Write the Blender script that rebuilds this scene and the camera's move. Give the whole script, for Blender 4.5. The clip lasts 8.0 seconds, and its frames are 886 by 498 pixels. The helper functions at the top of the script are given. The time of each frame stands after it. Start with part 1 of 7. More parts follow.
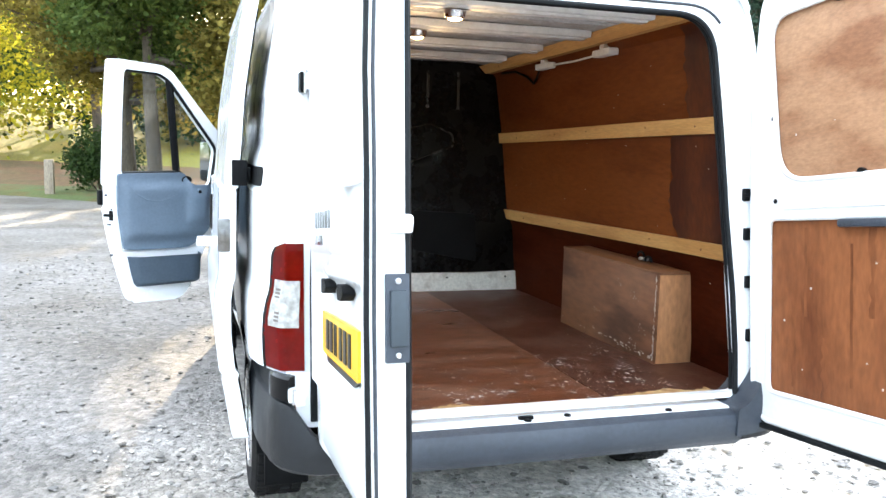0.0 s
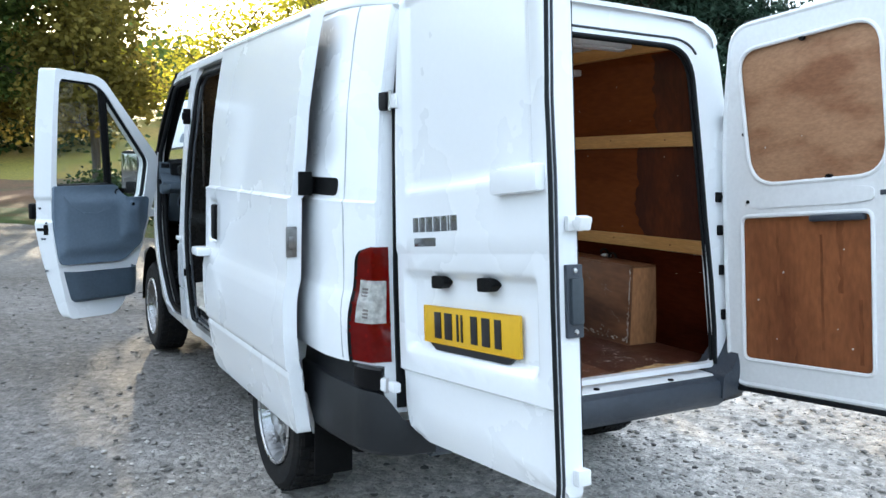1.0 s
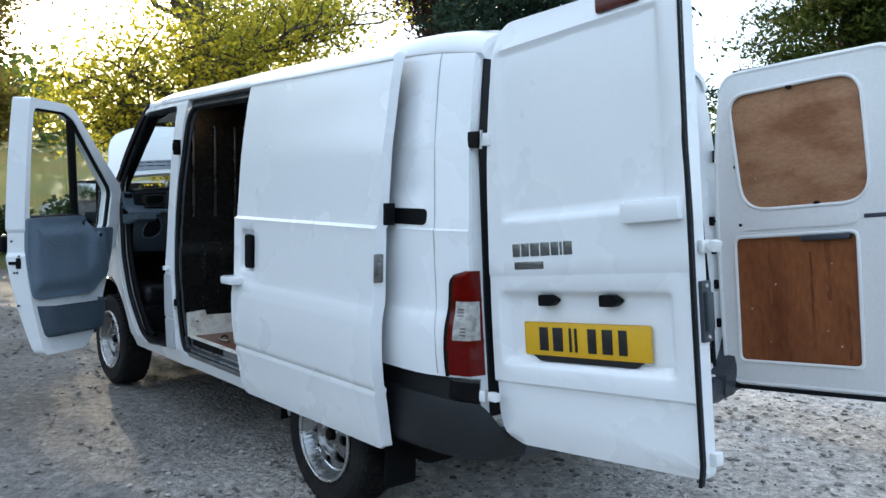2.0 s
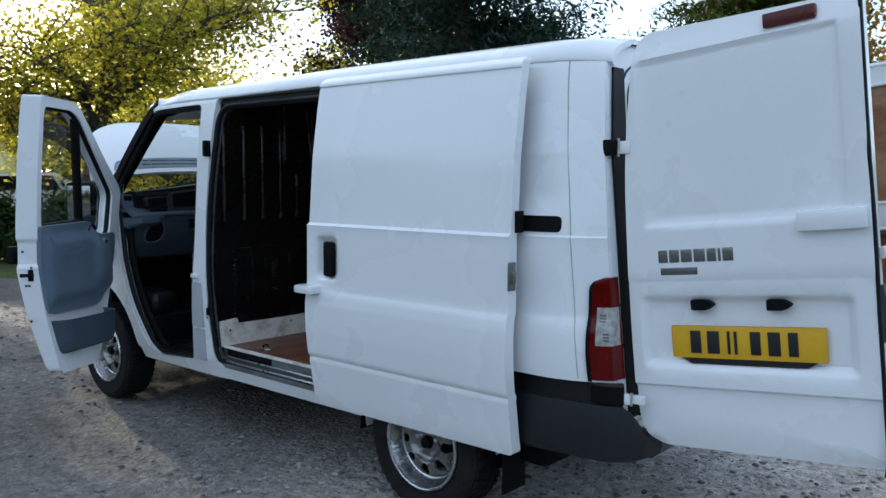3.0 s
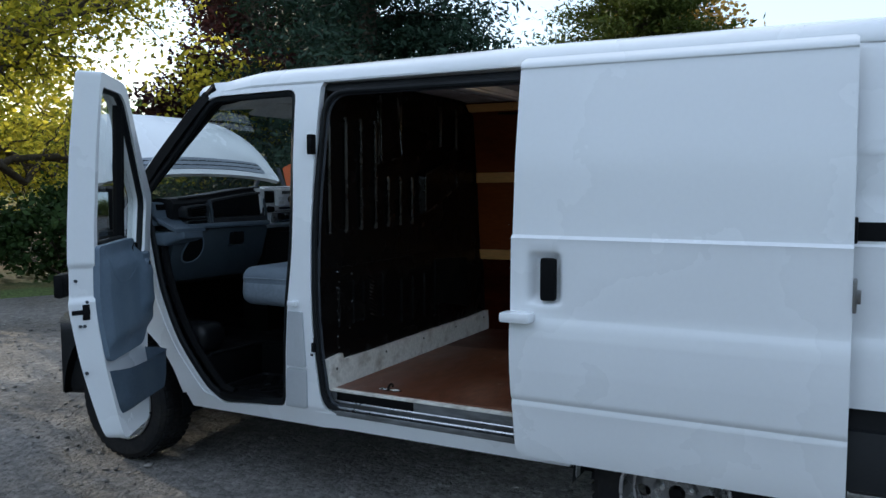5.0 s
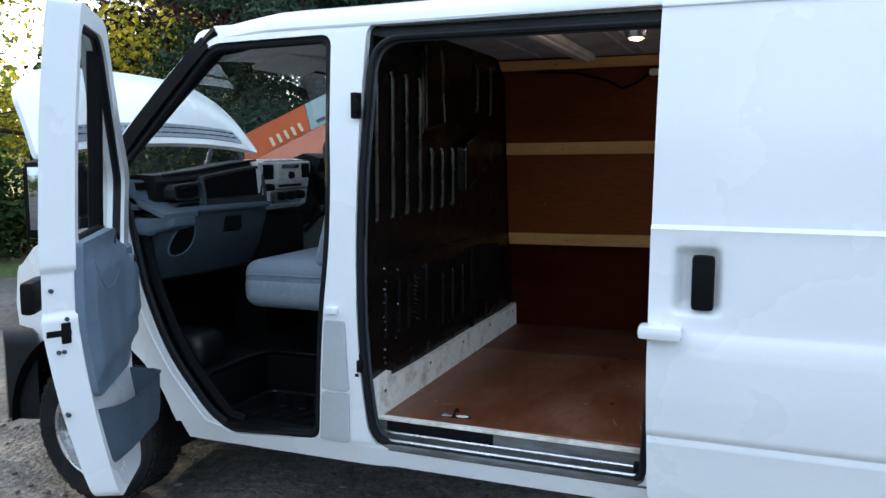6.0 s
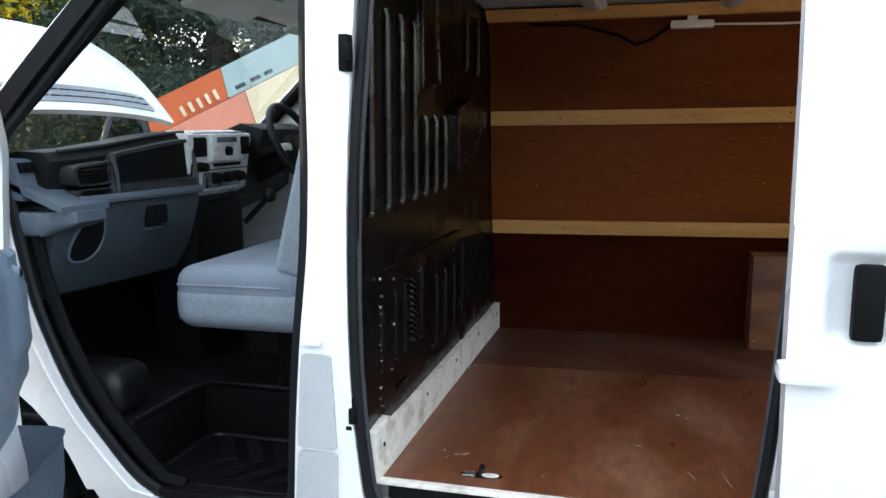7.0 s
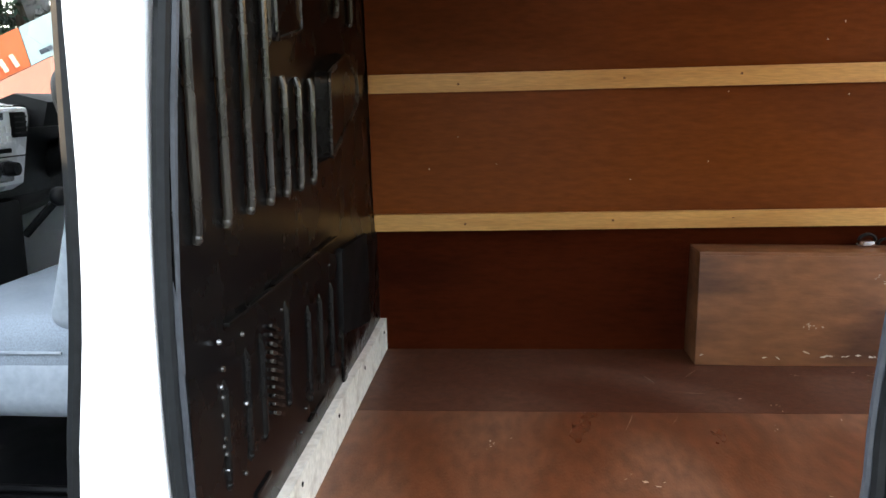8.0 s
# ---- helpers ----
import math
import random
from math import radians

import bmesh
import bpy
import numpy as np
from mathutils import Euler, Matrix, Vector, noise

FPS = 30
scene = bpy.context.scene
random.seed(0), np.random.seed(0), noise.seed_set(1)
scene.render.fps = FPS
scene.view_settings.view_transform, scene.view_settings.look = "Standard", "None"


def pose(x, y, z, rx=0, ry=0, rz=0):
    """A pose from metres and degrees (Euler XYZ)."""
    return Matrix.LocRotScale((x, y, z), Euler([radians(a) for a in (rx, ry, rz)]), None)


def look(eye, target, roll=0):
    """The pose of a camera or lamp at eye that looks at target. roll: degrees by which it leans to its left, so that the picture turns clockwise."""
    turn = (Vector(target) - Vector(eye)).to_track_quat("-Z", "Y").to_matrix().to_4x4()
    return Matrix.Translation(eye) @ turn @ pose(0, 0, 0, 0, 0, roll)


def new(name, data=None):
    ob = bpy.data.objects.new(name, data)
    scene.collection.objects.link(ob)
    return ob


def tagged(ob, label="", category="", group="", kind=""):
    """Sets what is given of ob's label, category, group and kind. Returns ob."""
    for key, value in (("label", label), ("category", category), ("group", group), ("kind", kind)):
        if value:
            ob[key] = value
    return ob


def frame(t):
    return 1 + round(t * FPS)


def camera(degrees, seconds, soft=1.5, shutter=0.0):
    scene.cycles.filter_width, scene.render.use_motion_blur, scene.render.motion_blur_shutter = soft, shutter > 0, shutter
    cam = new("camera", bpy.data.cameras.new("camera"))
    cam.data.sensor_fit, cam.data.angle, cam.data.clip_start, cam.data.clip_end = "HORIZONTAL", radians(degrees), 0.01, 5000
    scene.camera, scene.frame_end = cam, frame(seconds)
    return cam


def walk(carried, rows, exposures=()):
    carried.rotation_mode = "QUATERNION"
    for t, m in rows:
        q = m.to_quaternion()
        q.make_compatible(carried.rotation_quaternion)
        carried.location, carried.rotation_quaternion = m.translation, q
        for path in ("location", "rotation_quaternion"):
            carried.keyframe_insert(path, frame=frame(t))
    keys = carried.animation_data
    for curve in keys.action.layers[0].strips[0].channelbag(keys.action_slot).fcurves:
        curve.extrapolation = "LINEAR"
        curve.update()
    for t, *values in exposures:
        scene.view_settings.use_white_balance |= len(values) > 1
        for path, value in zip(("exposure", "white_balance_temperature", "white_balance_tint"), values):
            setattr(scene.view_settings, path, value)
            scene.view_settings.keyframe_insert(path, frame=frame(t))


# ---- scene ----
cam = camera(57.2, 8.0)
PATH = [
    (0, (-1.115, -2.486, 1.426), (-0.544, -0.584, 1.187), 1.5),
    (0.5, (-1.564, -2.503, 1.433), (-0.779, -0.679, 1.201), 1.4),
    (1, (-1.981, -2.476, 1.417), (-1.006, -0.742, 1.209), 1.2),
    (1.2, (-2.156, -2.434, 1.401), (-1.106, -0.742, 1.211), 1.1),
    (2.3, (-3.075, -2.082, 1.478), (-1.719, -0.62, 1.321), 0.5),
    (2.5, (-3.214, -1.944, 1.517), (-1.813, -0.528, 1.341), 0.2),
    (3, (-3.535, -1.532, 1.506), (-2.034, -0.222, 1.331), 0.2),
    (3.5, (-3.71, -1.091, 1.516), (-2.139, 0.134, 1.336), -0.0),
    (4, (-3.859, -0.593, 1.488), (-2.211, 0.528, 1.321), -0.0),
    (4.5, (-3.9, -0.151, 1.504), (-2.195, 0.88, 1.331), -0.4),
    (5, (-3.936, 0.263, 1.499), (-2.172, 1.19, 1.332), -0.1),
    (5.2, (-3.893, 0.449, 1.488), (-2.11, 1.341, 1.325), 0.4),
    (6.3, (-3.334, 1.406, 1.513), (-1.462, 2.057, 1.24), -0.2),
    (6.5, (-3.224, 1.543, 1.51), (-1.336, 2.136, 1.225), -0.1),
    (7, (-2.863, 1.761, 1.49), (-0.95, 2.259, 1.188), 0.1),
    (7.5, (-2.47, 1.903, 1.478), (-0.532, 2.275, 1.148), -0.3),
    (8, (-2.068, 1.992, 1.474), (-0.109, 2.156, 1.106), -0.5),
]
EXPOSURES = [(0, 2.8, 6700, 10), (0.5, 2.45, 6550, 10), (1, 1.50, 6250, 8), (1.6, 1.08, 6100, 8), (2.5, 0.58, 5900, 8), (3.5, 0.28, 5800, 8), (4.5, 0.16, 5800, 8), (5.2, 0.45, 5800, 8), (6.0, 1.2, 6000, 9), (6.5, 1.55, 6150, 10), (7, 2.1, 6800, 11), (7.5, 2.2, 7000, 11), (8, 3.05, 7200, 12)]
walk(cam, [(t, look(eye, target, roll)) for t, eye, target, roll in PATH], EXPOSURES)

# ---- sky, sun and exposure ----
SUN_AZ, SUN_EL = radians(11), radians(15)      # azimuth from +y towards +x
world = bpy.data.worlds.new("sky")
scene.world = world
world.use_nodes = True
wn = world.node_tree
sky = wn.nodes.new("ShaderNodeTexSky")
sky.sky_type = "NISHITA"
sky.sun_disc = False
sky.sun_elevation, sky.sun_rotation = SUN_EL, SUN_AZ
sky.air_density, sky.dust_density, sky.ozone_density = 1.0, 0.8, 1.0
wn.nodes["Background"].inputs["Strength"].default_value = 0.15
haze = wn.nodes.new("ShaderNodeMix")        # thin bright cloud over the clear sky
haze.data_type, haze.blend_type = "RGBA", "ADD"
haze.inputs["Factor"].default_value = 1.0
up = wn.nodes.new("ShaderNodeSeparateXYZ")
wn.links.new(wn.nodes.new("ShaderNodeTexCoord").outputs["Generated"], up.inputs[0])
veil = wn.nodes.new("ShaderNodeMapRange")   # a veiled sky is brighter overhead than at the horizon
veil.inputs["To Min"].default_value, veil.inputs["To Max"].default_value = 0.95, 1.45
wn.links.new(up.outputs["Z"], veil.inputs["Value"])
tone = wn.nodes.new("ShaderNodeMix")
tone.data_type, tone.blend_type = "RGBA", "MULTIPLY"
tone.inputs["Factor"].default_value = 1.0
tone.inputs["A"].default_value = (2.6, 2.7, 2.8, 1)
wn.links.new(veil.outputs[0], tone.inputs["B"])
wn.links.new(tone.outputs["Result"], haze.inputs["B"])
wn.links.new(sky.outputs[0], haze.inputs["A"])
wn.links.new(haze.outputs["Result"], wn.nodes["Background"].inputs["Color"])
sun = new("sun", bpy.data.lights.new("sun", "SUN"))
sun.data.energy, sun.data.angle, sun.data.color = 3.5, radians(0.6), (1.0, 0.83, 0.6)
sun_dir = Vector((math.sin(SUN_AZ) * math.cos(SUN_EL), math.cos(SUN_AZ) * math.cos(SUN_EL), math.sin(SUN_EL)))
sun.matrix_world = Matrix.Translation((0, 0, 30)) @ sun_dir.to_track_quat("Z", "Y").to_matrix().to_4x4()


# ---- materials ----
def material(name, colour, rough=0.5, metal=0.0, spots=None, amount=0.5, scale=4.0, detail_scale=60.0, grain=0.15,
             bump=0.0, bump_scale=200.0, stretch=(1, 1, 1), coat=0.0, spec=0.5, rough_var=0.1, lo=0.45, hi=0.65):
    """A procedural surface: base colour, a second colour in broad stains, fine grain, relief and uneven gloss."""
    m = bpy.data.materials.new(name)
    m.use_nodes = True
    nt = m.node_tree
    b = nt.nodes["Principled BSDF"]
    co = nt.nodes.new("ShaderNodeTexCoord")
    mp = nt.nodes.new("ShaderNodeMapping")
    mp.inputs["Scale"].default_value = stretch
    nt.links.new(co.outputs["Object"], mp.inputs["Vector"])
    n1 = nt.nodes.new("ShaderNodeTexNoise")
    n1.inputs["Scale"].default_value, n1.inputs["Detail"].default_value = scale, 6
    n2 = nt.nodes.new("ShaderNodeTexNoise")
    n2.inputs["Scale"].default_value, n2.inputs["Detail"].default_value = detail_scale, 3
    for n in (n1, n2):
        nt.links.new(mp.outputs[0], n.inputs["Vector"])
    ramp = nt.nodes.new("ShaderNodeMapRange")
    ramp.inputs["From Min"].default_value, ramp.inputs["From Max"].default_value = lo, hi
    ramp.inputs["To Max"].default_value = amount
    nt.links.new(n1.outputs["Fac"], ramp.inputs["Value"])
    mix = nt.nodes.new("ShaderNodeMix")
    mix.data_type = "RGBA"
    mix.inputs["A"].default_value = (*colour, 1)
    mix.inputs["B"].default_value = (*(spots or [c * 0.7 for c in colour]), 1)
    nt.links.new(ramp.outputs[0], mix.inputs["Factor"])
    mul = nt.nodes.new("ShaderNodeMix")
    mul.data_type, mul.blend_type = "RGBA", "MULTIPLY"
    mul.inputs["Factor"].default_value = 1.0
    gr = nt.nodes.new("ShaderNodeMapRange")
    gr.inputs["From Min"].default_value, gr.inputs["From Max"].default_value = 0.3, 0.7
    gr.inputs["To Min"].default_value, gr.inputs["To Max"].default_value = 1 - grain, 1 + grain
    nt.links.new(n2.outputs["Fac"], gr.inputs["Value"])
    nt.links.new(mix.outputs["Result"], mul.inputs["A"])
    nt.links.new(gr.outputs[0], mul.inputs["B"])
    nt.links.new(mul.outputs["Result"], b.inputs["Base Color"])
    rr = nt.nodes.new("ShaderNodeMapRange")
    rr.inputs["From Min"].default_value, rr.inputs["From Max"].default_value = 0.3, 0.7
    rr.inputs["To Min"].default_value, rr.inputs["To Max"].default_value = max(0.02, rough - rough_var), min(1, rough + rough_var)
    nt.links.new(n1.outputs["Fac"], rr.inputs["Value"])
    nt.links.new(rr.outputs[0], b.inputs["Roughness"])
    b.inputs["Metallic"].default_value = metal
    b.inputs["Coat Weight"].default_value = coat
    b.inputs["Coat Roughness"].default_value = 0.06
    b.inputs["Specular IOR Level"].default_value = spec
    if bump:
        bp = nt.nodes.new("ShaderNodeBump")
        bp.inputs["Strength"].default_value, bp.inputs["Distance"].default_value = bump, 0.004
        n3 = nt.nodes.new("ShaderNodeTexNoise")
        n3.inputs["Scale"].default_value, n3.inputs["Detail"].default_value = bump_scale, 4
        nt.links.new(mp.outputs[0], n3.inputs["Vector"])
        nt.links.new(n3.outputs["Fac"], bp.inputs["Height"])
        nt.links.new(bp.outputs[0], b.inputs["Normal"])
    return m


def leaf_material(name, a, b_col, through_amount=0.45):
    m = bpy.data.materials.new(name)
    m.use_nodes = True
    nt = m.node_tree
    b = nt.nodes["Principled BSDF"]
    geo = nt.nodes.new("ShaderNodeNewGeometry")
    mix = nt.nodes.new("ShaderNodeMix")
    mix.data_type = "RGBA"
    mix.inputs["A"].default_value, mix.inputs["B"].default_value = (*a, 1), (*b_col, 1)
    nt.links.new(geo.outputs["Random Per Island"], mix.inputs["Factor"])
    nt.links.new(mix.outputs["Result"], b.inputs["Base Color"])
    b.inputs["Roughness"].default_value = 0.55
    b.inputs["Specular IOR Level"].default_value = 0.12
    tr = nt.nodes.new("ShaderNodeBsdfTranslucent")
    nt.links.new(mix.outputs["Result"], tr.inputs["Color"])
    ms = nt.nodes.new("ShaderNodeMixShader")
    ms.inputs["Fac"].default_value = through_amount
    nt.links.new(b.outputs[0], ms.inputs[1])
    nt.links.new(tr.outputs[0], ms.inputs[2])
    nt.links.new(ms.outputs[0], nt.nodes["Material Output"].inputs["Surface"])
    return m


def glass_material(name, tint):
    m = bpy.data.materials.new(name)
    m.use_nodes = True
    nt = m.node_tree
    gl = nt.nodes.new("ShaderNodeBsdfGlossy")
    gl.inputs["Roughness"].default_value = 0.02
    tp = nt.nodes.new("ShaderNodeBsdfTransparent")
    tp.inputs["Color"].default_value = (*tint, 1)
    fr = nt.nodes.new("ShaderNodeLayerWeight")
    fr.inputs["Blend"].default_value = 0.25
    gain = nt.nodes.new("ShaderNodeMapRange")
    gain.inputs["To Min"].default_value, gain.inputs["To Max"].default_value = 0.05, 0.7
    nt.links.new(fr.outputs["Facing"], gain.inputs["Value"])
    ms = nt.nodes.new("ShaderNodeMixShader")
    nt.links.new(gain.outputs[0], ms.inputs[0])
    nt.links.new(tp.outputs[0], ms.inputs[1])
    nt.links.new(gl.outputs[0], ms.inputs[2])
    nt.links.new(ms.outputs[0], nt.nodes["Material Output"].inputs["Surface"])
    return m


def glow_material(name, colour, strength):
    m = bpy.data.materials.new(name)
    m.use_nodes = True
    b = m.node_tree.nodes["Principled BSDF"]
    b.inputs["Emission Color"].default_value = (*colour, 1)
    b.inputs["Emission Strength"].default_value = strength
    return m


WHITE = material("white van paint", (0.80, 0.82, 0.84), 0.28, spots=(0.765, 0.78, 0.79), amount=0.15, scale=1.3, grain=0.008, coat=0.6, rough_var=0.06)
WHITE_IN = material("white primer jamb paint", (0.76, 0.77, 0.77), 0.45, spots=(0.52, 0.50, 0.47), amount=0.4, scale=5, grain=0.03, lo=0.6, hi=0.85)
KICK = material("scuffed white painted board", (0.72, 0.70, 0.64), 0.55, spots=(0.35, 0.30, 0.24), amount=0.8, scale=14, grain=0.12, lo=0.5, hi=0.75, bump=0.3)
BLACK = material("black plastic trim", (0.0045, 0.0048, 0.0054), 0.55, grain=0.2, bump=0.2, bump_scale=600, spec=0.10)
SEALGREY = material("weathered grey rubber seal", (0.044, 0.050, 0.060), 0.5, spots=(0.026, 0.030, 0.036), scale=8, grain=0.15, spec=0.3)
SEAM = material("grey seam sealer", (0.40, 0.41, 0.42), 0.6, grain=0.1)
RUBBER = material("black rubber seal", (0.009, 0.0105, 0.012), 0.5, grain=0.2, spec=0.15)
BUMPER = material("faded grey bumper plastic", (0.038, 0.048, 0.064), 0.42, spots=(0.027, 0.034, 0.046), scale=5, grain=0.12, bump=0.35, bump_scale=700)
# copies of the bumper plastic with the shade of the flank in their colour
BUMPER_SHADE = material("grey grained bumper plastic, painted in shade", (0.0095, 0.011, 0.0135), 0.42, spots=(0.007, 0.0085, 0.010), scale=5, grain=0.12, bump=0.35, bump_scale=700, spec=0.35)
BUMPER_DARK = material("black grained plastic, darkened for shade", (0.0065, 0.0075, 0.009), 0.45, spots=(0.005, 0.0055, 0.007), scale=5, grain=0.12, bump=0.35, bump_scale=700, spec=0.25)
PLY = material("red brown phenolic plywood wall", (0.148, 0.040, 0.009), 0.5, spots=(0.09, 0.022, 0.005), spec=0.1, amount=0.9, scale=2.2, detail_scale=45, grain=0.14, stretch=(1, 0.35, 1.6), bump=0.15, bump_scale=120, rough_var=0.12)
# lower lining's darker red, deepened further for the shade near the floor
PLY_LOW_SHADED = material("dark red plywood skirting panel, shade in its colour", (0.044, 0.008, 0.0025), 0.55, spots=(0.022, 0.004, 0.0016), spec=0.02, amount=0.9, scale=2.6, detail_scale=45, grain=0.16, stretch=(1, 0.35, 1.6), bump=0.15, bump_scale=120)
FLOORPLY = material("worn red brown plywood floor", (0.118, 0.038, 0.017), 0.40, spots=(0.185, 0.087, 0.050), spec=0.5, amount=0.65, scale=3.6, detail_scale=24, grain=0.28, stretch=(0.5, 1.3, 1), bump=0.25, bump_scale=150, rough_var=0.14)
FLOORPLY2 = material("dark red brown plywood floor", (0.070, 0.025, 0.015), 0.45, spots=(0.115, 0.055, 0.036), spec=0.22, amount=0.6, scale=3.4, detail_scale=38, grain=0.25, bump=0.25, bump_scale=150, rough_var=0.14)
DOORPLY = material("orange brown plywood door lining", (0.245, 0.088, 0.034), 0.5, spots=(0.115, 0.034, 0.013), spec=0.2, amount=0.9, scale=3.0, detail_scale=50, grain=0.16, stretch=(1, 2.2, 0.35), bump=0.15, bump_scale=120)
STREAK = material("darker stain streak on plywood", (0.15, 0.048, 0.018), 0.5, spots=(0.24, 0.086, 0.033), spec=0.2, amount=1.0, scale=14, grain=0.2, stretch=(1, 2, 0.3), lo=0.4, hi=0.7)
DOORPLY2 = material("pale brown plywood upper door lining", (0.36, 0.20, 0.112), 0.5, spots=(0.20, 0.085, 0.04), spec=0.2, amount=0.85, scale=3.0, detail_scale=50, grain=0.14, stretch=(1, 0.5, 2.4), bump=0.15, bump_scale=120)
BOXPLY = material("scuffed brown plywood box", (0.185, 0.077, 0.034), 0.5, spots=(0.058, 0.020, 0.009), amount=0.85, scale=3.4, detail_scale=30, grain=0.18, bump=0.2, bump_scale=90, stretch=(1, 0.45, 1.5), lo=0.47, hi=0.6)
BOXEND = material("bare pale plywood", (0.40, 0.185, 0.08), 0.55, spots=(0.25, 0.12, 0.06), amount=0.8, scale=4, grain=0.2, stretch=(1, 1, 0.4))
PINE = material("pale pine batten", (0.58, 0.33, 0.115), 0.5, spots=(0.43, 0.21, 0.06), amount=0.7, scale=5, detail_scale=70, grain=0.14, stretch=(3, 0.3, 3), bump=0.2, bump_scale=120)
SCUFF = material("white scuff", (0.55, 0.49, 0.44), 0.7, spots=(0.34, 0.24, 0.18), amount=0.8, scale=30, grain=0.25)
BULK = material("black painted steel bulkhead", (0.0036, 0.0037, 0.004), 0.26, spots=(0.0065, 0.006, 0.0055), spec=0.14, amount=0.7, scale=6, grain=0.3, bump=0.10, bump_scale=9, rough_var=0.06)
# lighter than the sheet: rib wear together with painted highlights
RIBMAT = material("worn black rib paint with highlights", (0.011, 0.010, 0.009), 0.26, spots=(0.036, 0.032, 0.025), amount=0.7, scale=9, grain=0.3, lo=0.4)
CEIL = material("grey galvanised roof skin", (0.52, 0.53, 0.54), 0.5, metal=0.1, spots=(0.36, 0.36, 0.36), amount=0.8, scale=6, grain=0.15)
BEAM = material("white painted roof bow", (0.72, 0.72, 0.70), 0.4, spots=(0.5, 0.5, 0.48), scale=9, grain=0.06)
STEEL = material("silver painted steel wheel", (0.30, 0.305, 0.31), 0.28, metal=0.85, spots=(0.13, 0.125, 0.12), amount=0.5, scale=9, grain=0.06)
METAL = material("bright zinc steel", (0.62, 0.62, 0.63), 0.3, metal=0.9, grain=0.1, scale=20)
STEPGREY = material("worn grey step paint", (0.15, 0.157, 0.162), 0.4, metal=0.3, spots=(0.08, 0.075, 0.07), amount=0.8, scale=14, grain=0.25, stretch=(1, 0.25, 1))
TRACK = material("dirty aluminium step track", (0.20, 0.20, 0.20), 0.4, metal=0.6, spots=(0.16, 0.14, 0.12), amount=0.8, scale=12, grain=0.2)
TYRE = material("black tyre rubber", (0.011, 0.011, 0.012), 0.8, spec=0.15, spots=(0.028, 0.026, 0.023), scale=12, grain=0.2, bump=0.3)
TRIM = material("blue grey door trim plastic", (0.125, 0.172, 0.228), 0.55, spots=(0.105, 0.147, 0.20), scale=5, grain=0.06, bump=0.25, bump_scale=900)
TRIM_D = material("dark blue grey dash plastic", (0.032, 0.044, 0.055), 0.5, spots=(0.025, 0.035, 0.044), scale=5, grain=0.08, bump=0.25, bump_scale=900)
TRIM_M = material("mid blue grey dash plastic", (0.078, 0.105, 0.135), 0.5, spots=(0.066, 0.09, 0.115), scale=5, grain=0.06, bump=0.25, bump_scale=900)
DASH = material("charcoal dash plastic", (0.006, 0.0067, 0.0078), 0.5, spec=0.2, grain=0.12, bump=0.25, bump_scale=900)
SILVER = material("silver console plastic", (0.80, 0.81, 0.82), 0.28, metal=0.1, spots=(0.74, 0.75, 0.76), scale=12, grain=0.05)
SEATCLOTH = material("grey blue seat fabric", (0.19, 0.232, 0.285), 0.85, spots=(0.15, 0.185, 0.23), amount=0.6, scale=5, detail_scale=300, grain=0.16, bump=0.5, bump_scale=500)
SEATBASE = material("light grey seat base", (0.22, 0.262, 0.31), 0.7, grain=0.1, scale=5)
HEAD = material("light grey headlining", (0.60, 0.60, 0.57), 0.8, grain=0.08, bump=0.3, bump_scale=500)
RED = material("red lamp lens", (0.21, 0.004, 0.003), 0.08, spots=(0.10, 0.0015, 0.0015), scale=14, grain=0.1, coat=0.3, spec=0.4)
REDGLINT = material("bright red lens glint", (0.30, 0.006, 0.004), 0.14, spots=(0.17, 0.003, 0.0025), scale=40, grain=0.15, spec=0.4)
BRAKE = material("dark smoked red lens", (0.085, 0.012, 0.010), 0.3, spots=(0.06, 0.01, 0.008), scale=14, grain=0.15, spec=0.35)
CLEAR = material("clear lamp lens", (0.74, 0.73, 0.70), 0.12, spots=(0.36, 0.33, 0.30), scale=38, grain=0.2, coat=0.8, bump=0.6, bump_scale=110)
BOWL = material("silvered lamp bowl", (0.45, 0.40, 0.38), 0.2, metal=0.4, spots=(0.3, 0.25, 0.24), scale=60, grain=0.2)
PLATE = material("yellow reflective plate", (0.68, 0.40, 0.016), 0.35, spots=(0.62, 0.36, 0.016), grain=0.03)
INK = material("black lettering", (0.012, 0.012, 0.014), 0.4, grain=0.1)
CHROME = material("grey chrome badge", (0.22, 0.23, 0.24), 0.25, metal=0.8, grain=0.1)
GLASS = glass_material("clear window glass", (0.90, 0.94, 0.92))
# mirror colour lowered to carry the dark view it reflects
MIRROR = material("mirror glass toned for its reflection", (0.45, 0.46, 0.47), 0.03, metal=1.0, grain=0.0, rough_var=0.01)
LAMPGLOW = glow_material("warm lamp glow", (1.0, 0.62, 0.26), 6.0)


# ---- mesh helpers ----
def part(name, bm, mat, parent=None, label="", smooth=35):
    """Link a bmesh as one mesh object under a thing or a part."""
    me = bpy.data.meshes.new(name)
    bmesh.ops.recalc_face_normals(bm, faces=bm.faces)
    bm.to_mesh(me)
    bm.free()
    me.materials.append(mat)
    if smooth:
        for p in me.polygons:
            p.use_smooth = True
        me.set_sharp_from_angle(angle=radians(smooth))
    ob = new(name, me)
    if parent is not None:
        ob.parent = parent
        ob.matrix_parent_inverse = Matrix.Identity(4)
    if label:
        tagged(ob, label)
    return ob


def thing(name, label, category, group="", kind="", m=None):
    ob = new(name)
    ob.empty_display_size = 0.1
    if m is not None:
        ob.matrix_world = m
    return tagged(ob, label, category, group, kind)


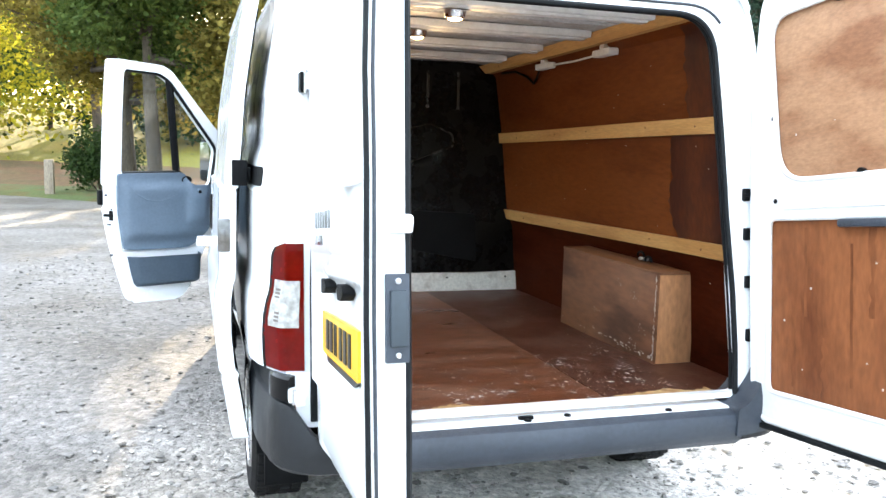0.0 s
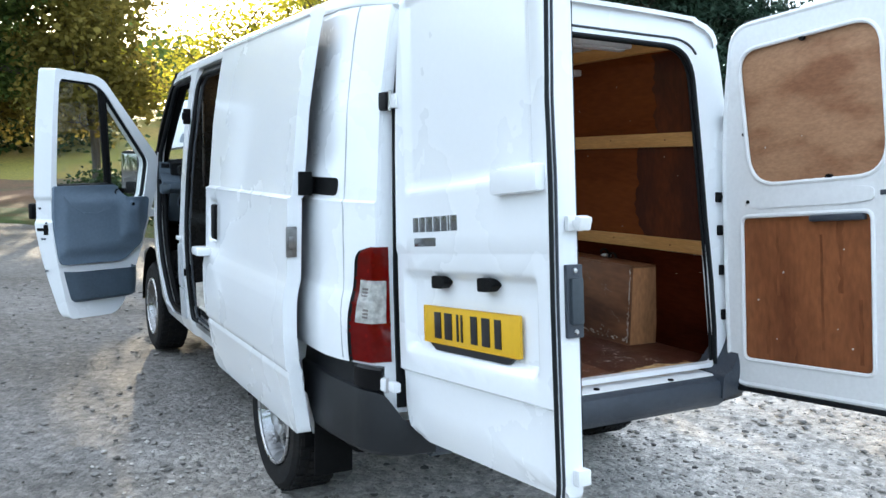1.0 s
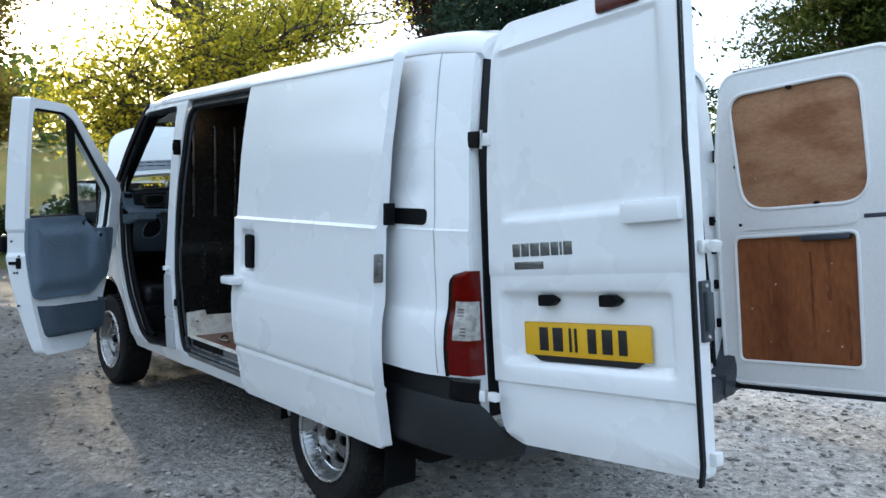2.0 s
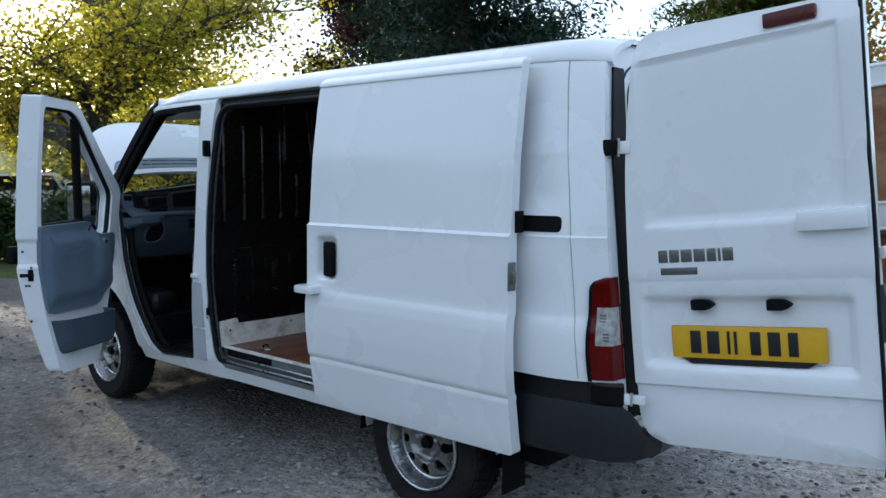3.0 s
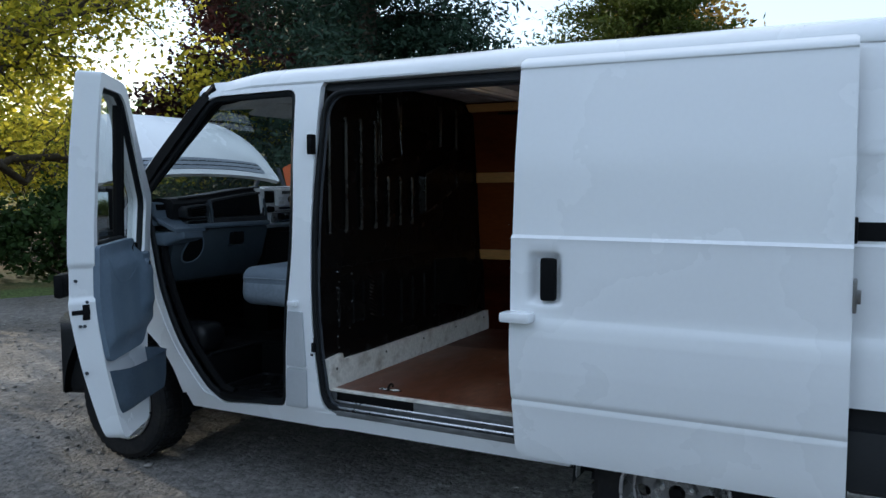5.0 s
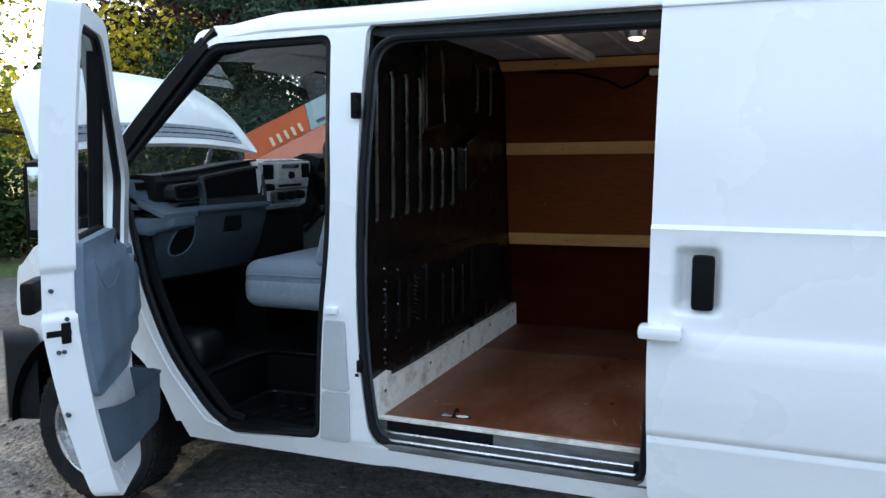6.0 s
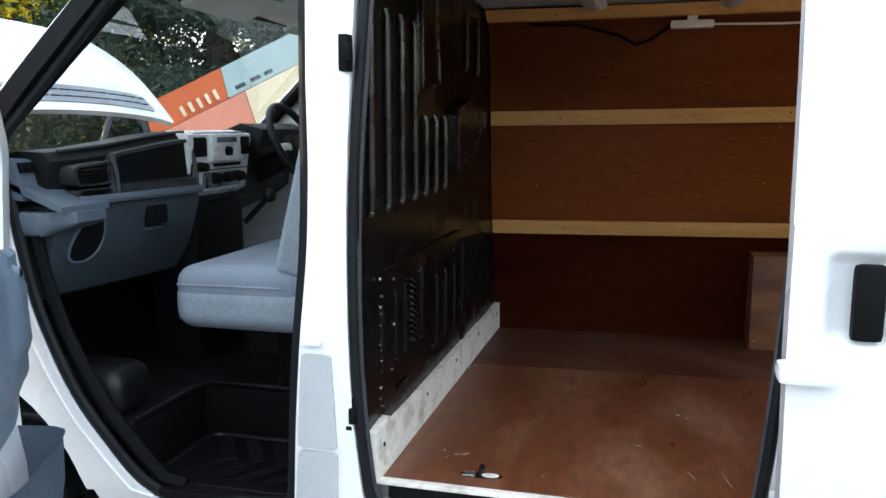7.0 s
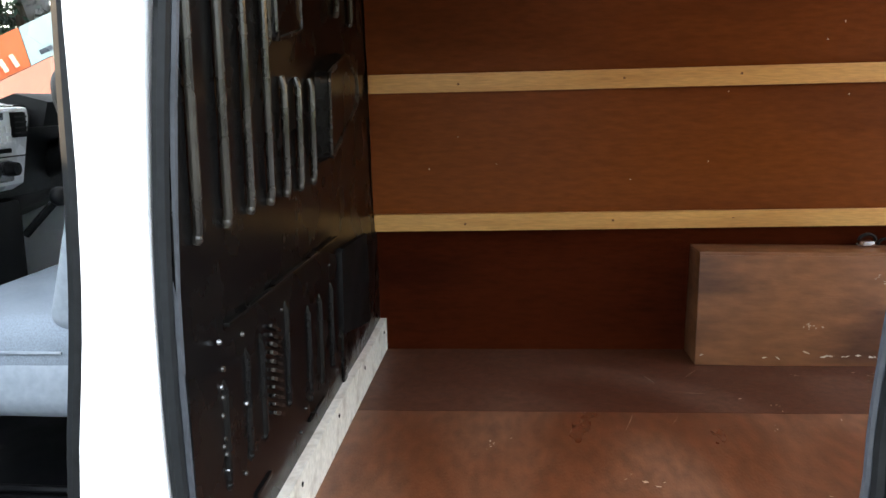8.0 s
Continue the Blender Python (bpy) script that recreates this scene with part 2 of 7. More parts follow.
def add_box(bm, x0, x1, y0, y1, z0, z1, bevel=0.0, m=None):
    r = bmesh.ops.create_cube(bm, size=1)
    vs = r["verts"]
    t = Matrix.Translation(((x0 + x1) / 2, (y0 + y1) / 2, (z0 + z1) / 2)) @ Matrix.Diagonal((abs(x1 - x0), abs(y1 - y0), abs(z1 - z0), 1))
    bmesh.ops.transform(bm, matrix=t, verts=vs)
    if bevel:
        es = list({e for v in vs for e in v.link_edges})
        out = bmesh.ops.bevel(bm, geom=es, offset=bevel, segments=2, profile=0.6, affect="EDGES")
        vs = list({v for f in out["faces"] for v in f.verts} | {v for v in vs if v.is_valid})
    if m is not None:
        bmesh.ops.transform(bm, matrix=m, verts=[v for v in vs if v.is_valid])
    return bm


def soft_box(x0, x1, y0, y1, z0, z1, r, seg=5, m=None):
    """A padded form: a block with broad round edges."""
    bm = bmesh.new()
    add_box(bm, x0, x1, y0, y1, z0, z1)
    bmesh.ops.bevel(bm, geom=bm.edges[:], offset=r, segments=seg, profile=0.5, affect="EDGES")
    if m is not None:
        bmesh.ops.transform(bm, matrix=m, verts=bm.verts)
    return bm


def flake(bm, rs, place, u, v, r, st, ang):
    """One irregular chip laid on a surface by place(u, v)."""
    n = rs.choice((4, 5, 6, 7))
    vs = []
    for i in range(n):
        a = 2 * math.pi * i / n
        q = Vector((math.cos(a) * r * rs.uniform(0.6, 1.6), math.sin(a) * r * st * rs.uniform(0.5, 1.2), 0))
        q.rotate(Euler((0, 0, ang)))
        vs.append(bm.verts.new(place(u + q.x, v + q.y)))
    bm.faces.new(vs)


def box(x0, x1, y0, y1, z0, z1, bevel=0.0, m=None):
    return add_box(bmesh.new(), x0, x1, y0, y1, z0, z1, bevel, m)


def rounded(pts, radii, n=6):
    """A closed outline with rounded corners."""
    out = []
    k = len(pts)
    if not isinstance(radii, (list, tuple)):
        radii = [radii] * k
    for i in range(k):
        p, a, b = Vector(pts[i]), Vector(pts[i - 1]), Vector(pts[(i + 1) % k])
        r = radii[i]
        if r <= 0:
            out.append(tuple(p))
            continue
        da, db = (a - p), (b - p)
        r = min(r, da.length * 0.48, db.length * 0.48)
        s, e = p + da.normalized() * r, p + db.normalized() * r
        for j in range(n + 1):
            t = j / n
            out.append(tuple((1 - t) ** 2 * s + 2 * t * (1 - t) * p + t * t * e))
    return out


def rounded3(pts, r, z):
    """A rounded outline laid flat at a height."""
    return [(a, b, z) for a, b in rounded(pts, r)]


def sheet(outline, holes=(), mapper=None, thick=0.0, back=None, cuts_u=(), cuts_v=()):
    """A panel from a flat outline with holes, cut into strips, bent by mapper(u, v) and given depth by back(u, v) or thick."""
    bm = bmesh.new()
    edges = []
    for loop in (outline, *holes):
        vs = [bm.verts.new((p[0], p[1], 0)) for p in loop]
        edges += [bm.edges.new((vs[i], vs[(i + 1) % len(vs)])) for i in range(len(vs))]
    bmesh.ops.triangle_fill(bm, use_beauty=True, use_dissolve=False, edges=edges, normal=(0, 0, 1))
    for axis, cuts in ((0, cuts_u), (1, cuts_v)):
        for c in cuts:
            co, no = Vector((0, 0, 0)), Vector((0, 0, 0))
            co[axis], no[axis] = c, 1
            bmesh.ops.bisect_plane(bm, geom=bm.verts[:] + bm.edges[:] + bm.faces[:], plane_co=co, plane_no=no, dist=1e-5)
    mapper = mapper or (lambda u, v: (u, v, 0))
    flat = {v: (v.co.x, v.co.y) for v in bm.verts}
    if back is None and thick:
        back = lambda u, v: (mapper(u, v)[0], mapper(u, v)[1], mapper(u, v)[2] - thick)
    if back is not None:
        rim = [e for e in bm.edges if len(e.link_faces) == 1]
        faces = bm.faces[:]
        twin = {v: bm.verts.new(back(*flat[v])) for v in flat}
        for f in faces:
            bm.faces.new([twin[v] for v in reversed(f.verts)])
        for e in rim:
            a, b = e.verts
            bm.faces.new((a, b, twin[b], twin[a]))
    for v, p in flat.items():
        v.co = mapper(*p)
    return bm


def steps(a, b, n):
    return [a + (b - a) * i / n for i in range(1, n)]


def tube(points, radius, segments=8, closed=False, flat=1.0):
    """A round bar along a line of points."""
    bm = bmesh.new()
    pts = [Vector(p) for p in points]
    k = len(pts)
    rings = []
    for i, p in enumerate(pts):
        if closed:
            t = (pts[(i + 1) % k] - pts[i - 1]).normalized()
        else:
            t = (pts[min(i + 1, k - 1)] - pts[max(i - 1, 0)]).normalized()
        if i == 0:
            ref = Vector((0, 0, 1)) if abs(t.z) < 0.9 else Vector((0, 1, 0))
            a = t.cross(ref).normalized()
        else:
            a = (a - t * a.dot(t)).normalized()
        b = t.cross(a)
        r = radius(i / max(1, k - 1)) if callable(radius) else radius
        rings.append([bm.verts.new(p + a * (math.cos(x) * r) + b * (math.sin(x) * r * flat)) for x in [2 * math.pi * j / segments for j in range(segments)]])
    n = k if closed else k - 1
    for i in range(n):
        r0, r1 = rings[i], rings[(i + 1) % k]
        for j in range(segments):
            bm.faces.new((r0[j], r0[(j + 1) % segments], r1[(j + 1) % segments], r1[j]))
    if not closed:
        bm.faces.new(rings[0])
        bm.faces.new(list(reversed(rings[-1])))
    return bm


def lathe(profile, segments=40, axis="x"):
    """A turned form: profile rows of (radius, along)."""
    bm = bmesh.new()
    rings = []
    for r, a in profile:
        ring = []
        for j in range(segments):
            t = 2 * math.pi * j / segments
            c, s = r * math.cos(t), r * math.sin(t)
            ring.append(bm.verts.new((a, c, s) if axis == "x" else ((c, a, s) if axis == "y" else (c, s, a))))
        rings.append(ring)
    for i in range(len(rings) - 1):
        for j in range(segments):
            bm.faces.new((rings[i][j], rings[i][(j + 1) % segments], rings[i + 1][(j + 1) % segments], rings[i + 1][j]))
    return bm


def smooth01(t):
    t = min(1.0, max(0.0, t))
    return t * t * (3 - 2 * t)


def dent(u, v, u0, u1, v0, v1, soft=0.02):
    """1 inside a rectangle, falling to 0 over its soft rim."""
    return (smooth01((u - u0) / soft) * smooth01((u1 - u) / soft) * smooth01((v - v0) / soft) * smooth01((v1 - v) / soft))


# ---- the van: forms shared by its panels (y ahead, x to its right, ground at z 0) ----
HALF = [(0.34, 0.885), (0.45, 0.922), (0.60, 0.945), (0.632, 0.9515), (0.652, 0.947), (0.668, 0.9595), (0.695, 0.963), (0.78, 0.9715), (0.85, 0.9735), (0.91, 0.9725), (0.955, 0.9665), (0.985, 0.9590), (1.012, 0.9570),
        (1.27, 0.9535), (1.282, 0.9555), (1.290, 0.947), (1.60, 0.925), (1.85, 0.889), (1.93, 0.872), (1.965, 0.858), (2.0, 0.83), (2.04, 0.77)]
HZ, HW = [p[0] for p in HALF], [p[1] for p in HALF]
HW_PLAIN = [float(np.interp(z, [0.34, 0.45, 0.70, 0.96, 1.29, 1.60, 1.85, 1.93, 1.965, 2.0, 2.04], [0.90, 0.935, 0.955, 0.962, 0.950, 0.925, 0.889, 0.872, 0.858, 0.83, 0.77])) for z in HZ]


def rear_y(z):
    return -0.10 + 0.106 * (z - 0.683)


def half(y, z):
    """Half the body's width at a place along it and a height."""
    w = float(np.interp(z, HZ, HW if y < 2.44 else HW_PLAIN))
    d = y - rear_y(z)
    if d < 0.30:
        w -= 0.12 * ((0.30 - max(0.0, d)) / 0.30) ** 2
    if y > 3.2:
        w -= 0.035 * ((y - 3.2) / 0.5) ** 2
    return w


ZC = sorted(set([round(0.38 + 0.05 * i, 3) for i in range(32)] + [0.60, 0.632, 0.642, 0.652, 0.660, 0.668, 0.695, 0.89, 0.91, 0.935, 0.955, 0.97, 0.985, 1.012, 1.27, 1.282, 1.290, 1.94, 1.965]))


def arch(cy, cz, r, n=20, a0=0.0, a1=math.pi):
    return [(cy + r * math.cos(a0 + (a1 - a0) * i / n), cz + r * math.sin(a0 + (a1 - a0) * i / n)) for i in range(n + 1)]


# ---- the van's shell ----
van = thing("van", "white panel van with open doors and raised bonnet, standing on gravel", "van")


def side_dent(y, z):
    s = 0.106 * (z - 1.33)                      # the pressed field leans with the tail
    return 0.014 * dent(y - s, z, 0.185, 1.36, 1.40, 1.925, 0.03)


def make_side(sign, holes, name, label):
    gap = 0.03
    rear = [(rear_y(z) + gap, z) for z in (1.30, 1.10, 0.90, 0.745)]
    top = [(rear_y(z) + gap, z) for z in (1.985, 1.80, 1.60, 1.45)]
    out = (list(reversed([(3.17, 1.985)])) + top + rear + [(0.465, 0.745), (0.475, 0.40)]
           + list(reversed(arch(0.87, 0.31, 0.395))) + [(1.28, 0.40), (1.29, 0.355), (3.31, 0.35), (3.335, 0.42)]
           + list(reversed(arch(3.815, 0.30, 0.47, a0=0.35, a1=math.pi - 0.25))) + [(4.26, 0.45), (4.36, 0.48), (4.40, 0.80), (4.36, 0.96), (4.20, 1.08), (3.98, 1.17), (3.93, 1.24)])
    cy = [round(0.0 + 0.075 * i, 3) for i in range(62)]

    def outer(y, z):
        return (sign * (half(y, z) - side_dent(y, z)), y, z)

    def inner(y, z):
        return (sign * (half(y, z) - 0.05), y, z)
    return part(name, sheet(out, holes, outer, back=inner, cuts_u=cy, cuts_v=ZC), WHITE, van, label)


slider_hole = rounded([(1.490, 0.425), (2.475, 0.425), (2.505, 0.75), (2.515, 1.25), (2.50, 1.958), (1.40, 1.958), (1.40, 1.52), (1.432, 1.25), (1.462, 0.85)], [0.05, 0.10, 0.2, 0.3, 0.05, 0.05, 0.12, 0.15, 0.2])
cab_hole = rounded([(2.685, 0.43), (3.10, 0.395), (3.20, 0.47), (3.38, 0.70), (3.49, 0.95), (3.55, 1.16), (3.615, 1.45), (3.165, 1.915), (2.64, 1.925), (2.61, 1.25), (2.65, 0.86)],
                   [0.05, 0.03, 0.08, 0.15, 0.15, 0.1, 0.04, 0.05, 0.05, 0.2, 0.1])
make_side(-1, (slider_hole, cab_hole), "side_panel", "white painted side with two door openings")
make_side(1, (), "side_panel", "white painted blank side")

# roof skin with rounded shoulders
bm = bmesh.new()
rows = []
for i in range(30):
    y = 0.045 + 3.20 * i / 29
    sec = []
    drop = 0.02 * smooth01((y - 1.2) / 1.6) + 0.065 * smooth01((y - 2.85) / 0.40) + 0.02 * (1 - smooth01((y - 0.04) / 0.12))
    for k, (w, z) in enumerate([(half(y, 1.955) + 0.006, 1.956), (half(y, 1.965) + 0.012, 1.966), (half(y, 1.975) + 0.010, 1.990), (half(y, 1.99) + 0.004, 2.014), (half(y, 2.015), 2.036), (half(y, 2.03) - 0.03, 2.052), (0.62, 2.064), (0.40, 2.072), (0.2, 2.076), (0, 2.078)]):
        w = min(w, half(y, 1.965) + 0.012)
        sec.append((w, z - drop * (0.4 + 0.6 * k / 9)))
    outer = [(-w, z) for w, z in sec] + [(w, z) for w, z in reversed(sec[:-1])]
    inner = [(x * 0.975, z - (0.002 if abs(x) > 0.84 else 0.018)) for x, z in reversed(outer)]
    rows.append([bm.verts.new((x, y, z)) for x, z in outer + inner])
for a, b in zip(rows, rows[1:]):
    for j in range(len(a)):
        k = (j + 1) % len(a)
        bm.faces.new((a[j], a[k], b[k], b[j]))
bm.faces.new(rows[0])
bm.faces.new(list(reversed(rows[-1])))
part("roof", bm, WHITE, van)

# rear frame round the load opening
wz = [0.58, 0.75, 0.95, 1.15, 1.30, 1.45, 1.60, 1.75, 1.86, 1.97]
frame_out = [(-half(rear_y(z) + 0.02, z) + 0.004, z) for z in wz] + [(-0.72, 2.015), (-0.40, 2.045), (0.0, 2.05), (0.40, 2.045), (0.72, 2.015)] + [(half(rear_y(z) + 0.02, z) - 0.004, z) for z in reversed(wz)]
rear_hole = rounded([(-0.715, 0.60), (0.715, 0.60), (0.66, 1.45), (0.615, 1.925), (-0.615, 1.925), (-0.66, 1.45)], [0.03, 0.03, 0.5, 0.14, 0.14, 0.5], 8)
part("rear_frame", sheet(frame_out, (rear_hole,), lambda x, z: (x, rear_y(z) + 0.028, z), back=lambda x, z: (x, rear_y(z) + 0.060, z), cuts_v=steps(0.6, 2.03, 14)), WHITE, van)
part("drip_channel", tube([(x * 1.075, rear_y(1.26 + (z - 1.26) * 1.045) + 0.026, 1.26 + (z - 1.26) * 1.045) for x, z in rear_hole if z > 1.86], 0.005, 6), SEALGREY, van, "thin dark drip channel above the load opening")
# black strip over the white frame gives the hinge gap its darkness and seal
part("hinge_weatherstrip", sheet([(-0.800, 0.60), (-0.735, 0.60), (-0.69, 1.45), (-0.655, 1.93), (-0.735, 1.93), (-0.785, 1.60), (-0.800, 1.0)], (), lambda x, z: (x, rear_y(z) + 0.018, z), back=lambda x, z: (x, rear_y(z) + 0.027, z), cuts_v=steps(0.6, 1.93, 10)), RUBBER, van, "black seal strip added to darken the gap behind the hinges")
seal_line = [p for p in rear_hole if p[1] > 0.66]
k0 = max(range(len(seal_line)), key=lambda i: abs(seal_line[i][0] - seal_line[i - 1][0]) if seal_line[i][1] < 1.3 and seal_line[i - 1][1] < 1.3 else -1)
seal_line = seal_line[k0:] + seal_line[:k0]
first, last = math.copysign(0.712, seal_line[0][0]), math.copysign(0.712, seal_line[-1][0])
seal_line = [(first, 0.59), (first, 0.75), (first * 0.985, 0.95)] + seal_line + [(last * 0.985, 0.95), (last, 0.75), (last, 0.59)]
part("rear_seal", tube([(x * 0.996, rear_y(z) + 0.026, 1.26 + (z - 1.26) * 0.995) for x, z in seal_line], 0.010, 8), RUBBER, van, "black rubber seal round the load opening")
part("edge_trim", tube([(x * 0.997, rear_y(z) + 0.048, 1.26 + (z - 1.26) * 0.996) for x, z in seal_line], 0.010, 8), RUBBER, van, "black edging inside the load opening")
bm = box(-0.74, 0.74, -0.125, 0.115, 0.49, 0.562, 0.012)
part("rear_sill", bm, WHITE_IN, van, "white painted steel load sill")
bm = box(-0.125, -0.075, -0.108, -0.090, 0.559, 0.572, 0.003)
part("latch_striker", bm, BLACK, van, "black steel door latch striker on the sill")
for x in (-0.10, 0.42, 0.05):
    bm = lathe([(0.0, 0.006), (0.011, 0.005), (0.013, 0.0)], 12, "z")
    bmesh.ops.translate(bm, verts=bm.verts, vec=(x, -0.118 + (0.02 if x == 0.05 else 0), 0.562))
    part("drain_plug", bm, BLACK, van)
for z in (1.30, 1.16, 0.99, 0.80):
    bm = box(-0.012, 0.012, -0.012, 0.008, -0.022, 0.022, 0.004, Matrix.Translation((0.765 - 0.03 * (z - 0.8), rear_y(z) + 0.022, z)))
    if z > 1.25:
        add_box(bm, -0.028, 0.028, -0.010, 0.004, -0.006, 0.006, 0.003, Matrix.Translation((0.765, rear_y(z) + 0.014, z)))
    part("door_check_bracket", bm, BLACK, van)

MATGREY = material("dusty black rubber mat", (0.005, 0.0055, 0.0065), 0.4, spots=(0.009, 0.0095, 0.011), scale=12, grain=0.2, spec=0.3)

# slider and cab opening seals, thresholds and steps
seal_loop = rounded([(1.490, 0.425), (2.475, 0.425), (2.505, 0.75), (2.515, 1.25), (2.488, 1.914), (1.40, 1.914), (1.40, 1.52), (1.432, 1.25), (1.462, 0.85)], [0.05, 0.10, 0.2, 0.3, 0.11, 0.05, 0.12, 0.15, 0.2])
part("door_seal", tube([(-half(y, z) + 0.014, y + (0.012 if y < 2 else -0.012), z + (0.012 if z < 1.2 else -0.012)) for y, z in seal_loop], 0.013, 8, True), RUBBER, van, "black rubber seal of the side load door")
part("seal_lip", tube([(-half(y, z) + 0.036, y + (0.020 if y < 2 else -0.020), z + (0.020 if z < 1.2 else -0.020)) for y, z in seal_loop], 0.008, 8, True), SEALGREY, van, "grey inner lip of the load door seal")
header = rounded([(1.38, 1.902), (2.42, 1.902), (2.50, 1.918), (2.51, 1.970), (1.38, 1.970)], [0, 0.03, 0.02, 0, 0])
# header coloured black in place of the shade under the roof edge
part("door_header", sheet(header, (), lambda y, z: (-half(y, z) + 0.030, y, z), back=lambda y, z: (-half(y, z) + 0.055, y, z), cuts_v=(1.85, 1.9, 1.93), cuts_u=steps(1.38, 2.52, 8)), BUMPER_DARK, van, "recessed header above the side opening, blackened for its shade")
part("upper_rail", tube([(-half(y, 1.950) + 0.024, y, 1.950) for y in (1.38, 1.8, 2.2, 2.38, 2.46)], 0.008, 8), TRACK, van, "dirty metal upper rail of the sliding door")
part("door_seal", tube([(-half(y, z) + 0.022, 3.1 + (y - 3.1) * 0.968, 1.2 + (z - 1.2) * 0.979) for y, z in cab_hole], 0.016, 8, True), RUBBER, van, "black rubber seal of the cab door")
jamb = [(3.13, 0.425), (3.20, 0.44), (3.27, 0.52), (3.36, 0.63), (3.44, 0.76), (3.50, 0.88), (3.545, 1.0), (3.575, 1.10), (3.60, 1.22)]
part("jamb_crease", tube([(-half(y, z) - 0.001, y, z) for y, z in jamb], 0.005, 6), WHITE, van, "pressed crease in the door jamb")
part("jamb_trim", tube([(-half(y, z) + 0.055, y - 0.075, z + 0.02) for y, z in jamb], 0.020, 8), BLACK, van, "black inner jamb trim")
part("step_threshold", box(-0.915, -0.84, 1.36, 2.47, 0.42, 0.445, 0.004), STEPGREY, van, "worn pale grey sliding door step")
for x, z, r in ((-0.900, 0.455, 0.006), (-0.886, 0.480, 0.005)):
    part("step_track", tube([(x, 1.36, z), (x, 2.40, z), (x + 0.02, 2.46, z)], r, 6), METAL, van, "bright metal sliding door track")
part("step_riser", box(-0.876, -0.835, 1.36, 2.47, 0.440, 0.522, 0.004), STEPGREY, van, "worn grey step riser below the load floor")
part("step_slot", box(-0.880, -0.868, 2.02, 2.43, 0.482, 0.521, 0.004), BLACK, van, "black slot below the load floor")
part("step_edge", box(-0.888, -0.862, 1.36, 2.46, 0.524, 0.537, 0.003), KICK, van, "white painted edge of the load floor")
part("roller_bracket", box(-0.91, -0.86, 1.46, 1.53, 0.465, 0.495, 0.004), BLACK, van)
part("cab_step", box(-0.88, -0.30, 2.66, 3.25, 0.38, 0.43, 0.01), BLACK, van, "black rubber cab step mat")
for i in range(4):
    for side in (-1, 1):
        m = Matrix.Translation((-0.66 + side * 0.085, 2.80 + 0.095 * i, 0.430)) @ Matrix.Rotation(radians(side * 32), 4, "Z")
        part("mat_ridge", box(-0.095, 0.095, -0.022, 0.022, 0, 0.010, 0.004, m), MATGREY, van)
part("mat_border", tube(rounded3([(-0.86, 2.72), (-0.47, 2.72), (-0.47, 3.20), (-0.86, 3.20)], 0.05, 0.436), 0.010, 8, True), MATGREY, van)
part("sill_trim", box(-0.915, -0.80, 2.72, 3.14, 0.418, 0.445, 0.008), BLACK, van, "black plastic tread strip")

# underbody, wheel wells and engine bay close the shell below
bm = box(-0.78, 0.78, 0.30, 3.30, 0.30, 0.40, 0.03)
add_box(bm, -0.70, 0.70, 0.0, 0.34, 0.40, 0.50, 0.02)
add_box(bm, -0.55, 0.55, 3.25, 4.60, 0.24, 0.44, 0.05)
part("underbody", bm, BLACK, van, "black underbody")
part("rear_axle", tube([(-0.75, 0.87, 0.31), (0.75, 0.87, 0.31)], 0.05, 10), BLACK, van)
for s in (-1, 1):
    for cy, r in ((0.87, 0.40), (3.815, 0.46)):
        bm = bmesh.new()
        prev = None
        for y, z in arch(cy, 0.30, r, 16):
            cur = [bm.verts.new((s * 0.925, y, z)), bm.verts.new((s * 0.715, y, z))]
            if prev:
                bm.faces.new((prev[0], prev[1], cur[1], cur[0]))
            prev = cur
        vs = [bm.verts.new((s * 0.715, y, z)) for y, z in arch(cy, 0.30, r, 16)]
        bm.faces.new(vs)
        part("wheel_well", bm, BLACK, van)
bm = box(-0.60, 0.60, 3.96, 4.34, 0.42, 0.98, 0.04)
add_box(bm, -0.45, 0.20, 4.00, 4.30, 0.95, 1.08, 0.03)
add_box(bm, 0.28, 0.58, 4.02, 4.30, 0.95, 1.10, 0.03)
part("engine", bm, BLACK, van, "black engine under the raised bonnet")
part("cowl", sheet([(-0.84, 3.72), (0.84, 3.72), (0.84, 4.0), (-0.84, 4.0)], (), lambda x, y: (x, y + 0.05 - 0.10 * (x / 0.84) ** 2, 1.245 - 0.25 * (y - 3.72)), thick=0.05, cuts_u=steps(-0.84, 0.84, 12)), BLACK, van, "black plastic scuttle below the windscreen")
part("firewall", box(-0.84, 0.84, 3.86, 3.90, 0.40, 1.20, 0.01), BLACK, van)
def nose_y(x, tip, a, b, w):
    return tip - a * (x / w) ** 2 - b * (x / w) ** 4


part("front_panel", sheet([(-0.78, 0.50), (0.78, 0.50), (0.78, 0.95), (-0.78, 0.95)], (), lambda x, z: (x, nose_y(x, 4.62, 0.26, 0.10, 0.8), z), back=lambda x, z: (x, nose_y(x, 4.56, 0.26, 0.10, 0.8), z), cuts_u=steps(-0.8, 0.8, 14)), WHITE, van)
bm = sheet(rounded([(-0.90, 0.28), (0.90, 0.28), (0.90, 0.70), (-0.90, 0.70)], 0.06), (), lambda x, z: (x, nose_y(x, 4.80, 0.30, 0.18, 0.9), z), back=lambda x, z: (x * 0.95, nose_y(x, 4.66, 0.30, 0.18, 0.9), z), cuts_u=steps(-0.9, 0.9, 16))
part("front_bumper", bm, BUMPER_DARK, van, "dark grey plastic front bumper")
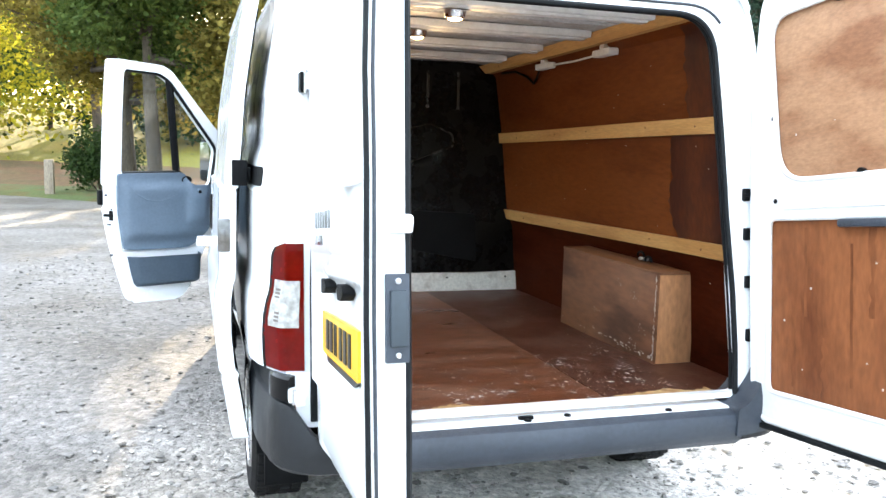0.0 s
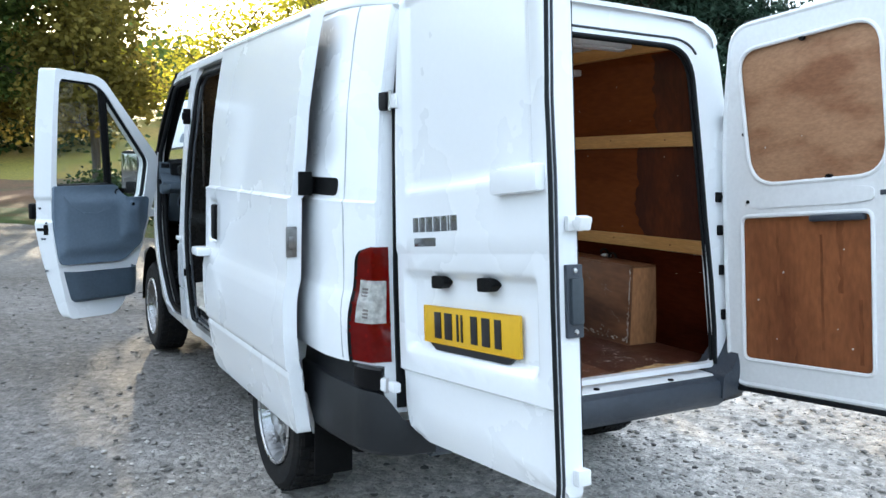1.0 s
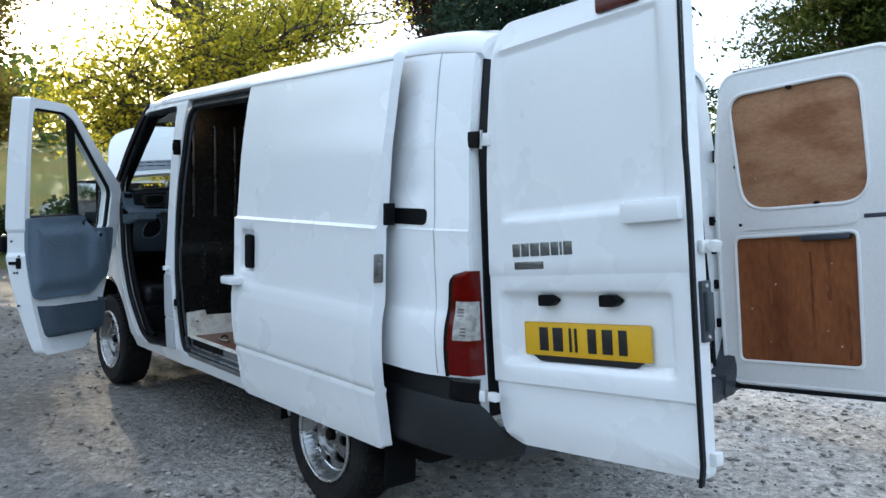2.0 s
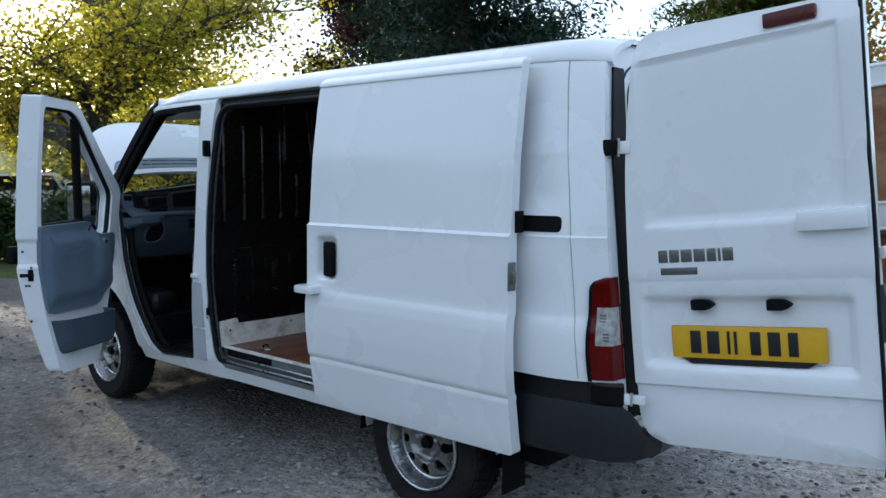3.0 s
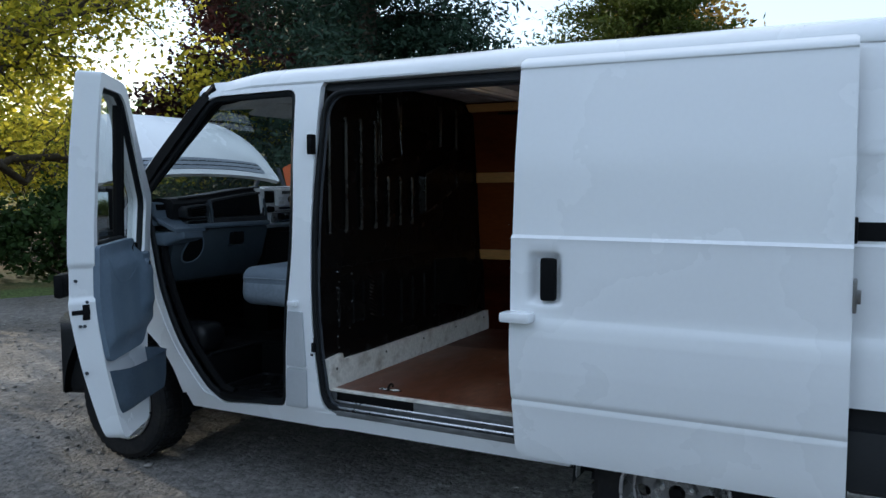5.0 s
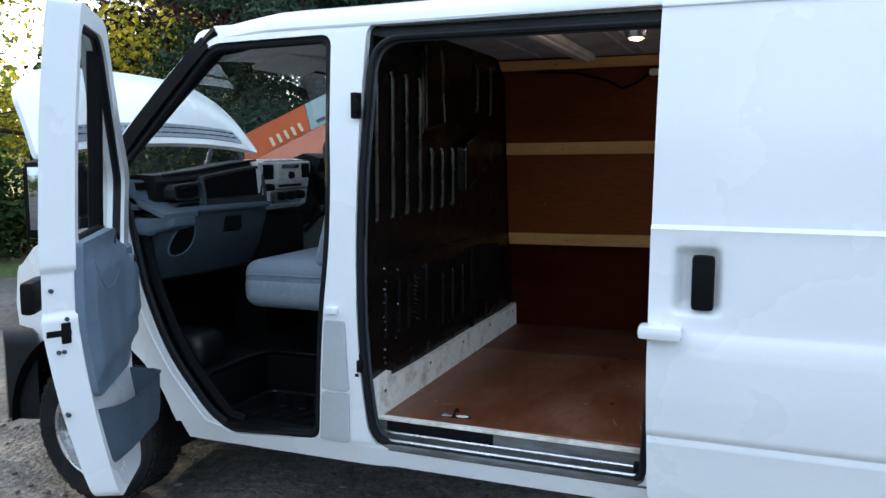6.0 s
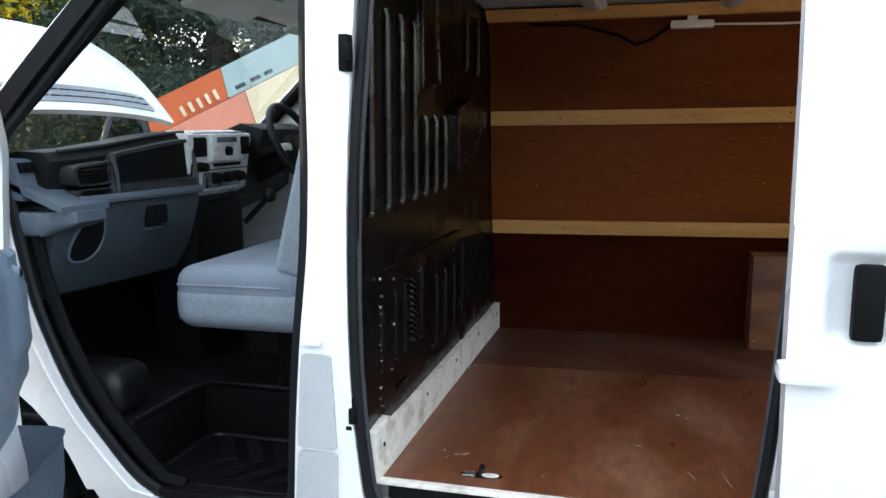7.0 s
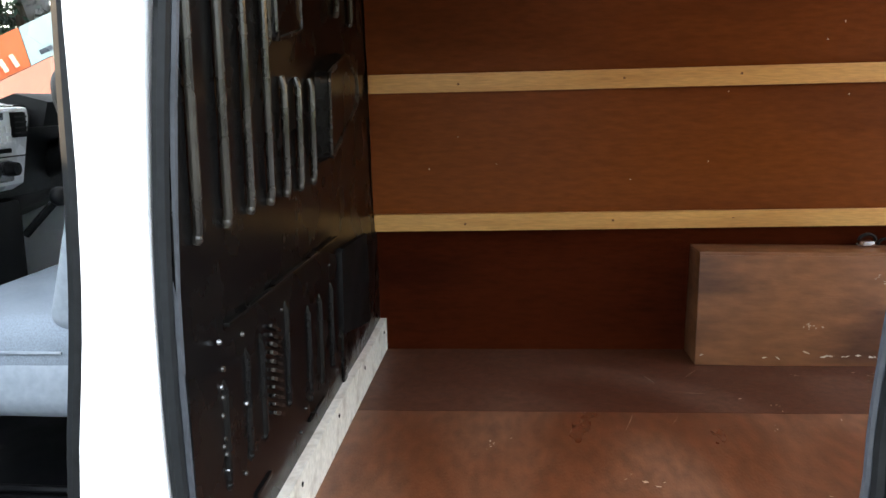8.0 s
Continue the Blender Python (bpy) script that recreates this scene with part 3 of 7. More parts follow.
for s in (-1, 1):
    part("headlamp", box(-0.10, 0.10, -0.05, 0.05, -0.12, 0.12, 0.03, Matrix.Translation((s * 0.62, 4.43, 0.86)) @ Matrix.Rotation(radians(-s * 32), 4, "Z")), CLEAR, van, "clear headlamp")

# screen pillars, windscreen, header
for s in (-1, 1):
    pts = [(s * half(3.2, 1.9) * 0.965, 3.15, 1.962), (s * 0.868, 3.415, 1.72), (s * 0.882, 3.65, 1.50), (s * 0.888, 3.82, 1.335), (s * 0.885, 3.93, 1.215)]
    part("screen_pillar", tube(pts, 0.028, 8), BLACK if s < 0 else WHITE, van)
    part("pillar_trim", tube([(x - s * 0.040, y - 0.026, z - 0.012) for x, y, z in pts], 0.030, 10), BLACK, van)
part("pillar_trim", sheet(rounded([(3.605, 1.455), (3.17, 1.905), (3.21, 1.945), (3.685, 1.465), (3.64, 1.42)], [0.01, 0.01, 0.01, 0.02, 0.01]), (), lambda y, z: (-half(y, z) - 0.003, y, z), back=lambda y, z: (-half(y, z) + 0.02, y, z), cuts_v=steps(1.42, 1.93, 10)), BLACK, van, "black trim strip on the screen pillar")
ws = [(-0.80, 0.0), (0.80, 0.0), (0.85, 1.0), (-0.85, 1.0)]


def screen_map(x, t):
    return (x, 3.20 + 0.72 * t + 0.10 * (1 - (x / 0.85) ** 2), 1.925 - 0.69 * t)


wsb = sheet(ws, (), screen_map, cuts_u=steps(-0.85, 0.85, 10), cuts_v=steps(0, 1, 5))
w = part("windscreen", wsb, GLASS, van, "clear curved windscreen", smooth=80)
w.visible_shadow = False
part("screen_surround", tube([screen_map(x, t) for x, t in [(-0.82, 0.02), (-0.4, 0.0), (0, 0.0), (0.4, 0.0), (0.82, 0.02)]], 0.03, 8), BLACK, van)
part("headlining", sheet([(-0.80, 2.50), (0.80, 2.50), (0.78, 3.20), (-0.78, 3.20)], (), lambda x, y: (x, y + 0.08 * (1 - (x / 0.8) ** 2) * smooth01((y - 2.9) / 0.3), 1.955 - 0.05 * (x / 0.8) ** 2 - 0.05 * smooth01((y - 2.85) / 0.35)), thick=-0.02, cuts_u=steps(-0.8, 0.8, 10), cuts_v=steps(2.5, 3.2, 6)), HEAD, van, "pale grey cab headlining")
for x in (-0.36, 0.36):
    part("sun_visor", box(-0.20, 0.20, -0.085, 0.085, -0.010, 0.010, 0.008, Matrix.Translation((x, 3.12, 1.885)) @ Matrix.Rotation(radians(-20), 4, "X")), HEAD, van, "pale grey folded sun visor")

part("cab_lamp", box(-0.11, 0.05, 2.93, 3.00, 1.925, 1.945, 0.006), BEAM, van, "white cab courtesy lamp")
GRILLE = material("blue grey air grille", (0.24, 0.275, 0.32), 0.5, grain=0.1, scale=6)

# raised bonnet with its air grille
hood_pose = Matrix.Translation((0, 4.12, 1.50)) @ Matrix.Rotation(radians(53), 4, "X")
hood_out = rounded([(-0.82, 0.02), (0.87, 0.02), (0.82, 0.36), (0.60, 0.535), (-0.50, 0.54), (-0.72, 0.44)], [0.05, 0.05, 0.14, 0.15, 0.15, 0.12])


def hood_map(x, v):
    k = 1.0 if x < 0 else 0.35
    return (x, v - 0.025 * k * (x / 0.8) ** 2, 0.055 * (1 - (x / 0.8) ** 2) - 0.06 * (v / 0.55) ** 3 - 0.03 * k * abs(x / 0.8) ** 6)


bonnet = part("bonnet", sheet(hood_out, (), hood_map, thick=0.03, cuts_u=steps(-0.8, 0.8, 20), cuts_v=steps(0, 0.54, 10)), WHITE, van, "raised white bonnet")
bonnet.matrix_world = hood_pose
gr = rounded([(-0.66, 0.060), (0.70, 0.060), (0.66, 0.150), (-0.62, 0.150)], 0.035)
part("grille", sheet(gr, (), lambda x, v: (x, hood_map(x, v)[1], hood_map(x, v)[2] + 0.005), thick=0.012, cuts_u=steps(-0.66, 0.70, 18)), GRILLE, bonnet, "grey slotted air grille")
for i in range(16):
    x = -0.56 + 0.078 * i
    for v in (0.088, 0.122):
        part("slat", box(x - 0.033, x + 0.033, v - 0.0025, v + 0.0025, hood_map(x, v)[2] + 0.002, hood_map(x, v)[2] + 0.008, 0.001), BLACK, bonnet)
part("bonnet_stay", tube([(-0.55, 4.55, 0.98), (-0.50, 4.50, 1.78)], 0.006, 6), BLACK, van)

# ---- rear corner: lamps, bumper ----
def corner_path(y0, ext, n=10):
    """The bumper's line seen from above, from one flank round the tail to the other."""
    r = 0.16
    pts = [(-0.945 - ext, y0), (-0.94 - ext, 0.20), (-0.925 - ext, 0.06)]
    for i in range(n + 1):
        a = math.pi + (math.pi / 2) * i / n
        pts.append((-0.755 + (r + ext) * math.cos(a), 0.015 + (r + ext) * math.sin(a)))
    pts += [(-0.4, -0.155 - ext), (0.0, -0.16 - ext)]
    return pts + [(-x, y) for x, y in reversed(pts[:-1])]


def sweep(path, profile):
    """profile: rows of (inset, z); inset moves the line towards the van's middle."""
    bm = bmesh.new()
    k = len(path)
    rings = []
    for i, (x, y) in enumerate(path):
        a, b = Vector(path[max(0, i - 1)]), Vector(path[min(k - 1, i + 1)])
        t = (b - a).normalized()
        nrm = Vector((-t.y, t.x))
        rings.append([bm.verts.new((x + nrm.x * d, y + nrm.y * d, z)) for d, z in profile])
    m = len(profile)
    for r0, r1 in zip(rings, rings[1:]):
        for j in range(m):
            bm.faces.new((r0[j], r1[j], r1[(j + 1) % m], r0[(j + 1) % m]))
    bm.faces.new(rings[0])
    bm.faces.new(list(reversed(rings[-1])))
    return bm


def lamp_shell(s, z0, z1, t0, t1, proud, rows_n=24):
    """A piece of the lamp's curved face, wrapped round the rear corner; t runs from the flank to the door."""
    bm = bmesh.new()
    rows = []
    for i in range(rows_n + 1):
        z = z0 + (z1 - z0) * i / rows_n
        prof = []
        wrap = 0.080 - 0.018 * smooth01((z - 0.82) / 0.30) - 0.052 * (1 - math.sqrt(1 - min(1.0, max(0.0, (z - 1.085) / 0.053)) ** 2))
        for j in range(13):
            t = t0 + (t1 - t0) * j / 12
            y = rear_y(z) + 0.024 + wrap * (1 - t) ** 1.3
            x = half(y, z) + 0.011 + proud * (1 - t)
            x += (0.818 - x) * smooth01((t - 0.78) / 0.22)
            prof.append((s * x, y - 0.006 * t - proud * t, z))
        rows.append([bm.verts.new(q) for q in prof])
    for a, b in zip(rows, rows[1:]):
        for j in range(len(a) - 1):
            bm.faces.new((a[j], a[j + 1], b[j + 1], b[j]))
    bmesh.ops.solidify(bm, geom=bm.faces[:], thickness=0.008)
    return bm


part("rear_bumper", sweep([(-0.692, -0.1565)] + [p for p in corner_path(0.45, 0.0) if abs(p[0]) < 0.5] + [(0.692, -0.1565)], [(0.0, 0.452), (-0.012, 0.478), (-0.012, 0.520), (0.0, 0.542), (0.03, 0.556), (0.12, 0.554), (0.12, 0.43), (0.03, 0.425)]), BUMPER, van, "faded grey plastic rear bumper")
for s in (-1, 1):
    line = [(x * -s, y) for x, y in corner_path(0.45, -0.004)[:14]] + [(0.69 * s, -0.1525)]
    cpart, low = line[:11], line
    if s > 0:
        cpart, low = list(reversed(cpart)), list(reversed(low))
    bm = sweep(cpart, [(0.004, 0.535), (0.006, 0.60), (0.008, 0.66), (0.016, 0.738), (0.03, 0.748), (0.05, 0.74), (0.05, 0.535)])
    for v in bm.verts:                          # the top edge runs down to the bumper beside the door
        v.co.z = 0.535 + (v.co.z - 0.535) * (0.12 + 0.88 * smooth01((abs(v.co.x) - 0.825) / 0.05))
    part("bumper_corner", bm, BUMPER_DARK, van, "black bumper corner piece, darkened for shade")
    bm = sweep(low, [(0.006, 0.445), (-0.010, 0.462), (-0.014, 0.52), (-0.012, 0.62), (-0.004, 0.660), (0.012, 0.668), (0.05, 0.660), (0.05, 0.445)])
    for v in bm.verts:                          # cut back along the wheel arch, and low beside the door
        v.co.y -= 0.75 * (0.66 - v.co.z) * smooth01((v.co.y - 0.16) / 0.25)
        v.co.z = 0.445 + (v.co.z - 0.445) * (0.50 + 0.50 * smooth01((abs(v.co.x) - 0.770) / 0.11))
    part("bumper_corner", bm, BUMPER_SHADE, van, "grey moulded bumper corner, painted in shade")
    # lamp cluster wraps the rear corner
    lamp = None
    for z0, z1, t0, t1, proud, mat, lab in ((0.755, 1.138, 0.0, 1.0, 0.0, RED, "dark red tail lamp"), (0.885, 1.026, 0.24, 0.93, 0.004, CLEAR, "clear reversing lens"), (0.874, 0.885, 0.03, 0.99, 0.003, RED, "red lens rib"), (1.026, 1.036, 0.03, 0.99, 0.003, RED, "red lens rib")):
        ob = part("tail_lamp" if lamp is None else "lens", lamp_shell(s, z0, z1, t0, t1, proud), mat, lamp or van, lab)
        lamp = lamp or ob
    part("gasket", lamp_shell(s, 0.749, 1.1385, -0.07, 0.06, 0.0), RUBBER, lamp, "black lamp gasket")
    for k in range(11):                         # fine prisms moulded into the clear lens
        zz = 0.897 + 0.0115 * k
        part("prism", lamp_shell(s, zz, zz + 0.0045, 0.30 + 0.05 * (k % 2), 0.90, 0.0055, 2), CLEAR, lamp)
    part("reflector", lamp_shell(s, 0.899, 0.936, 0.48, 0.70, 0.0052, 4), BOWL, lamp)
    part("bulb", lamp_shell(s, 0.972, 1.004, 0.34, 0.58, 0.0052, 4), BOWL, lamp, "amber tinted bulb behind the lens")
    # glints on the red lens, painted as small raised spots of brighter red
    for zz, tt in ((1.052, 0.50), (1.070, 0.72), (0.838, 0.60)):
        part("lens_boss", lamp_shell(s, zz, zz + 0.012, tt, tt + 0.09, 0.003, 3), REDGLINT, lamp)
    for zz in (1.62, 0.69):
        hx = s * (half(rear_y(zz) + 0.01, zz) + 0.004)
        hh = 0.030 if zz > 1 else 0.020
        b2 = box(hx - 0.016, hx + 0.010, rear_y(zz) - 0.020, rear_y(zz) + 0.038, zz - hh, zz + hh, 0.006)
        add_box(b2, hx - 0.012, hx + 0.012, rear_y(zz) + 0.005, rear_y(zz) + 0.030, zz - hh * 0.6, zz + hh * 0.6, 0.004)
        h = part("rear_hinge", b2, BLACK if zz > 1 else WHITE, van, "black door hinge cover" if zz > 1 else "white door hinge")
        part("hinge_leaf", box(hx - s * 0.014 - 0.014, hx - s * 0.014 + 0.014, rear_y(zz) - 0.066, rear_y(zz) - 0.022, zz - hh * 0.8, zz + hh * 0.8, 0.006), WHITE, h)
        part("hinge_pin", tube([(hx, rear_y(zz) - 0.021, zz - hh - 0.004), (hx, rear_y(zz) - 0.021, zz + hh + 0.004)], 0.006, 8), METAL, h)
part("panel_gap", sheet([(0.148, 0.755), (0.1505, 0.755), (0.1505, 1.96), (0.148, 1.96)], (), lambda d, z: (-half(d + rear_y(z), z) - 0.001, d + rear_y(z), z), back=lambda d, z: (-half(d + rear_y(z), z) + 0.01, d + rear_y(z), z), cuts_v=ZC), SEAM, van)
GLOSSBLACK = material("glossy black plastic", (0.003, 0.0032, 0.004), 0.2, grain=0.1, spec=0.25)
part("lamp_recess", sweep(corner_path(0.45, 0.002)[3:9], [(0.0, 0.668), (0.0, 0.735), (0.008, 0.744), (0.03, 0.744), (0.03, 0.668)]), GLOSSBLACK, van, "glossy black insert below the tail lamp")
part("bumper_end", sheet(rounded([(0.66, 0.47), (0.90, 0.50), (0.90, 0.735), (0.80, 0.735), (0.765, 0.66), (0.70, 0.585), (0.66, 0.565)], [0.005, 0.03, 0.04, 0.03, 0.08, 0.05, 0.01]), (), lambda x, z: (x, -0.178 + 0.055 * smooth01((z - 0.58) / 0.2) + 0.05 * smooth01((x - 0.84) / 0.1), z), back=lambda x, z: (x, 0.0, z), cuts_v=steps(0.47, 0.735, 12), cuts_u=steps(0.66, 0.90, 10)), BUMPER, van, "grey bumper end rising beside the load sill")
part("slide_rail", sheet(rounded([(0.15, 1.300), (1.38, 1.300), (1.38, 1.362), (0.15, 1.362)], 0.022), (), lambda y, z: (-half(y, z) - 0.002, y, z), back=lambda y, z: (-half(y, z) + 0.03, y, z), cuts_u=steps(0.15, 1.38, 14)), BLACK, van, "black sliding door rail slot")
bm = box(-0.06, 0.012, -0.02, 0.06, -0.022, 0.026, 0.006, Matrix.Translation((-0.965, 0.33, 1.33)))
add_box(bm, -0.05, 0.0, -0.035, -0.01, -0.035, 0.05, 0.005, Matrix.Translation((-0.965, 0.33, 1.33)))
part("slide_carriage", bm, BLACK, van, "black sliding door roller carriage")
part("mud_flap", box(-0.90, -0.74, 0.43, 0.442, 0.19, 0.46, 0.006), BLACK, van)

# B pillar fittings
for z in (1.665, 0.738):
    b2 = box(-0.955, -0.915, 2.500, 2.525, z - 0.045, z + 0.045, 0.005)
    add_box(b2, -0.965, -0.94, 2.49, 2.51, z - 0.022, z + 0.022, 0.005)
    part("door_guide", b2, BLACK, van, "black door guide block")
part("striker_block", box(-0.985, -0.945, 2.58, 2.63, 0.925, 0.950, 0.006), WHITE, van)
COVER = material("pale grey pillar plastic", (0.46, 0.48, 0.50), 0.4, spots=(0.40, 0.42, 0.44), scale=4, grain=0.03)
part("pillar_cover", sheet(rounded([(2.545, 0.64), (2.655, 0.64), (2.635, 0.90), (2.555, 0.90)], 0.012), (), lambda y, z: (-half(y, z) - 0.012, y, z), back=lambda y, z: (-half(y, z) + 0.02, y, z), cuts_v=steps(0.64, 0.9, 6)), COVER, van, "pale grey cover on the door pillar")
part("pillar_cover", sheet(rounded([(2.555, 0.44), (2.675, 0.44), (2.655, 0.628), (2.545, 0.628)], 0.012), (), lambda y, z: (-half(y, z) - 0.012, y, z), back=lambda y, z: (-half(y, z) + 0.02, y, z), cuts_v=steps(0.44, 0.63, 5)), COVER, van, "pale grey cover on the door pillar")


# ---- wheels ----
def make_wheel(s, y):
    m = Matrix.Translation((s * 0.83, y, 0.318))
    tyre = part("wheel", lathe([(0.205, -0.09), (0.24, -0.103), (0.29, -0.105), (0.312, -0.09), (0.320, -0.06), (0.3185, 0.0), (0.320, 0.06), (0.312, 0.09), (0.29, 0.105), (0.24, 0.103), (0.205, 0.09), (0.20, 0.0), (0.205, -0.09)], 48), TYRE, van, "black tyre on a silver steel wheel")
    tyre.matrix_world = m
    rim_out = [(0.205 * math.cos(2 * math.pi * i / 48), 0.205 * math.sin(2 * math.pi * i / 48)) for i in range(48)]
    holes = []
    for k in range(8):
        a = 2 * math.pi * k / 8
        c = Vector((0.122 * math.cos(a), 0.122 * math.sin(a)))
        rad, tan = c.normalized(), Vector((-math.sin(a), math.cos(a)))
        holes.append([tuple(c + rad * (0.030 * math.cos(t)) + tan * (0.023 * math.sin(t))) for t in [2 * math.pi * j / 12 for j in range(12)]])

    def dish(p, q):
        r = math.hypot(p, q)
        d = float(np.interp(r, [0, 0.04, 0.075, 0.09, 0.13, 0.165, 0.178, 0.190, 0.205], [0.055, 0.05, 0.05, 0.075, 0.072, 0.030, 0.03, 0.085, 0.100]))
        return (s * d, p, q)
    rb = sheet(rim_out, holes, dish, back=lambda p, q: (dish(p, q)[0] - s * 0.012, p, q), cuts_u=steps(-0.2, 0.2, 24), cuts_v=steps(-0.2, 0.2, 24))
    rim = part("rim", rb, STEEL, tyre, "silver steel rim with oval holes", smooth=50)
    ring = [2 * math.pi * i / 40 for i in range(40)]
    part("rim_lip", tube([(s * 0.099, 0.203 * math.cos(a), 0.203 * math.sin(a)) for a in ring], 0.0075, 8, True), METAL, tyre, "bright rolled rim edge")
    part("rim_step", tube([(s * 0.036, 0.168 * math.cos(a), 0.168 * math.sin(a)) for a in ring], 0.006, 6, True), METAL, tyre)
    hub = lathe([(0.0, s * 0.075), (0.025, s * 0.073), (0.032, s * 0.05), (0.032, s * 0.02)], 20)
    part("hub_cap", hub, BLACK, tyre)
    for k in range(5):
        a = 2 * math.pi * k / 5 + 0.3
        nb = lathe([(0.0, s * 0.066), (0.010, s * 0.064), (0.010, s * 0.045)], 8)
        bmesh.ops.translate(nb, verts=nb.verts, vec=(0, 0.057 * math.cos(a), 0.057 * math.sin(a)))
        part("wheel_nut", nb, METAL, tyre)
    tb = bmesh.new()
    for k in range(44):
        a = 2 * math.pi * k / 44
        for off in (-0.065, -0.02, 0.025, 0.07):
            add_box(tb, off - 0.018, off + 0.018, -0.014, 0.014, 0.315, 0.325, 0, Matrix.Rotation(a + off, 4, "X"))
    part("tread", tb, TYRE, tyre, smooth=0)
    part("brake_drum", lathe([(0.0, s * 0.01), (0.13, s * 0.01), (0.13, -s * 0.08), (0.0, -s * 0.08)], 24), BLACK, tyre)


for s in (-1, 1):
    make_wheel(s, 0.87)
    make_wheel(s, 3.80)


# ---- sliding door, pushed back along the flank ----
SD_OUT = 0.112
sd_outline = rounded([(0.300, 0.415), (1.468, 0.415), (1.478, 0.97), (1.475, 1.972), (0.312, 1.972), (0.30, 0.97)], [0.03, 0.06, 0.2, 0.02, 0.02, 0.2])


def sd_half(y, z):
    w = float(np.interp(z, HZ, HW)) + SD_OUT
    tilt = -0.012 * (1.47 - y) / 1.17
    return w + tilt - 0.008 * dent(y, z, 0.2, 1.6, 1.286, 1.932, 0.008) - 0.02 * smooth01((z - 1.945) / 0.027) - 0.04 * dent(y, z, 1.265, 1.420, 1.025, 1.240, 0.04)


cz = sorted(set(ZC + [1.025, 1.035, 1.045, 1.055, 1.065, 1.20, 1.21, 1.22, 1.23, 1.24, 1.286, 1.294, 1.302, 1.91, 1.920, 1.926, 1.932, 1.945, 1.955, 1.965]))
cyy = sorted(set([round(0.30 + 0.09 * i, 3) for i in range(14)] + [0.33, 0.35, 1.42, 1.44, 1.265, 1.275, 1.285, 1.295, 1.305, 1.38, 1.39, 1.40, 1.41]))
sliding = part("sliding_door", sheet(sd_outline, (), lambda y, z: (-sd_half(y, z), y, z), back=lambda y, z: (-float(np.interp(z, HZ, HW)) - SD_OUT + 0.065, y, z), cuts_u=cyy, cuts_v=cz), WHITE, van, "white sliding door slid open")
# unseen black sheet, added so the flank behind the door reflects dark
part("inner_lining", sheet([(0.34, 0.47), (1.44, 0.47), (1.44, 1.88), (0.34, 1.88)], (), lambda y, z: (-float(np.interp(z, HZ, HW)) - SD_OUT + 0.071, y, z), back=lambda y, z: (-float(np.interp(z, HZ, HW)) - SD_OUT + 0.064, y, z), cuts_v=steps(0.47, 1.88, 12)), BLACK, sliding, "unseen black sheet added to darken the door gap")
part("handle", box(-1.075, -1.045, 1.294, 1.358, 1.047, 1.210, 0.014), BLACK, sliding, "black recessed door handle")
part("guide_block", box(-1.135, -1.06, 1.375, 1.50, 0.962, 1.002, 0.014), WHITE, sliding)
b2 = box(-1.062, -1.022, 0.290, 0.302, 1.075, 1.185, 0.004)
add_box(b2, -1.056, -1.036, 0.278, 0.294, 1.105, 1.15, 0.003)
part("latch_plate", b2, TRACK, sliding, "dull steel latch plate")
part("roller_arm", soft_box(-1.035, -0.955, 1.395, 1.468, 0.45, 0.60, 0.03), BLACK, sliding, "black lower roller arm")


# ---- rear doors on their leaning hinge lines ----
LEAN_A = math.atan(0.106)
U_AX, V_AX = Vector((0, -math.cos(LEAN_A), math.sin(LEAN_A))), Vector((0, math.sin(LEAN_A), math.cos(LEAN_A)))


def door_pose(x, y_ax):
    m = Matrix((( 0, y_ax, 0, x), (U_AX.y, 0, V_AX.y, rear_y(0)), (U_AX.z, 0, V_AX.z, 0), (0, 0, 0, 1)))
    return m


rd_outline = rounded([(0.015, 0.60), (0.07, 0.51), (0.855, 0.51), (0.86, 2.005), (0.11, 2.03), (0.035, 1.60), (0.012, 1.0)], [0.06, 0.05, 0.03, 0.03, 0.07, 0.3, 0.3])


def rear_face(u, v):
    """How far the outer skin stands in from the door's plane."""
    d = 0.03 * smooth01((v - 1.90) / 0.13) + 0.012 * dent(u, v, 0.10, 0.80, 1.315, 1.93, 0.02)
    d += 0.028 * dent(u, v, 0.055, 0.80, 0.80, 1.075, 0.035)
    d += 0.010 * smooth01((1.135 - v) / 0.012) * (1 if v > 0.745 else 1) * 0.5 + 0.016 * smooth01((0.745 - v) / 0.012)
    d += 0.03 * smooth01((0.56 - v) / 0.05)
    return d


vc = sorted(set([round(0.52 + 0.06 * i, 3) for i in range(25)] + [0.735, 0.745, 0.80, 0.81, 0.82, 0.835, 1.04, 1.05, 1.065, 1.075, 1.125, 1.135, 1.315, 1.325, 1.335, 1.90, 1.91, 1.92, 1.93, 1.97, 2.0]))
uc = sorted(set([round(0.05 + 0.1 * i, 3) for i in range(9)] + [0.055, 0.065, 0.075, 0.09, 0.10, 0.12, 0.765, 0.78, 0.79, 0.80]))
left_door = part("rear_door", sheet(rd_outline, (), lambda u, v: (u, rear_face(u, v), v), back=lambda u, v: (u, 0.085, v), cuts_u=uc, cuts_v=vc), WHITE, van, "white rear door swung open, with yellow plate")
left_door.matrix_world = door_pose(-0.805, 1)
for off, rad, mat in ((0.004, 0.006, RUBBER), (0.020, 0.004, SEALGREY)):
    part("edge_seal", tube([(0.848, off + 0.006, 0.50), (0.858, off + 0.004, 0.56), (0.860, off, 1.0), (0.862, off + 0.002, 1.3), (0.860, off, 1.5), (0.860, off + 0.012, 1.995)], rad, 8), mat, left_door, "ribbed rubber seal along the closing edge")
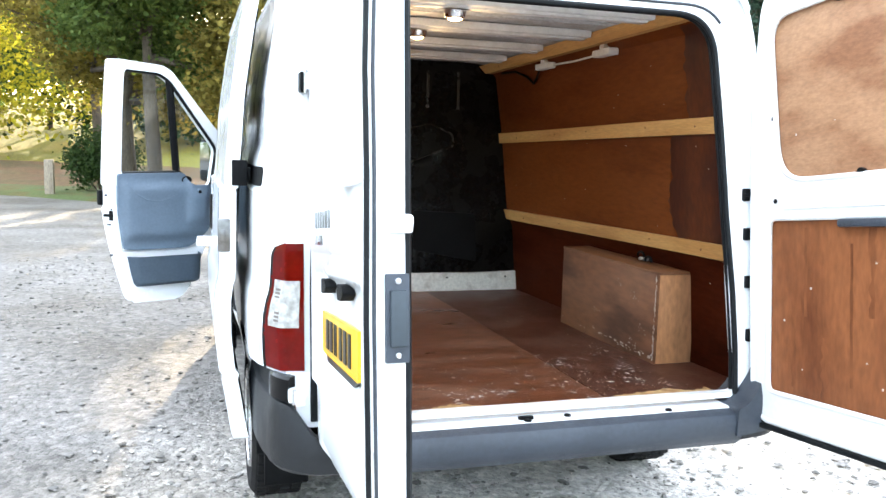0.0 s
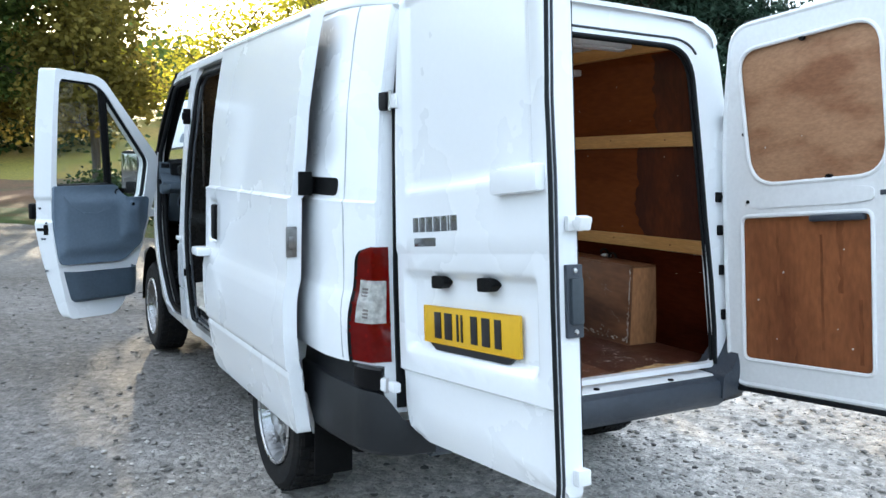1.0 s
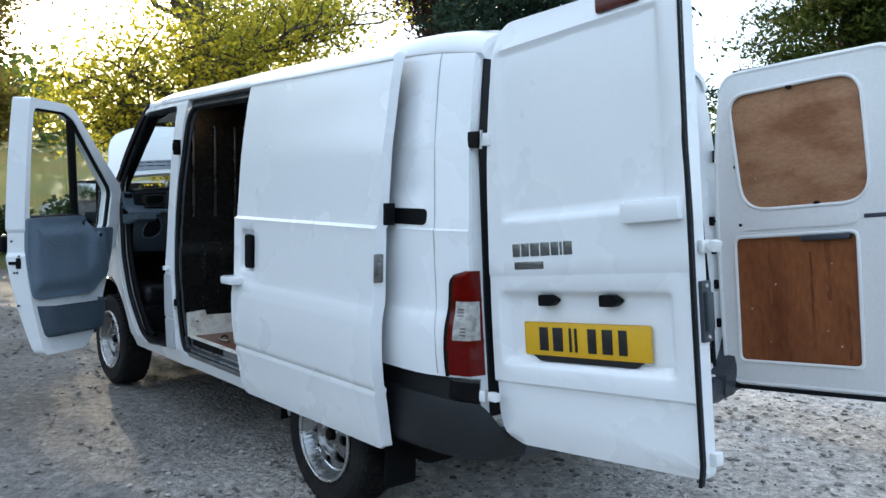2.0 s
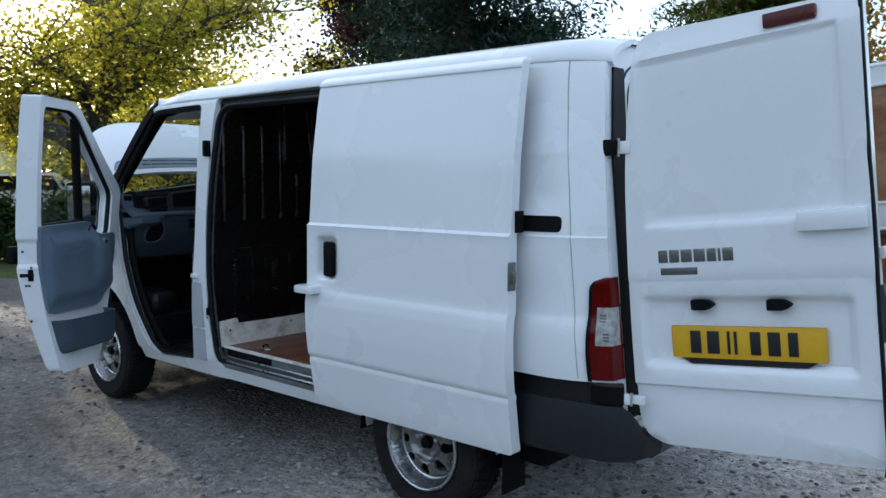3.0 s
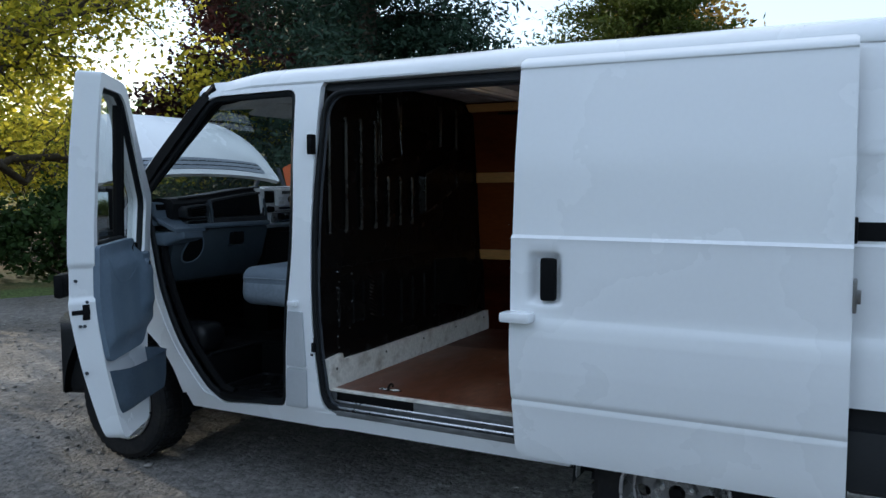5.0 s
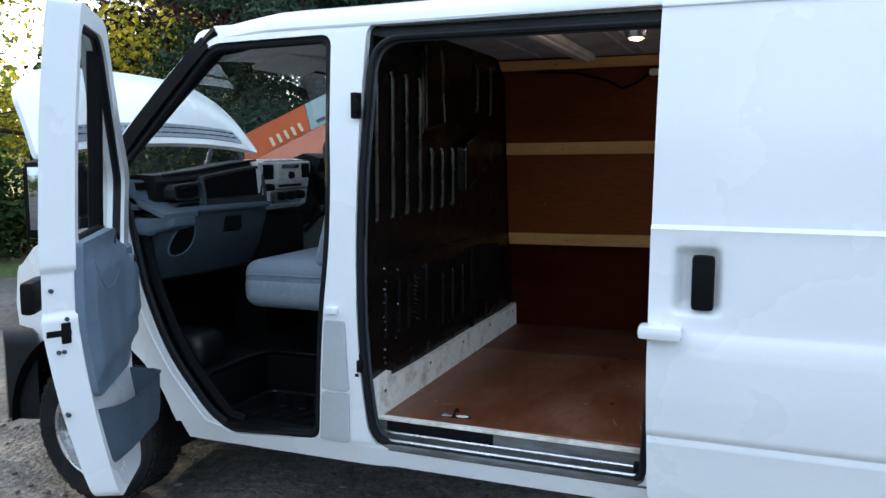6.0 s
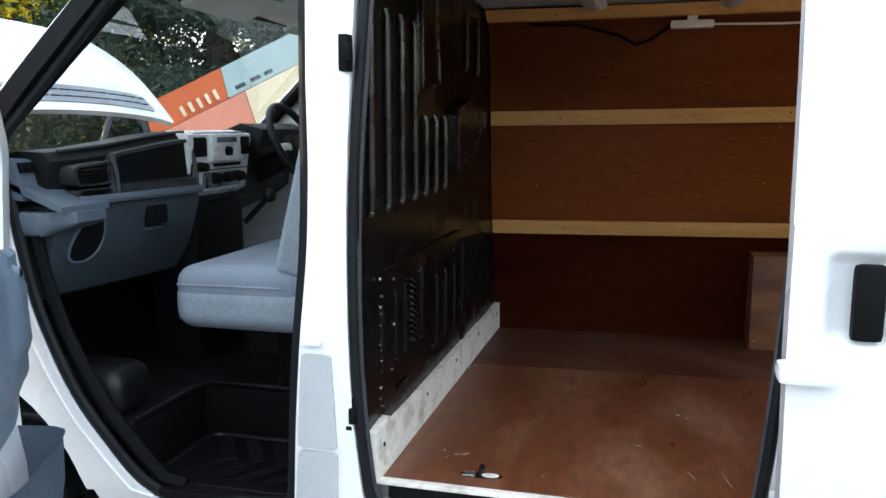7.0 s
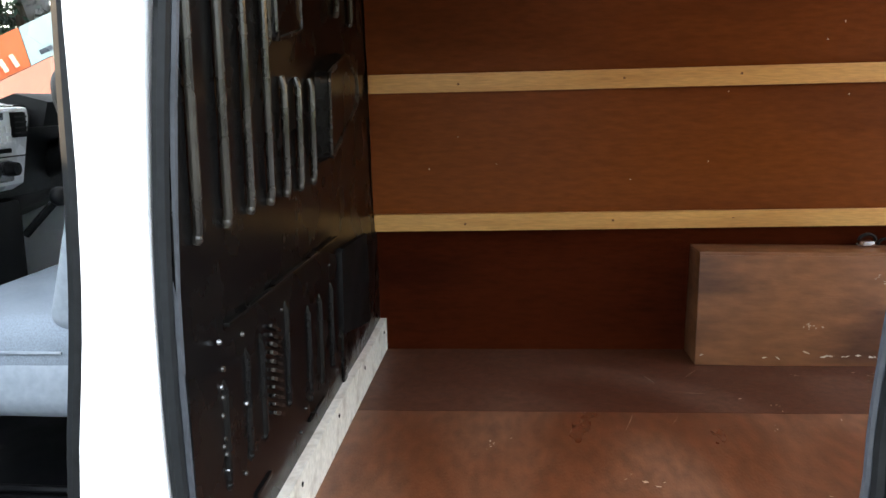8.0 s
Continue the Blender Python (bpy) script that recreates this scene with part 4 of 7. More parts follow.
part("edge_seal", tube([(0.05, 0.09, 0.55), (0.835, 0.09, 0.55), (0.84, 0.09, 1.975), (0.12, 0.09, 1.985), (0.05, 0.09, 1.5), (0.05, 0.09, 0.9)], 0.013, 6, True), RUBBER, left_door)
b2 = box(0.855, 0.868, 0.042, 0.092, 0.915, 1.095, 0.004)
part("lock_plate", b2, BUMPER, left_door, "grey plastic lock cover")
for zz in (0.93, 1.08):
    b2 = lathe([(0.0, 0.872), (0.006, 0.871), (0.007, 0.866)], 10, "x")
    bmesh.ops.translate(b2, verts=b2.verts, vec=(0, 0.068, zz))
    part("screw", b2, METAL, left_door)
part("lock_grip", box(0.862, 0.880, 0.050, 0.086, 0.948, 1.062, 0.006), TRIM_D, left_door)
b2 = box(0.84, 0.900, 0.058, 0.078, 1.188, 1.203, 0.003)
add_box(b2, 0.888, 0.912, 0.052, 0.090, 1.178, 1.212, 0.006, Matrix.Translation((0.9, 0.07, 1.195)) @ Matrix.Rotation(radians(18), 4, "Y") @ Matrix.Translation((-0.9, -0.07, -1.195)))
add_box(b2, 0.862, 0.876, 0.045, 0.095, 1.176, 1.214, 0.004)
part("striker", b2, WHITE_IN, left_door, "white door striker")
part("bottom_latch", box(0.845, 0.877, 0.055, 0.095, 0.552, 0.592, 0.006), WHITE_IN, left_door)
plate_bm = box(0.168, 0.700, -0.004, 0.0, 0.847, 0.962, 0.006, Matrix.Translation((0, 0.022, 0)))
plate = part("number_plate", plate_bm, PLATE, left_door, "yellow number plate with black bars")
for i, (a, b) in enumerate([(0.238, 0.292), (0.300, 0.360), (0.372, 0.386), (0.396, 0.410), (0.452, 0.500), (0.512, 0.568), (0.578, 0.622)]):
    b = a + (b - a) * 0.72
    part("character_bar", box(a, b, 0.0145, 0.0175, 0.864, 0.944, 0.001), INK, plate)
part("plate_holder", sheet(rounded([(0.235, 0.826), (0.635, 0.826), (0.672, 0.848), (0.195, 0.848)], 0.008), (), lambda u, v: (u, 0.020, v), back=lambda u, v: (u, 0.029, v)), INK, left_door)
for u in (0.255, 0.52):
    b2 = sheet(rounded([(u, 1.018), (u + 0.055, 1.018), (u + 0.082, 1.037), (u + 0.055, 1.056), (u, 1.056)], 0.008), (), lambda a, b: (a, 0.000, b), back=lambda a, b: (a, 0.03, b))
    part("plate_lamp", b2, BLACK, left_door, "small black plate lamp")
part("handle_cover", box(0.64, 0.85, -0.03, 0.006, 1.275, 1.345, 0.014), WHITE, left_door, "white handle moulding")
part("brake_lamp", box(0.57, 0.735, -0.004, 0.03, 1.945, 1.993, 0.008), BRAKE, left_door, "dark red high brake lamp")
xs = 0.145
for k, wdt in enumerate([0.042, 0.044, 0.048, 0.048, 0.040, 0.016, 0.044]):
    part("badge_bar", box(xs, xs + wdt - 0.006, -0.002, 0.006, 1.190, 1.236, 0.002), CHROME, left_door)
    xs += wdt
part("badge_plate", box(0.150, 0.290, -0.001, 0.006, 1.145, 1.172, 0.002), CHROME, left_door, "small grey badge strip")

# the other rear door shows its lined inside
rd_holes = [rounded([(0.09, 0.628), (0.665, 0.628), (0.67, 1.222), (0.095, 1.222)], 0.035), rounded([(0.145, 1.345), (0.735, 1.345), (0.715, 1.905), (0.095, 1.905)], [0.13, 0.13, 0.11, 0.10], 8)]
rd_outline_r = rounded([(0.0, 0.60), (0.05, 0.51), (0.855, 0.51), (0.86, 2.005), (0.06, 2.022), (0.0, 1.60), (-0.005, 1.0)], [0.06, 0.05, 0.03, 0.03, 0.07, 0.3, 0.3])
right_door = part("rear_door", sheet(rd_outline_r, (), lambda u, v: (u, -rear_face(u, v), v), back=lambda u, v: (u, -0.03, v), cuts_u=uc, cuts_v=vc), WHITE, van, "white rear door swung open, lined with plywood")
right_door.matrix_world = door_pose(0.825, 1)
inner_outline = rounded([(0.012, 0.60), (0.055, 0.525), (0.84, 0.525), (0.845, 1.99), (0.07, 2.007), (0.012, 1.60), (0.006, 1.0)], [0.06, 0.05, 0.05, 0.06, 0.09, 0.3, 0.3])
part("inner_frame", sheet(inner_outline, rd_holes, lambda u, v: (u, -0.070, v), back=lambda u, v: (u, -0.030, v), cuts_v=steps(0.55, 1.95, 8)), WHITE_IN, right_door, "white pressed inner door frame")
for hole, mat, lab in ((rd_holes[0], DOORPLY, "orange brown plywood lining"), (rd_holes[1], DOORPLY2, "pale brown plywood lining")):
    cu, cv = sum(p[0] for p in hole) / len(hole), sum(p[1] for p in hole) / len(hole)
    grown = [(cu + (a - cu) * 1.02, cv + (b - cv) * 1.02) for a, b in hole]
    part("plywood_panel", sheet(grown, (), lambda u, v: (u, -0.055, v), back=lambda u, v: (u, -0.044, v)), mat, right_door, lab)
for k, hole in enumerate(rd_holes):
    part("pressed_lip", tube([(u, -0.068, v) for u, v in hole], 0.009, 8, True), WHITE_IN, right_door)
part("pressed_lip", tube([(u, -0.062, v) for u, v in inner_outline], 0.013, 8, True), WHITE_IN, right_door)
part("pressed_lip", sheet(rounded([(0.16, 1.252), (0.60, 1.252), (0.68, 1.262), (0.68, 1.305), (0.60, 1.318), (0.30, 1.318), (0.20, 1.305)], 0.02), (), lambda u, v: (u, -0.076, v), back=lambda u, v: (u, -0.066, v)), WHITE_IN, right_door)
part("pull_handle", box(0.42, 0.64, -0.085, -0.05, 1.190, 1.215, 0.008), BUMPER, right_door, "grey pull handle")
part("edge_seal", tube([(a * 1.0, -0.06, b) for a, b in [(0.05, 0.522), (0.84, 0.522), (0.85, 1.0), (0.85, 1.985), (0.13, 2.012)]], 0.012, 6), RUBBER, right_door)
for u, v, r in ((0.335, 1.288, 0.012), (0.13, 1.28, 0.008), (0.118, 1.56, 0.008), (0.50, 1.352, 0.014), (0.50, 1.285, 0.006), (0.40, 1.897, 0.013)):
    b2 = lathe([(0.0, -0.074), (r, -0.0735), (r, -0.06)], 12, "y")
    bmesh.ops.translate(b2, verts=b2.verts, vec=(u, 0, v))
    part("grommet", b2, BLACK, right_door)
part("edge_seal", box(0.05, 0.85, -0.078, -0.015, 0.494, 0.513, 0.006), RUBBER, right_door, "black rubber sill seal")
part("warning_slot", box(0.70, 0.80, -0.0735, -0.068, 1.275, 1.293, 0.003), BUMPER, right_door)
for u, v0, v1, w in ((0.20, 0.66, 0.98, 0.020), (0.255, 0.90, 1.19, 0.012), (0.34, 0.64, 0.84, 0.026), (0.45, 0.70, 1.14, 0.010), (0.53, 0.92, 1.20, 0.022), (0.605, 0.66, 0.90, 0.014)):
    edge_l = [(u - w * (0.4 + 0.6 * noise.noise((i * 0.9, u * 20, 1))), v0 + (v1 - v0) * i / 10) for i in range(11)]
    edge_r = [(u + w * (0.4 + 0.6 * noise.noise((i * 0.9, u * 20, 5))) + 0.004, v0 + (v1 - v0) * i / 10) for i in range(10, -1, -1)]
    st = bmesh.new()
    for (a0, a1), (b0, b1) in zip(zip(edge_l, edge_l[1:]), zip(edge_r[::-1], edge_r[::-1][1:])):
        st.faces.new([st.verts.new((p[0], -0.0558, p[1])) for p in (a0, b0, b1, a1)])
    part("stain", st, STREAK, right_door)
rs = random.Random(4)
for k in range(8):
    hi = k % 4 == 3
    u, v = rs.uniform(0.12, 0.63), (rs.uniform(1.45, 1.85) if hi else rs.uniform(0.67, 1.18))
    part("staple", box(u, u + rs.uniform(0.003, 0.007), -0.0565, -0.054, v, v + rs.uniform(0.003, 0.008)), SCUFF, right_door)


# ---- front door, swung half open ----
FD_ANGLE = 58
fd_pose = Matrix.Translation((-0.972, 3.665, 0)) @ Matrix.Rotation(radians(-FD_ANGLE), 4, "Z") @ Matrix(((0, 1, 0, 0), (-1, 0, 0, 0), (0, 0, 1, 0), (0, 0, 0, 1)))
# local x runs from the hinge to the closing edge, y points into the cab, z is up
fd_outline = rounded([(0.84, 0.395), (0.47, 0.385), (0.38, 0.45), (0.23, 0.70), (0.11, 0.95), (0.04, 1.16), (0.01, 1.42), (0.47, 1.90), (0.54, 1.935), (0.89, 1.95), (0.90, 1.60), (0.912, 1.16), (0.897, 1.14), (0.897, 1.02), (0.912, 1.0), (0.90, 0.80), (0.875, 0.60)], [0.04, 0.06, 0.05, 0.1, 0.1, 0.1, 0.05, 0.03, 0.04, 0.02, 0.1, 0.01, 0.006, 0.006, 0.01, 0.1, 0.1])
fd_hole = rounded([(0.862, 1.225), (0.38, 1.235), (0.33, 1.13), (0.14, 1.13), (0.10, 1.40), (0.48, 1.845), (0.56, 1.885), (0.842, 1.892)], [0.03, 0.02, 0.05, 0.05, 0.05, 0.05, 0.03, 0.05])


def fd_out(u, z):
    w = float(np.interp(z, HZ, HW_PLAIN))
    k = max(0.0, 1.02 - z) / 0.63
    return (u - 0.035 * k * smooth01((u - 0.55) / 0.35), 0.03 + 0.65 * (0.955 - w) + 0.075 * k ** 1.3, z)


front_door = part("front_door", sheet(fd_outline, (fd_hole,), fd_out, back=lambda u, z: (u - 0.055 * smooth01((u - 0.74) / 0.17), fd_out(u, z)[1] * 0.9 + 0.092, z), cuts_u=steps(0, 0.95, 18), cuts_v=ZC), WHITE, van, "white cab door standing half open")
front_door.matrix_world = fd_pose
part("window_seal", tube([(min(u, 0.835), fd_out(u, z)[1] + 0.060, z) for u, z in fd_hole], 0.015, 8, True), RUBBER, front_door)
part("quarter_bar", tube([(0.40, fd_out(0.4, 1.22)[1] + 0.045, 1.20), (0.47, fd_out(0.4, 1.84)[1] + 0.045, 1.845)], 0.026, 8), BLACK, front_door, "black quarter window bar")
g = part("pane", sheet(fd_hole, (), lambda u, z: (u, fd_out(u, z)[1] + 0.035, z), cuts_v=steps(1.2, 1.9, 5)), GLASS, front_door, "clear door glass", smooth=80)
g.visible_shadow = False


def trim_y(u, z):
    return fd_out(u, z)[1] * 0.9 + 0.112 + 0.025 * dent(u, z, 0.16, 0.84, 0.78, 1.21, 0.05) - 0.02 * dent(u, z, 0.32, 0.80, 1.12, 1.22, 0.05) + 0.03 * dent(u, z, 0.18, 0.40, 0.85, 1.14, 0.08)


tr_out = rounded([(0.83, 0.735), (0.34, 0.725), (0.22, 0.83), (0.13, 0.97), (0.11, 1.15), (0.33, 1.15), (0.38, 1.235), (0.85, 1.228), (0.85, 1.0)], [0.04, 0.08, 0.08, 0.05, 0.03, 0.04, 0.03, 0.02, 0.05])
part("trim_panel", sheet(tr_out, (), lambda u, z: (u, trim_y(u, z), z), back=lambda u, z: (u, fd_out(u, z)[1] * 0.9 + 0.085, z), cuts_u=steps(0.1, 0.86, 24), cuts_v=steps(0.72, 1.24, 18)), TRIM, front_door, "blue grey plastic trim panel")
# open pocket: a bowed shell
pk = bmesh.new()
rows = []
for i in range(17):
    t = i / 16
    u0 = 0.29 + 0.53 * t
    dep = (0.140 - 0.075 * t) * (1 - abs(2 * t - 1) ** 8)
    rows.append([pk.verts.new((q[0] - 0.02 * t, q[1] + 0.035 + 0.10 * (0.69 - q[2]), q[2])) for q in ((u0, 0.100, 0.490), (u0 * 0.97 + 0.015, 0.100 + dep * 0.55, 0.494), (u0 * 0.985 + 0.008, 0.104 + dep * 0.85, 0.515), (u0, 0.106 + dep * 0.95, 0.57), (u0 * 1.02 - 0.01, 0.108 + dep * 1.05, 0.685), (u0 * 1.02 - 0.01, 0.114 + dep * 1.05, 0.692))])
for a, b in zip(rows, rows[1:]):
    for j in range(5):
        pk.faces.new((a[j], a[j + 1], b[j + 1], b[j]))
bmesh.ops.solidify(pk, geom=pk.faces[:], thickness=0.006)
part("door_pocket", pk, TRIM, front_door, "blue grey plastic door pocket")
b2 = lathe([(0.0, 0.0), (0.020, 0.002), (0.026, 0.012), (0.034, 0.014), (0.036, 0.0)], 20, "y")
bmesh.ops.transform(b2, matrix=Matrix.Translation((0.36, 0.128, 1.185)) @ Matrix.Diagonal((1.1, 1, 0.75, 1)), verts=b2.verts)
part("release_handle", b2, BLACK, front_door, "black oval door release")
b2 = lathe([(0.0, 0.06), (0.018, 0.058), (0.022, 0.045), (0.030, 0.02), (0.034, 0.0)], 16, "y")
bmesh.ops.translate(b2, verts=b2.verts, vec=(0.285, 0.125, 1.105))
part("armrest_knob", b2, TRIM, front_door)
part("trim_crease", tube([(0.80, trim_y(0.80, 1.17) - 0.0012, 1.17), (0.74, trim_y(0.74, 1.10) - 0.0012, 1.10), (0.66, trim_y(0.66, 1.055) - 0.0012, 1.055), (0.56, trim_y(0.56, 1.05) - 0.0012, 1.05), (0.46, trim_y(0.46, 1.08) - 0.0012, 1.08), (0.42, trim_y(0.42, 1.13) - 0.0012, 1.13)], 0.0035, 6), TRIM, front_door)
b2 = lathe([(0.0, 0.062), (0.010, 0.062), (0.013, 0.056)], 12, "y")
bmesh.ops.translate(b2, verts=b2.verts, vec=(0.285, 0.125, 1.105))
part("knob_recess", b2, BLACK, front_door)
edge_m = Matrix.Translation((0.884, 0.05, 0)) @ Matrix.Rotation(math.atan2(0.098, -0.055), 4, "Z")
b2 = box(-0.020, 0.052, -0.012, 0.014, 0.948, 0.968, 0.003, edge_m)
add_box(b2, 0.022, 0.050, -0.014, 0.016, 0.925, 0.990, 0.003, edge_m)
part("latch", b2, BLACK, front_door, "black door latch")
part("outer_handle", box(0.76, 0.915, -0.03, 0.01, 1.02, 1.12, 0.015), BLACK, front_door, "black outer door handle")
for k, z in ((0.028, 0.900), (0.012, 0.900), (0.040, 1.00), (0.0, 1.09), (0.03, 0.70)):
    b2 = lathe([(0.0, -0.014), (0.006, -0.013), (0.007, 0.013), (0.0, 0.014)], 10, "y")
    bmesh.ops.transform(b2, matrix=edge_m @ Matrix.Translation((k, 0, z)) @ Matrix.Rotation(math.pi, 4, "Z"), verts=b2.verts)
    part("screw", b2, BUMPER, front_door)
part("speaker_plug", box(0.31, 0.325, 0.072, 0.088, 0.435, 0.45, 0.003), BLACK, front_door)
mir = part("wing_mirror", box(-0.13, 0.01, -0.285, -0.055, 1.150, 1.475, 0.05), BLACK, front_door, "black door mirror")
part("mirror_glass", box(0.008, 0.013, -0.255, -0.090, 1.195, 1.445, 0.002), MIRROR, mir)
part("mirror_arm", box(-0.06, 0.10, -0.12, 0.03, 1.17, 1.25, 0.02), BLACK, mir)
part("door_hinge", box(-0.03, 0.04, 0.0, 0.05, 1.00, 1.06, 0.006), WHITE, front_door)
part("door_hinge", box(0.10, 0.16, 0.0, 0.05, 0.78, 0.84, 0.006), WHITE, front_door)


# ---- load space ----
def floor_z(y):
    return 0.572 - 0.016 * y


part("load_floor", sheet([(-0.862, 0.02), (0.258, 0.02), (0.258, 2.484), (-0.862, 2.484)], (), lambda x, y: (x, y, floor_z(y)), thick=0.018), FLOORPLY, van, "worn red brown plywood load floor")
part("load_floor", sheet([(0.262, 0.02), (0.886, 0.02), (0.886, 2.484), (0.262, 2.484)], (), lambda x, y: (x, y, floor_z(y) - 0.001), thick=0.018), FLOORPLY2, van, "darker red brown plywood floor board")
WALL_Z, WALL_X = [0.53, 0.95, 1.03, 1.06, 1.55, 1.90, 1.975], [0.880, 0.845, 0.812, 0.806, 0.752, 0.70, 0.62]


def wall_x(z):
    return float(np.interp(z, WALL_Z, WALL_X))


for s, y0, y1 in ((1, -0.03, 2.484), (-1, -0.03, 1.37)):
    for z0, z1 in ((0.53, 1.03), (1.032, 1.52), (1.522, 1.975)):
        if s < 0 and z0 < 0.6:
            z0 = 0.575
        part("plywood_lining", sheet([(rear_y(z0) + 0.062, z0), (y1, z0), (y1, z1), (rear_y(z1) + 0.062, z1)], (), lambda y, z: (s * wall_x(z), y, z), back=lambda y, z: (s * (wall_x(z) + 0.009), y, z), cuts_v=steps(z0, z1, 6)), PLY if z0 > 1 else PLY_LOW_SHADED, van, "red brown plywood wall lining" if z0 > 1 else "dark red plywood wall lining, darkened for shade")
KNOT = material("brown knot in pine", (0.20, 0.09, 0.03), 0.6, spots=(0.12, 0.05, 0.02), scale=40, grain=0.2)
STAIN = material("dark damp stain on plywood", (0.046, 0.010, 0.003), 0.4, spots=(0.09, 0.022, 0.006), amount=0.8, scale=7, grain=0.2, stretch=(1, 1, 0.4), spec=0.2)
rs = random.Random(8)
for z0, z1, reach in ((1.062, 1.515, 0.50), (1.56, 1.93, 0.36)):
    pts = [(rear_y(z1) + 0.066, z1), (rear_y(z0) + 0.066, z0)]
    for i in range(41):
        z = z0 + (z1 - z0) * i / 40
        pts.append((reach + 0.035 * noise.noise((z * 7, reach, 2)) + 0.022 * noise.noise((z * 31, 4, reach)) + 0.05 * (0.5 - abs(i / 40 - 0.55)), z))
    part("stain", sheet(pts, (), lambda y, z: (wall_x(z) - 0.0015, y, z), cuts_v=steps(z0, z1, 8)), STAIN, van, "dark ragged damp stain on the lining")
for z0, z1, rise in ((0.998, 1.060, 0.040), (1.487, 1.549, 0.033), (1.922, 1.964, 0.016)):
    dx = 0.050 if z1 > 1.9 else 0.024
    ya = 0.13 if z1 > 1.9 else 0.045 + 0.106 * (z1 - 1.06)
    b2 = sheet([(ya, z0), (2.478, z0), (2.478, z1), (ya, z1)], (), lambda y, z: (wall_x(z) - dx, y, z + rise * (1 - y / 2.48) + 0.0015 * math.sin(y * 2.3)), back=lambda y, z: (wall_x(z) - 0.001, y, z + rise * (1 - y / 2.48)), cuts_u=steps(ya, 2.45, 8))
    bat = part("batten", b2, PINE, van, "pale pine batten fixed to the lining")
    for k in range(5):
        yk = 0.25 + 0.47 * k + 0.05 * math.sin(k * 3 + z0)
        kb = lathe([(0.0, 0.0), (0.0045, 0.0), (0.0045, 0.002)], 8, "x")
        bmesh.ops.translate(kb, verts=kb.verts, vec=(wall_x((z0 + z1) / 2) - dx - 0.0015, yk, (z0 + z1) / 2 + 0.008 * math.sin(k) + rise * (1 - yk / 2.48)))
        part("knot", kb, KNOT, bat)
for k in range(22):
    y, z = rs.uniform(0.1, 2.4), rs.uniform(0.62, 1.85)
    part("nail", box(wall_x(z) - 0.002, wall_x(z) + 0.002, y, y + rs.uniform(0.002, 0.005), z, z + rs.uniform(0.002, 0.006)), SCUFF, van)
# light fittings and a hanging wire under the top batten
for y in (0.96, 1.64):
    b2 = box(wall_x(1.89) - 0.055, wall_x(1.89) - 0.004, y - 0.085, y + 0.085, 1.878, 1.910, 0.008)
    add_box(b2, wall_x(1.89) - 0.05, wall_x(1.89) - 0.01, y - 0.02, y + 0.02, 1.908, 1.93, 0.004)
    part("junction_box", b2, BEAM, van, "white plastic light fitting")
part("wire", tube([(0.685, 1.04, 1.895), (0.685, 1.30, 1.890), (0.685, 1.56, 1.895)], 0.005, 6), BEAM, van)
part("wire", tube([(0.68, 1.72, 1.895), (0.69, 1.80, 1.84), (0.70, 1.86, 1.82), (0.69, 1.93, 1.86), (0.68, 2.1, 1.905), (0.67, 2.3, 1.91)], 0.007, 6), BLACK, van, "black hanging cable")
# roof inside with pressed bows
bm = sheet([(-0.725, 0.075), (0.725, 0.075), (0.725, 2.50), (-0.725, 2.50)], (), lambda x, y: (x, y, 1.988 - 0.06 * abs(x / 0.86) ** 5), thick=-0.012, cuts_u=steps(-0.725, 0.725, 14))
part("roof_lining", bm, CEIL, van, "grey bare steel roof inside")
for y in (0.42, 0.96, 1.50, 2.02):
    b2 = box(-0.60, 0.58, y - 0.045, y + 0.045, 1.950, 1.984, 0.010)
    add_box(b2, -0.58, 0.56, y - 0.022, y + 0.022, 1.940, 1.955, 0.006)
    part("roof_bow", b2, BEAM, van, "white painted roof bow")
for y in (0.16, 0.68, 0.74, 1.20, 1.26, 1.74, 1.80, 2.26):
    part("roof_rib", box(-0.62, 0.62, y - 0.006, y + 0.006, 1.976, 1.986, 0.002), CEIL, van)
for x, y in ((-0.22, 0.42), (-0.22, 0.96), (-0.50, 1.62)):
    b2 = lathe([(0.0, 1.918), (0.032, 1.918), (0.038, 1.925), (0.042, 1.945)], 18, "z")
    bmesh.ops.translate(b2, verts=b2.verts, vec=(x, y, -0.012))
    lm = part("roof_lamp", b2, METAL, van, "small round warm roof lamp")
    b3 = lathe([(0.0, 1.898), (0.016, 1.899), (0.026, 1.905)], 16, "z")
    bmesh.ops.translate(b3, verts=b3.verts, vec=(x, y, 0))
    part("lamp_lens", b3, LAMPGLOW, lm)
    pl = new("roof_lamp_light", bpy.data.lights.new("roof_lamp_light", "POINT"))
    pl.data.energy, pl.data.color, pl.data.shadow_soft_size = 0.4, (1.0, 0.66, 0.32), 0.03
    pl.location = (x, y, 1.875)
# bulkhead: ribbed black steel with a scuffed white board along its foot
BY = 2.488


def bulk_edge(z):
    return float(np.interp(z, [0.55, 1.28, 1.6, 1.93], [0.925, 0.925, 0.89, 0.83]))


b_out = [(-bulk_edge(z), z) for z in (0.53, 1.28, 1.6, 1.985)] + [(bulk_edge(z), z) for z in (1.985, 1.6, 1.28, 0.53)]


def bulk_y(x, z):
    d = 0.014 * dent(x, z, -0.42, -0.20, 1.57, 1.95, 0.03) - 0.02 * dent(x, z, 0.0, 0.33, 1.36, 1.56, 0.04)
    d += 0.010 * smooth01((1.06 - z) / 0.02) + 0.008 * dent(x, z, 0.25, 0.75, 0.68, 0.98, 0.02)
    return BY - d


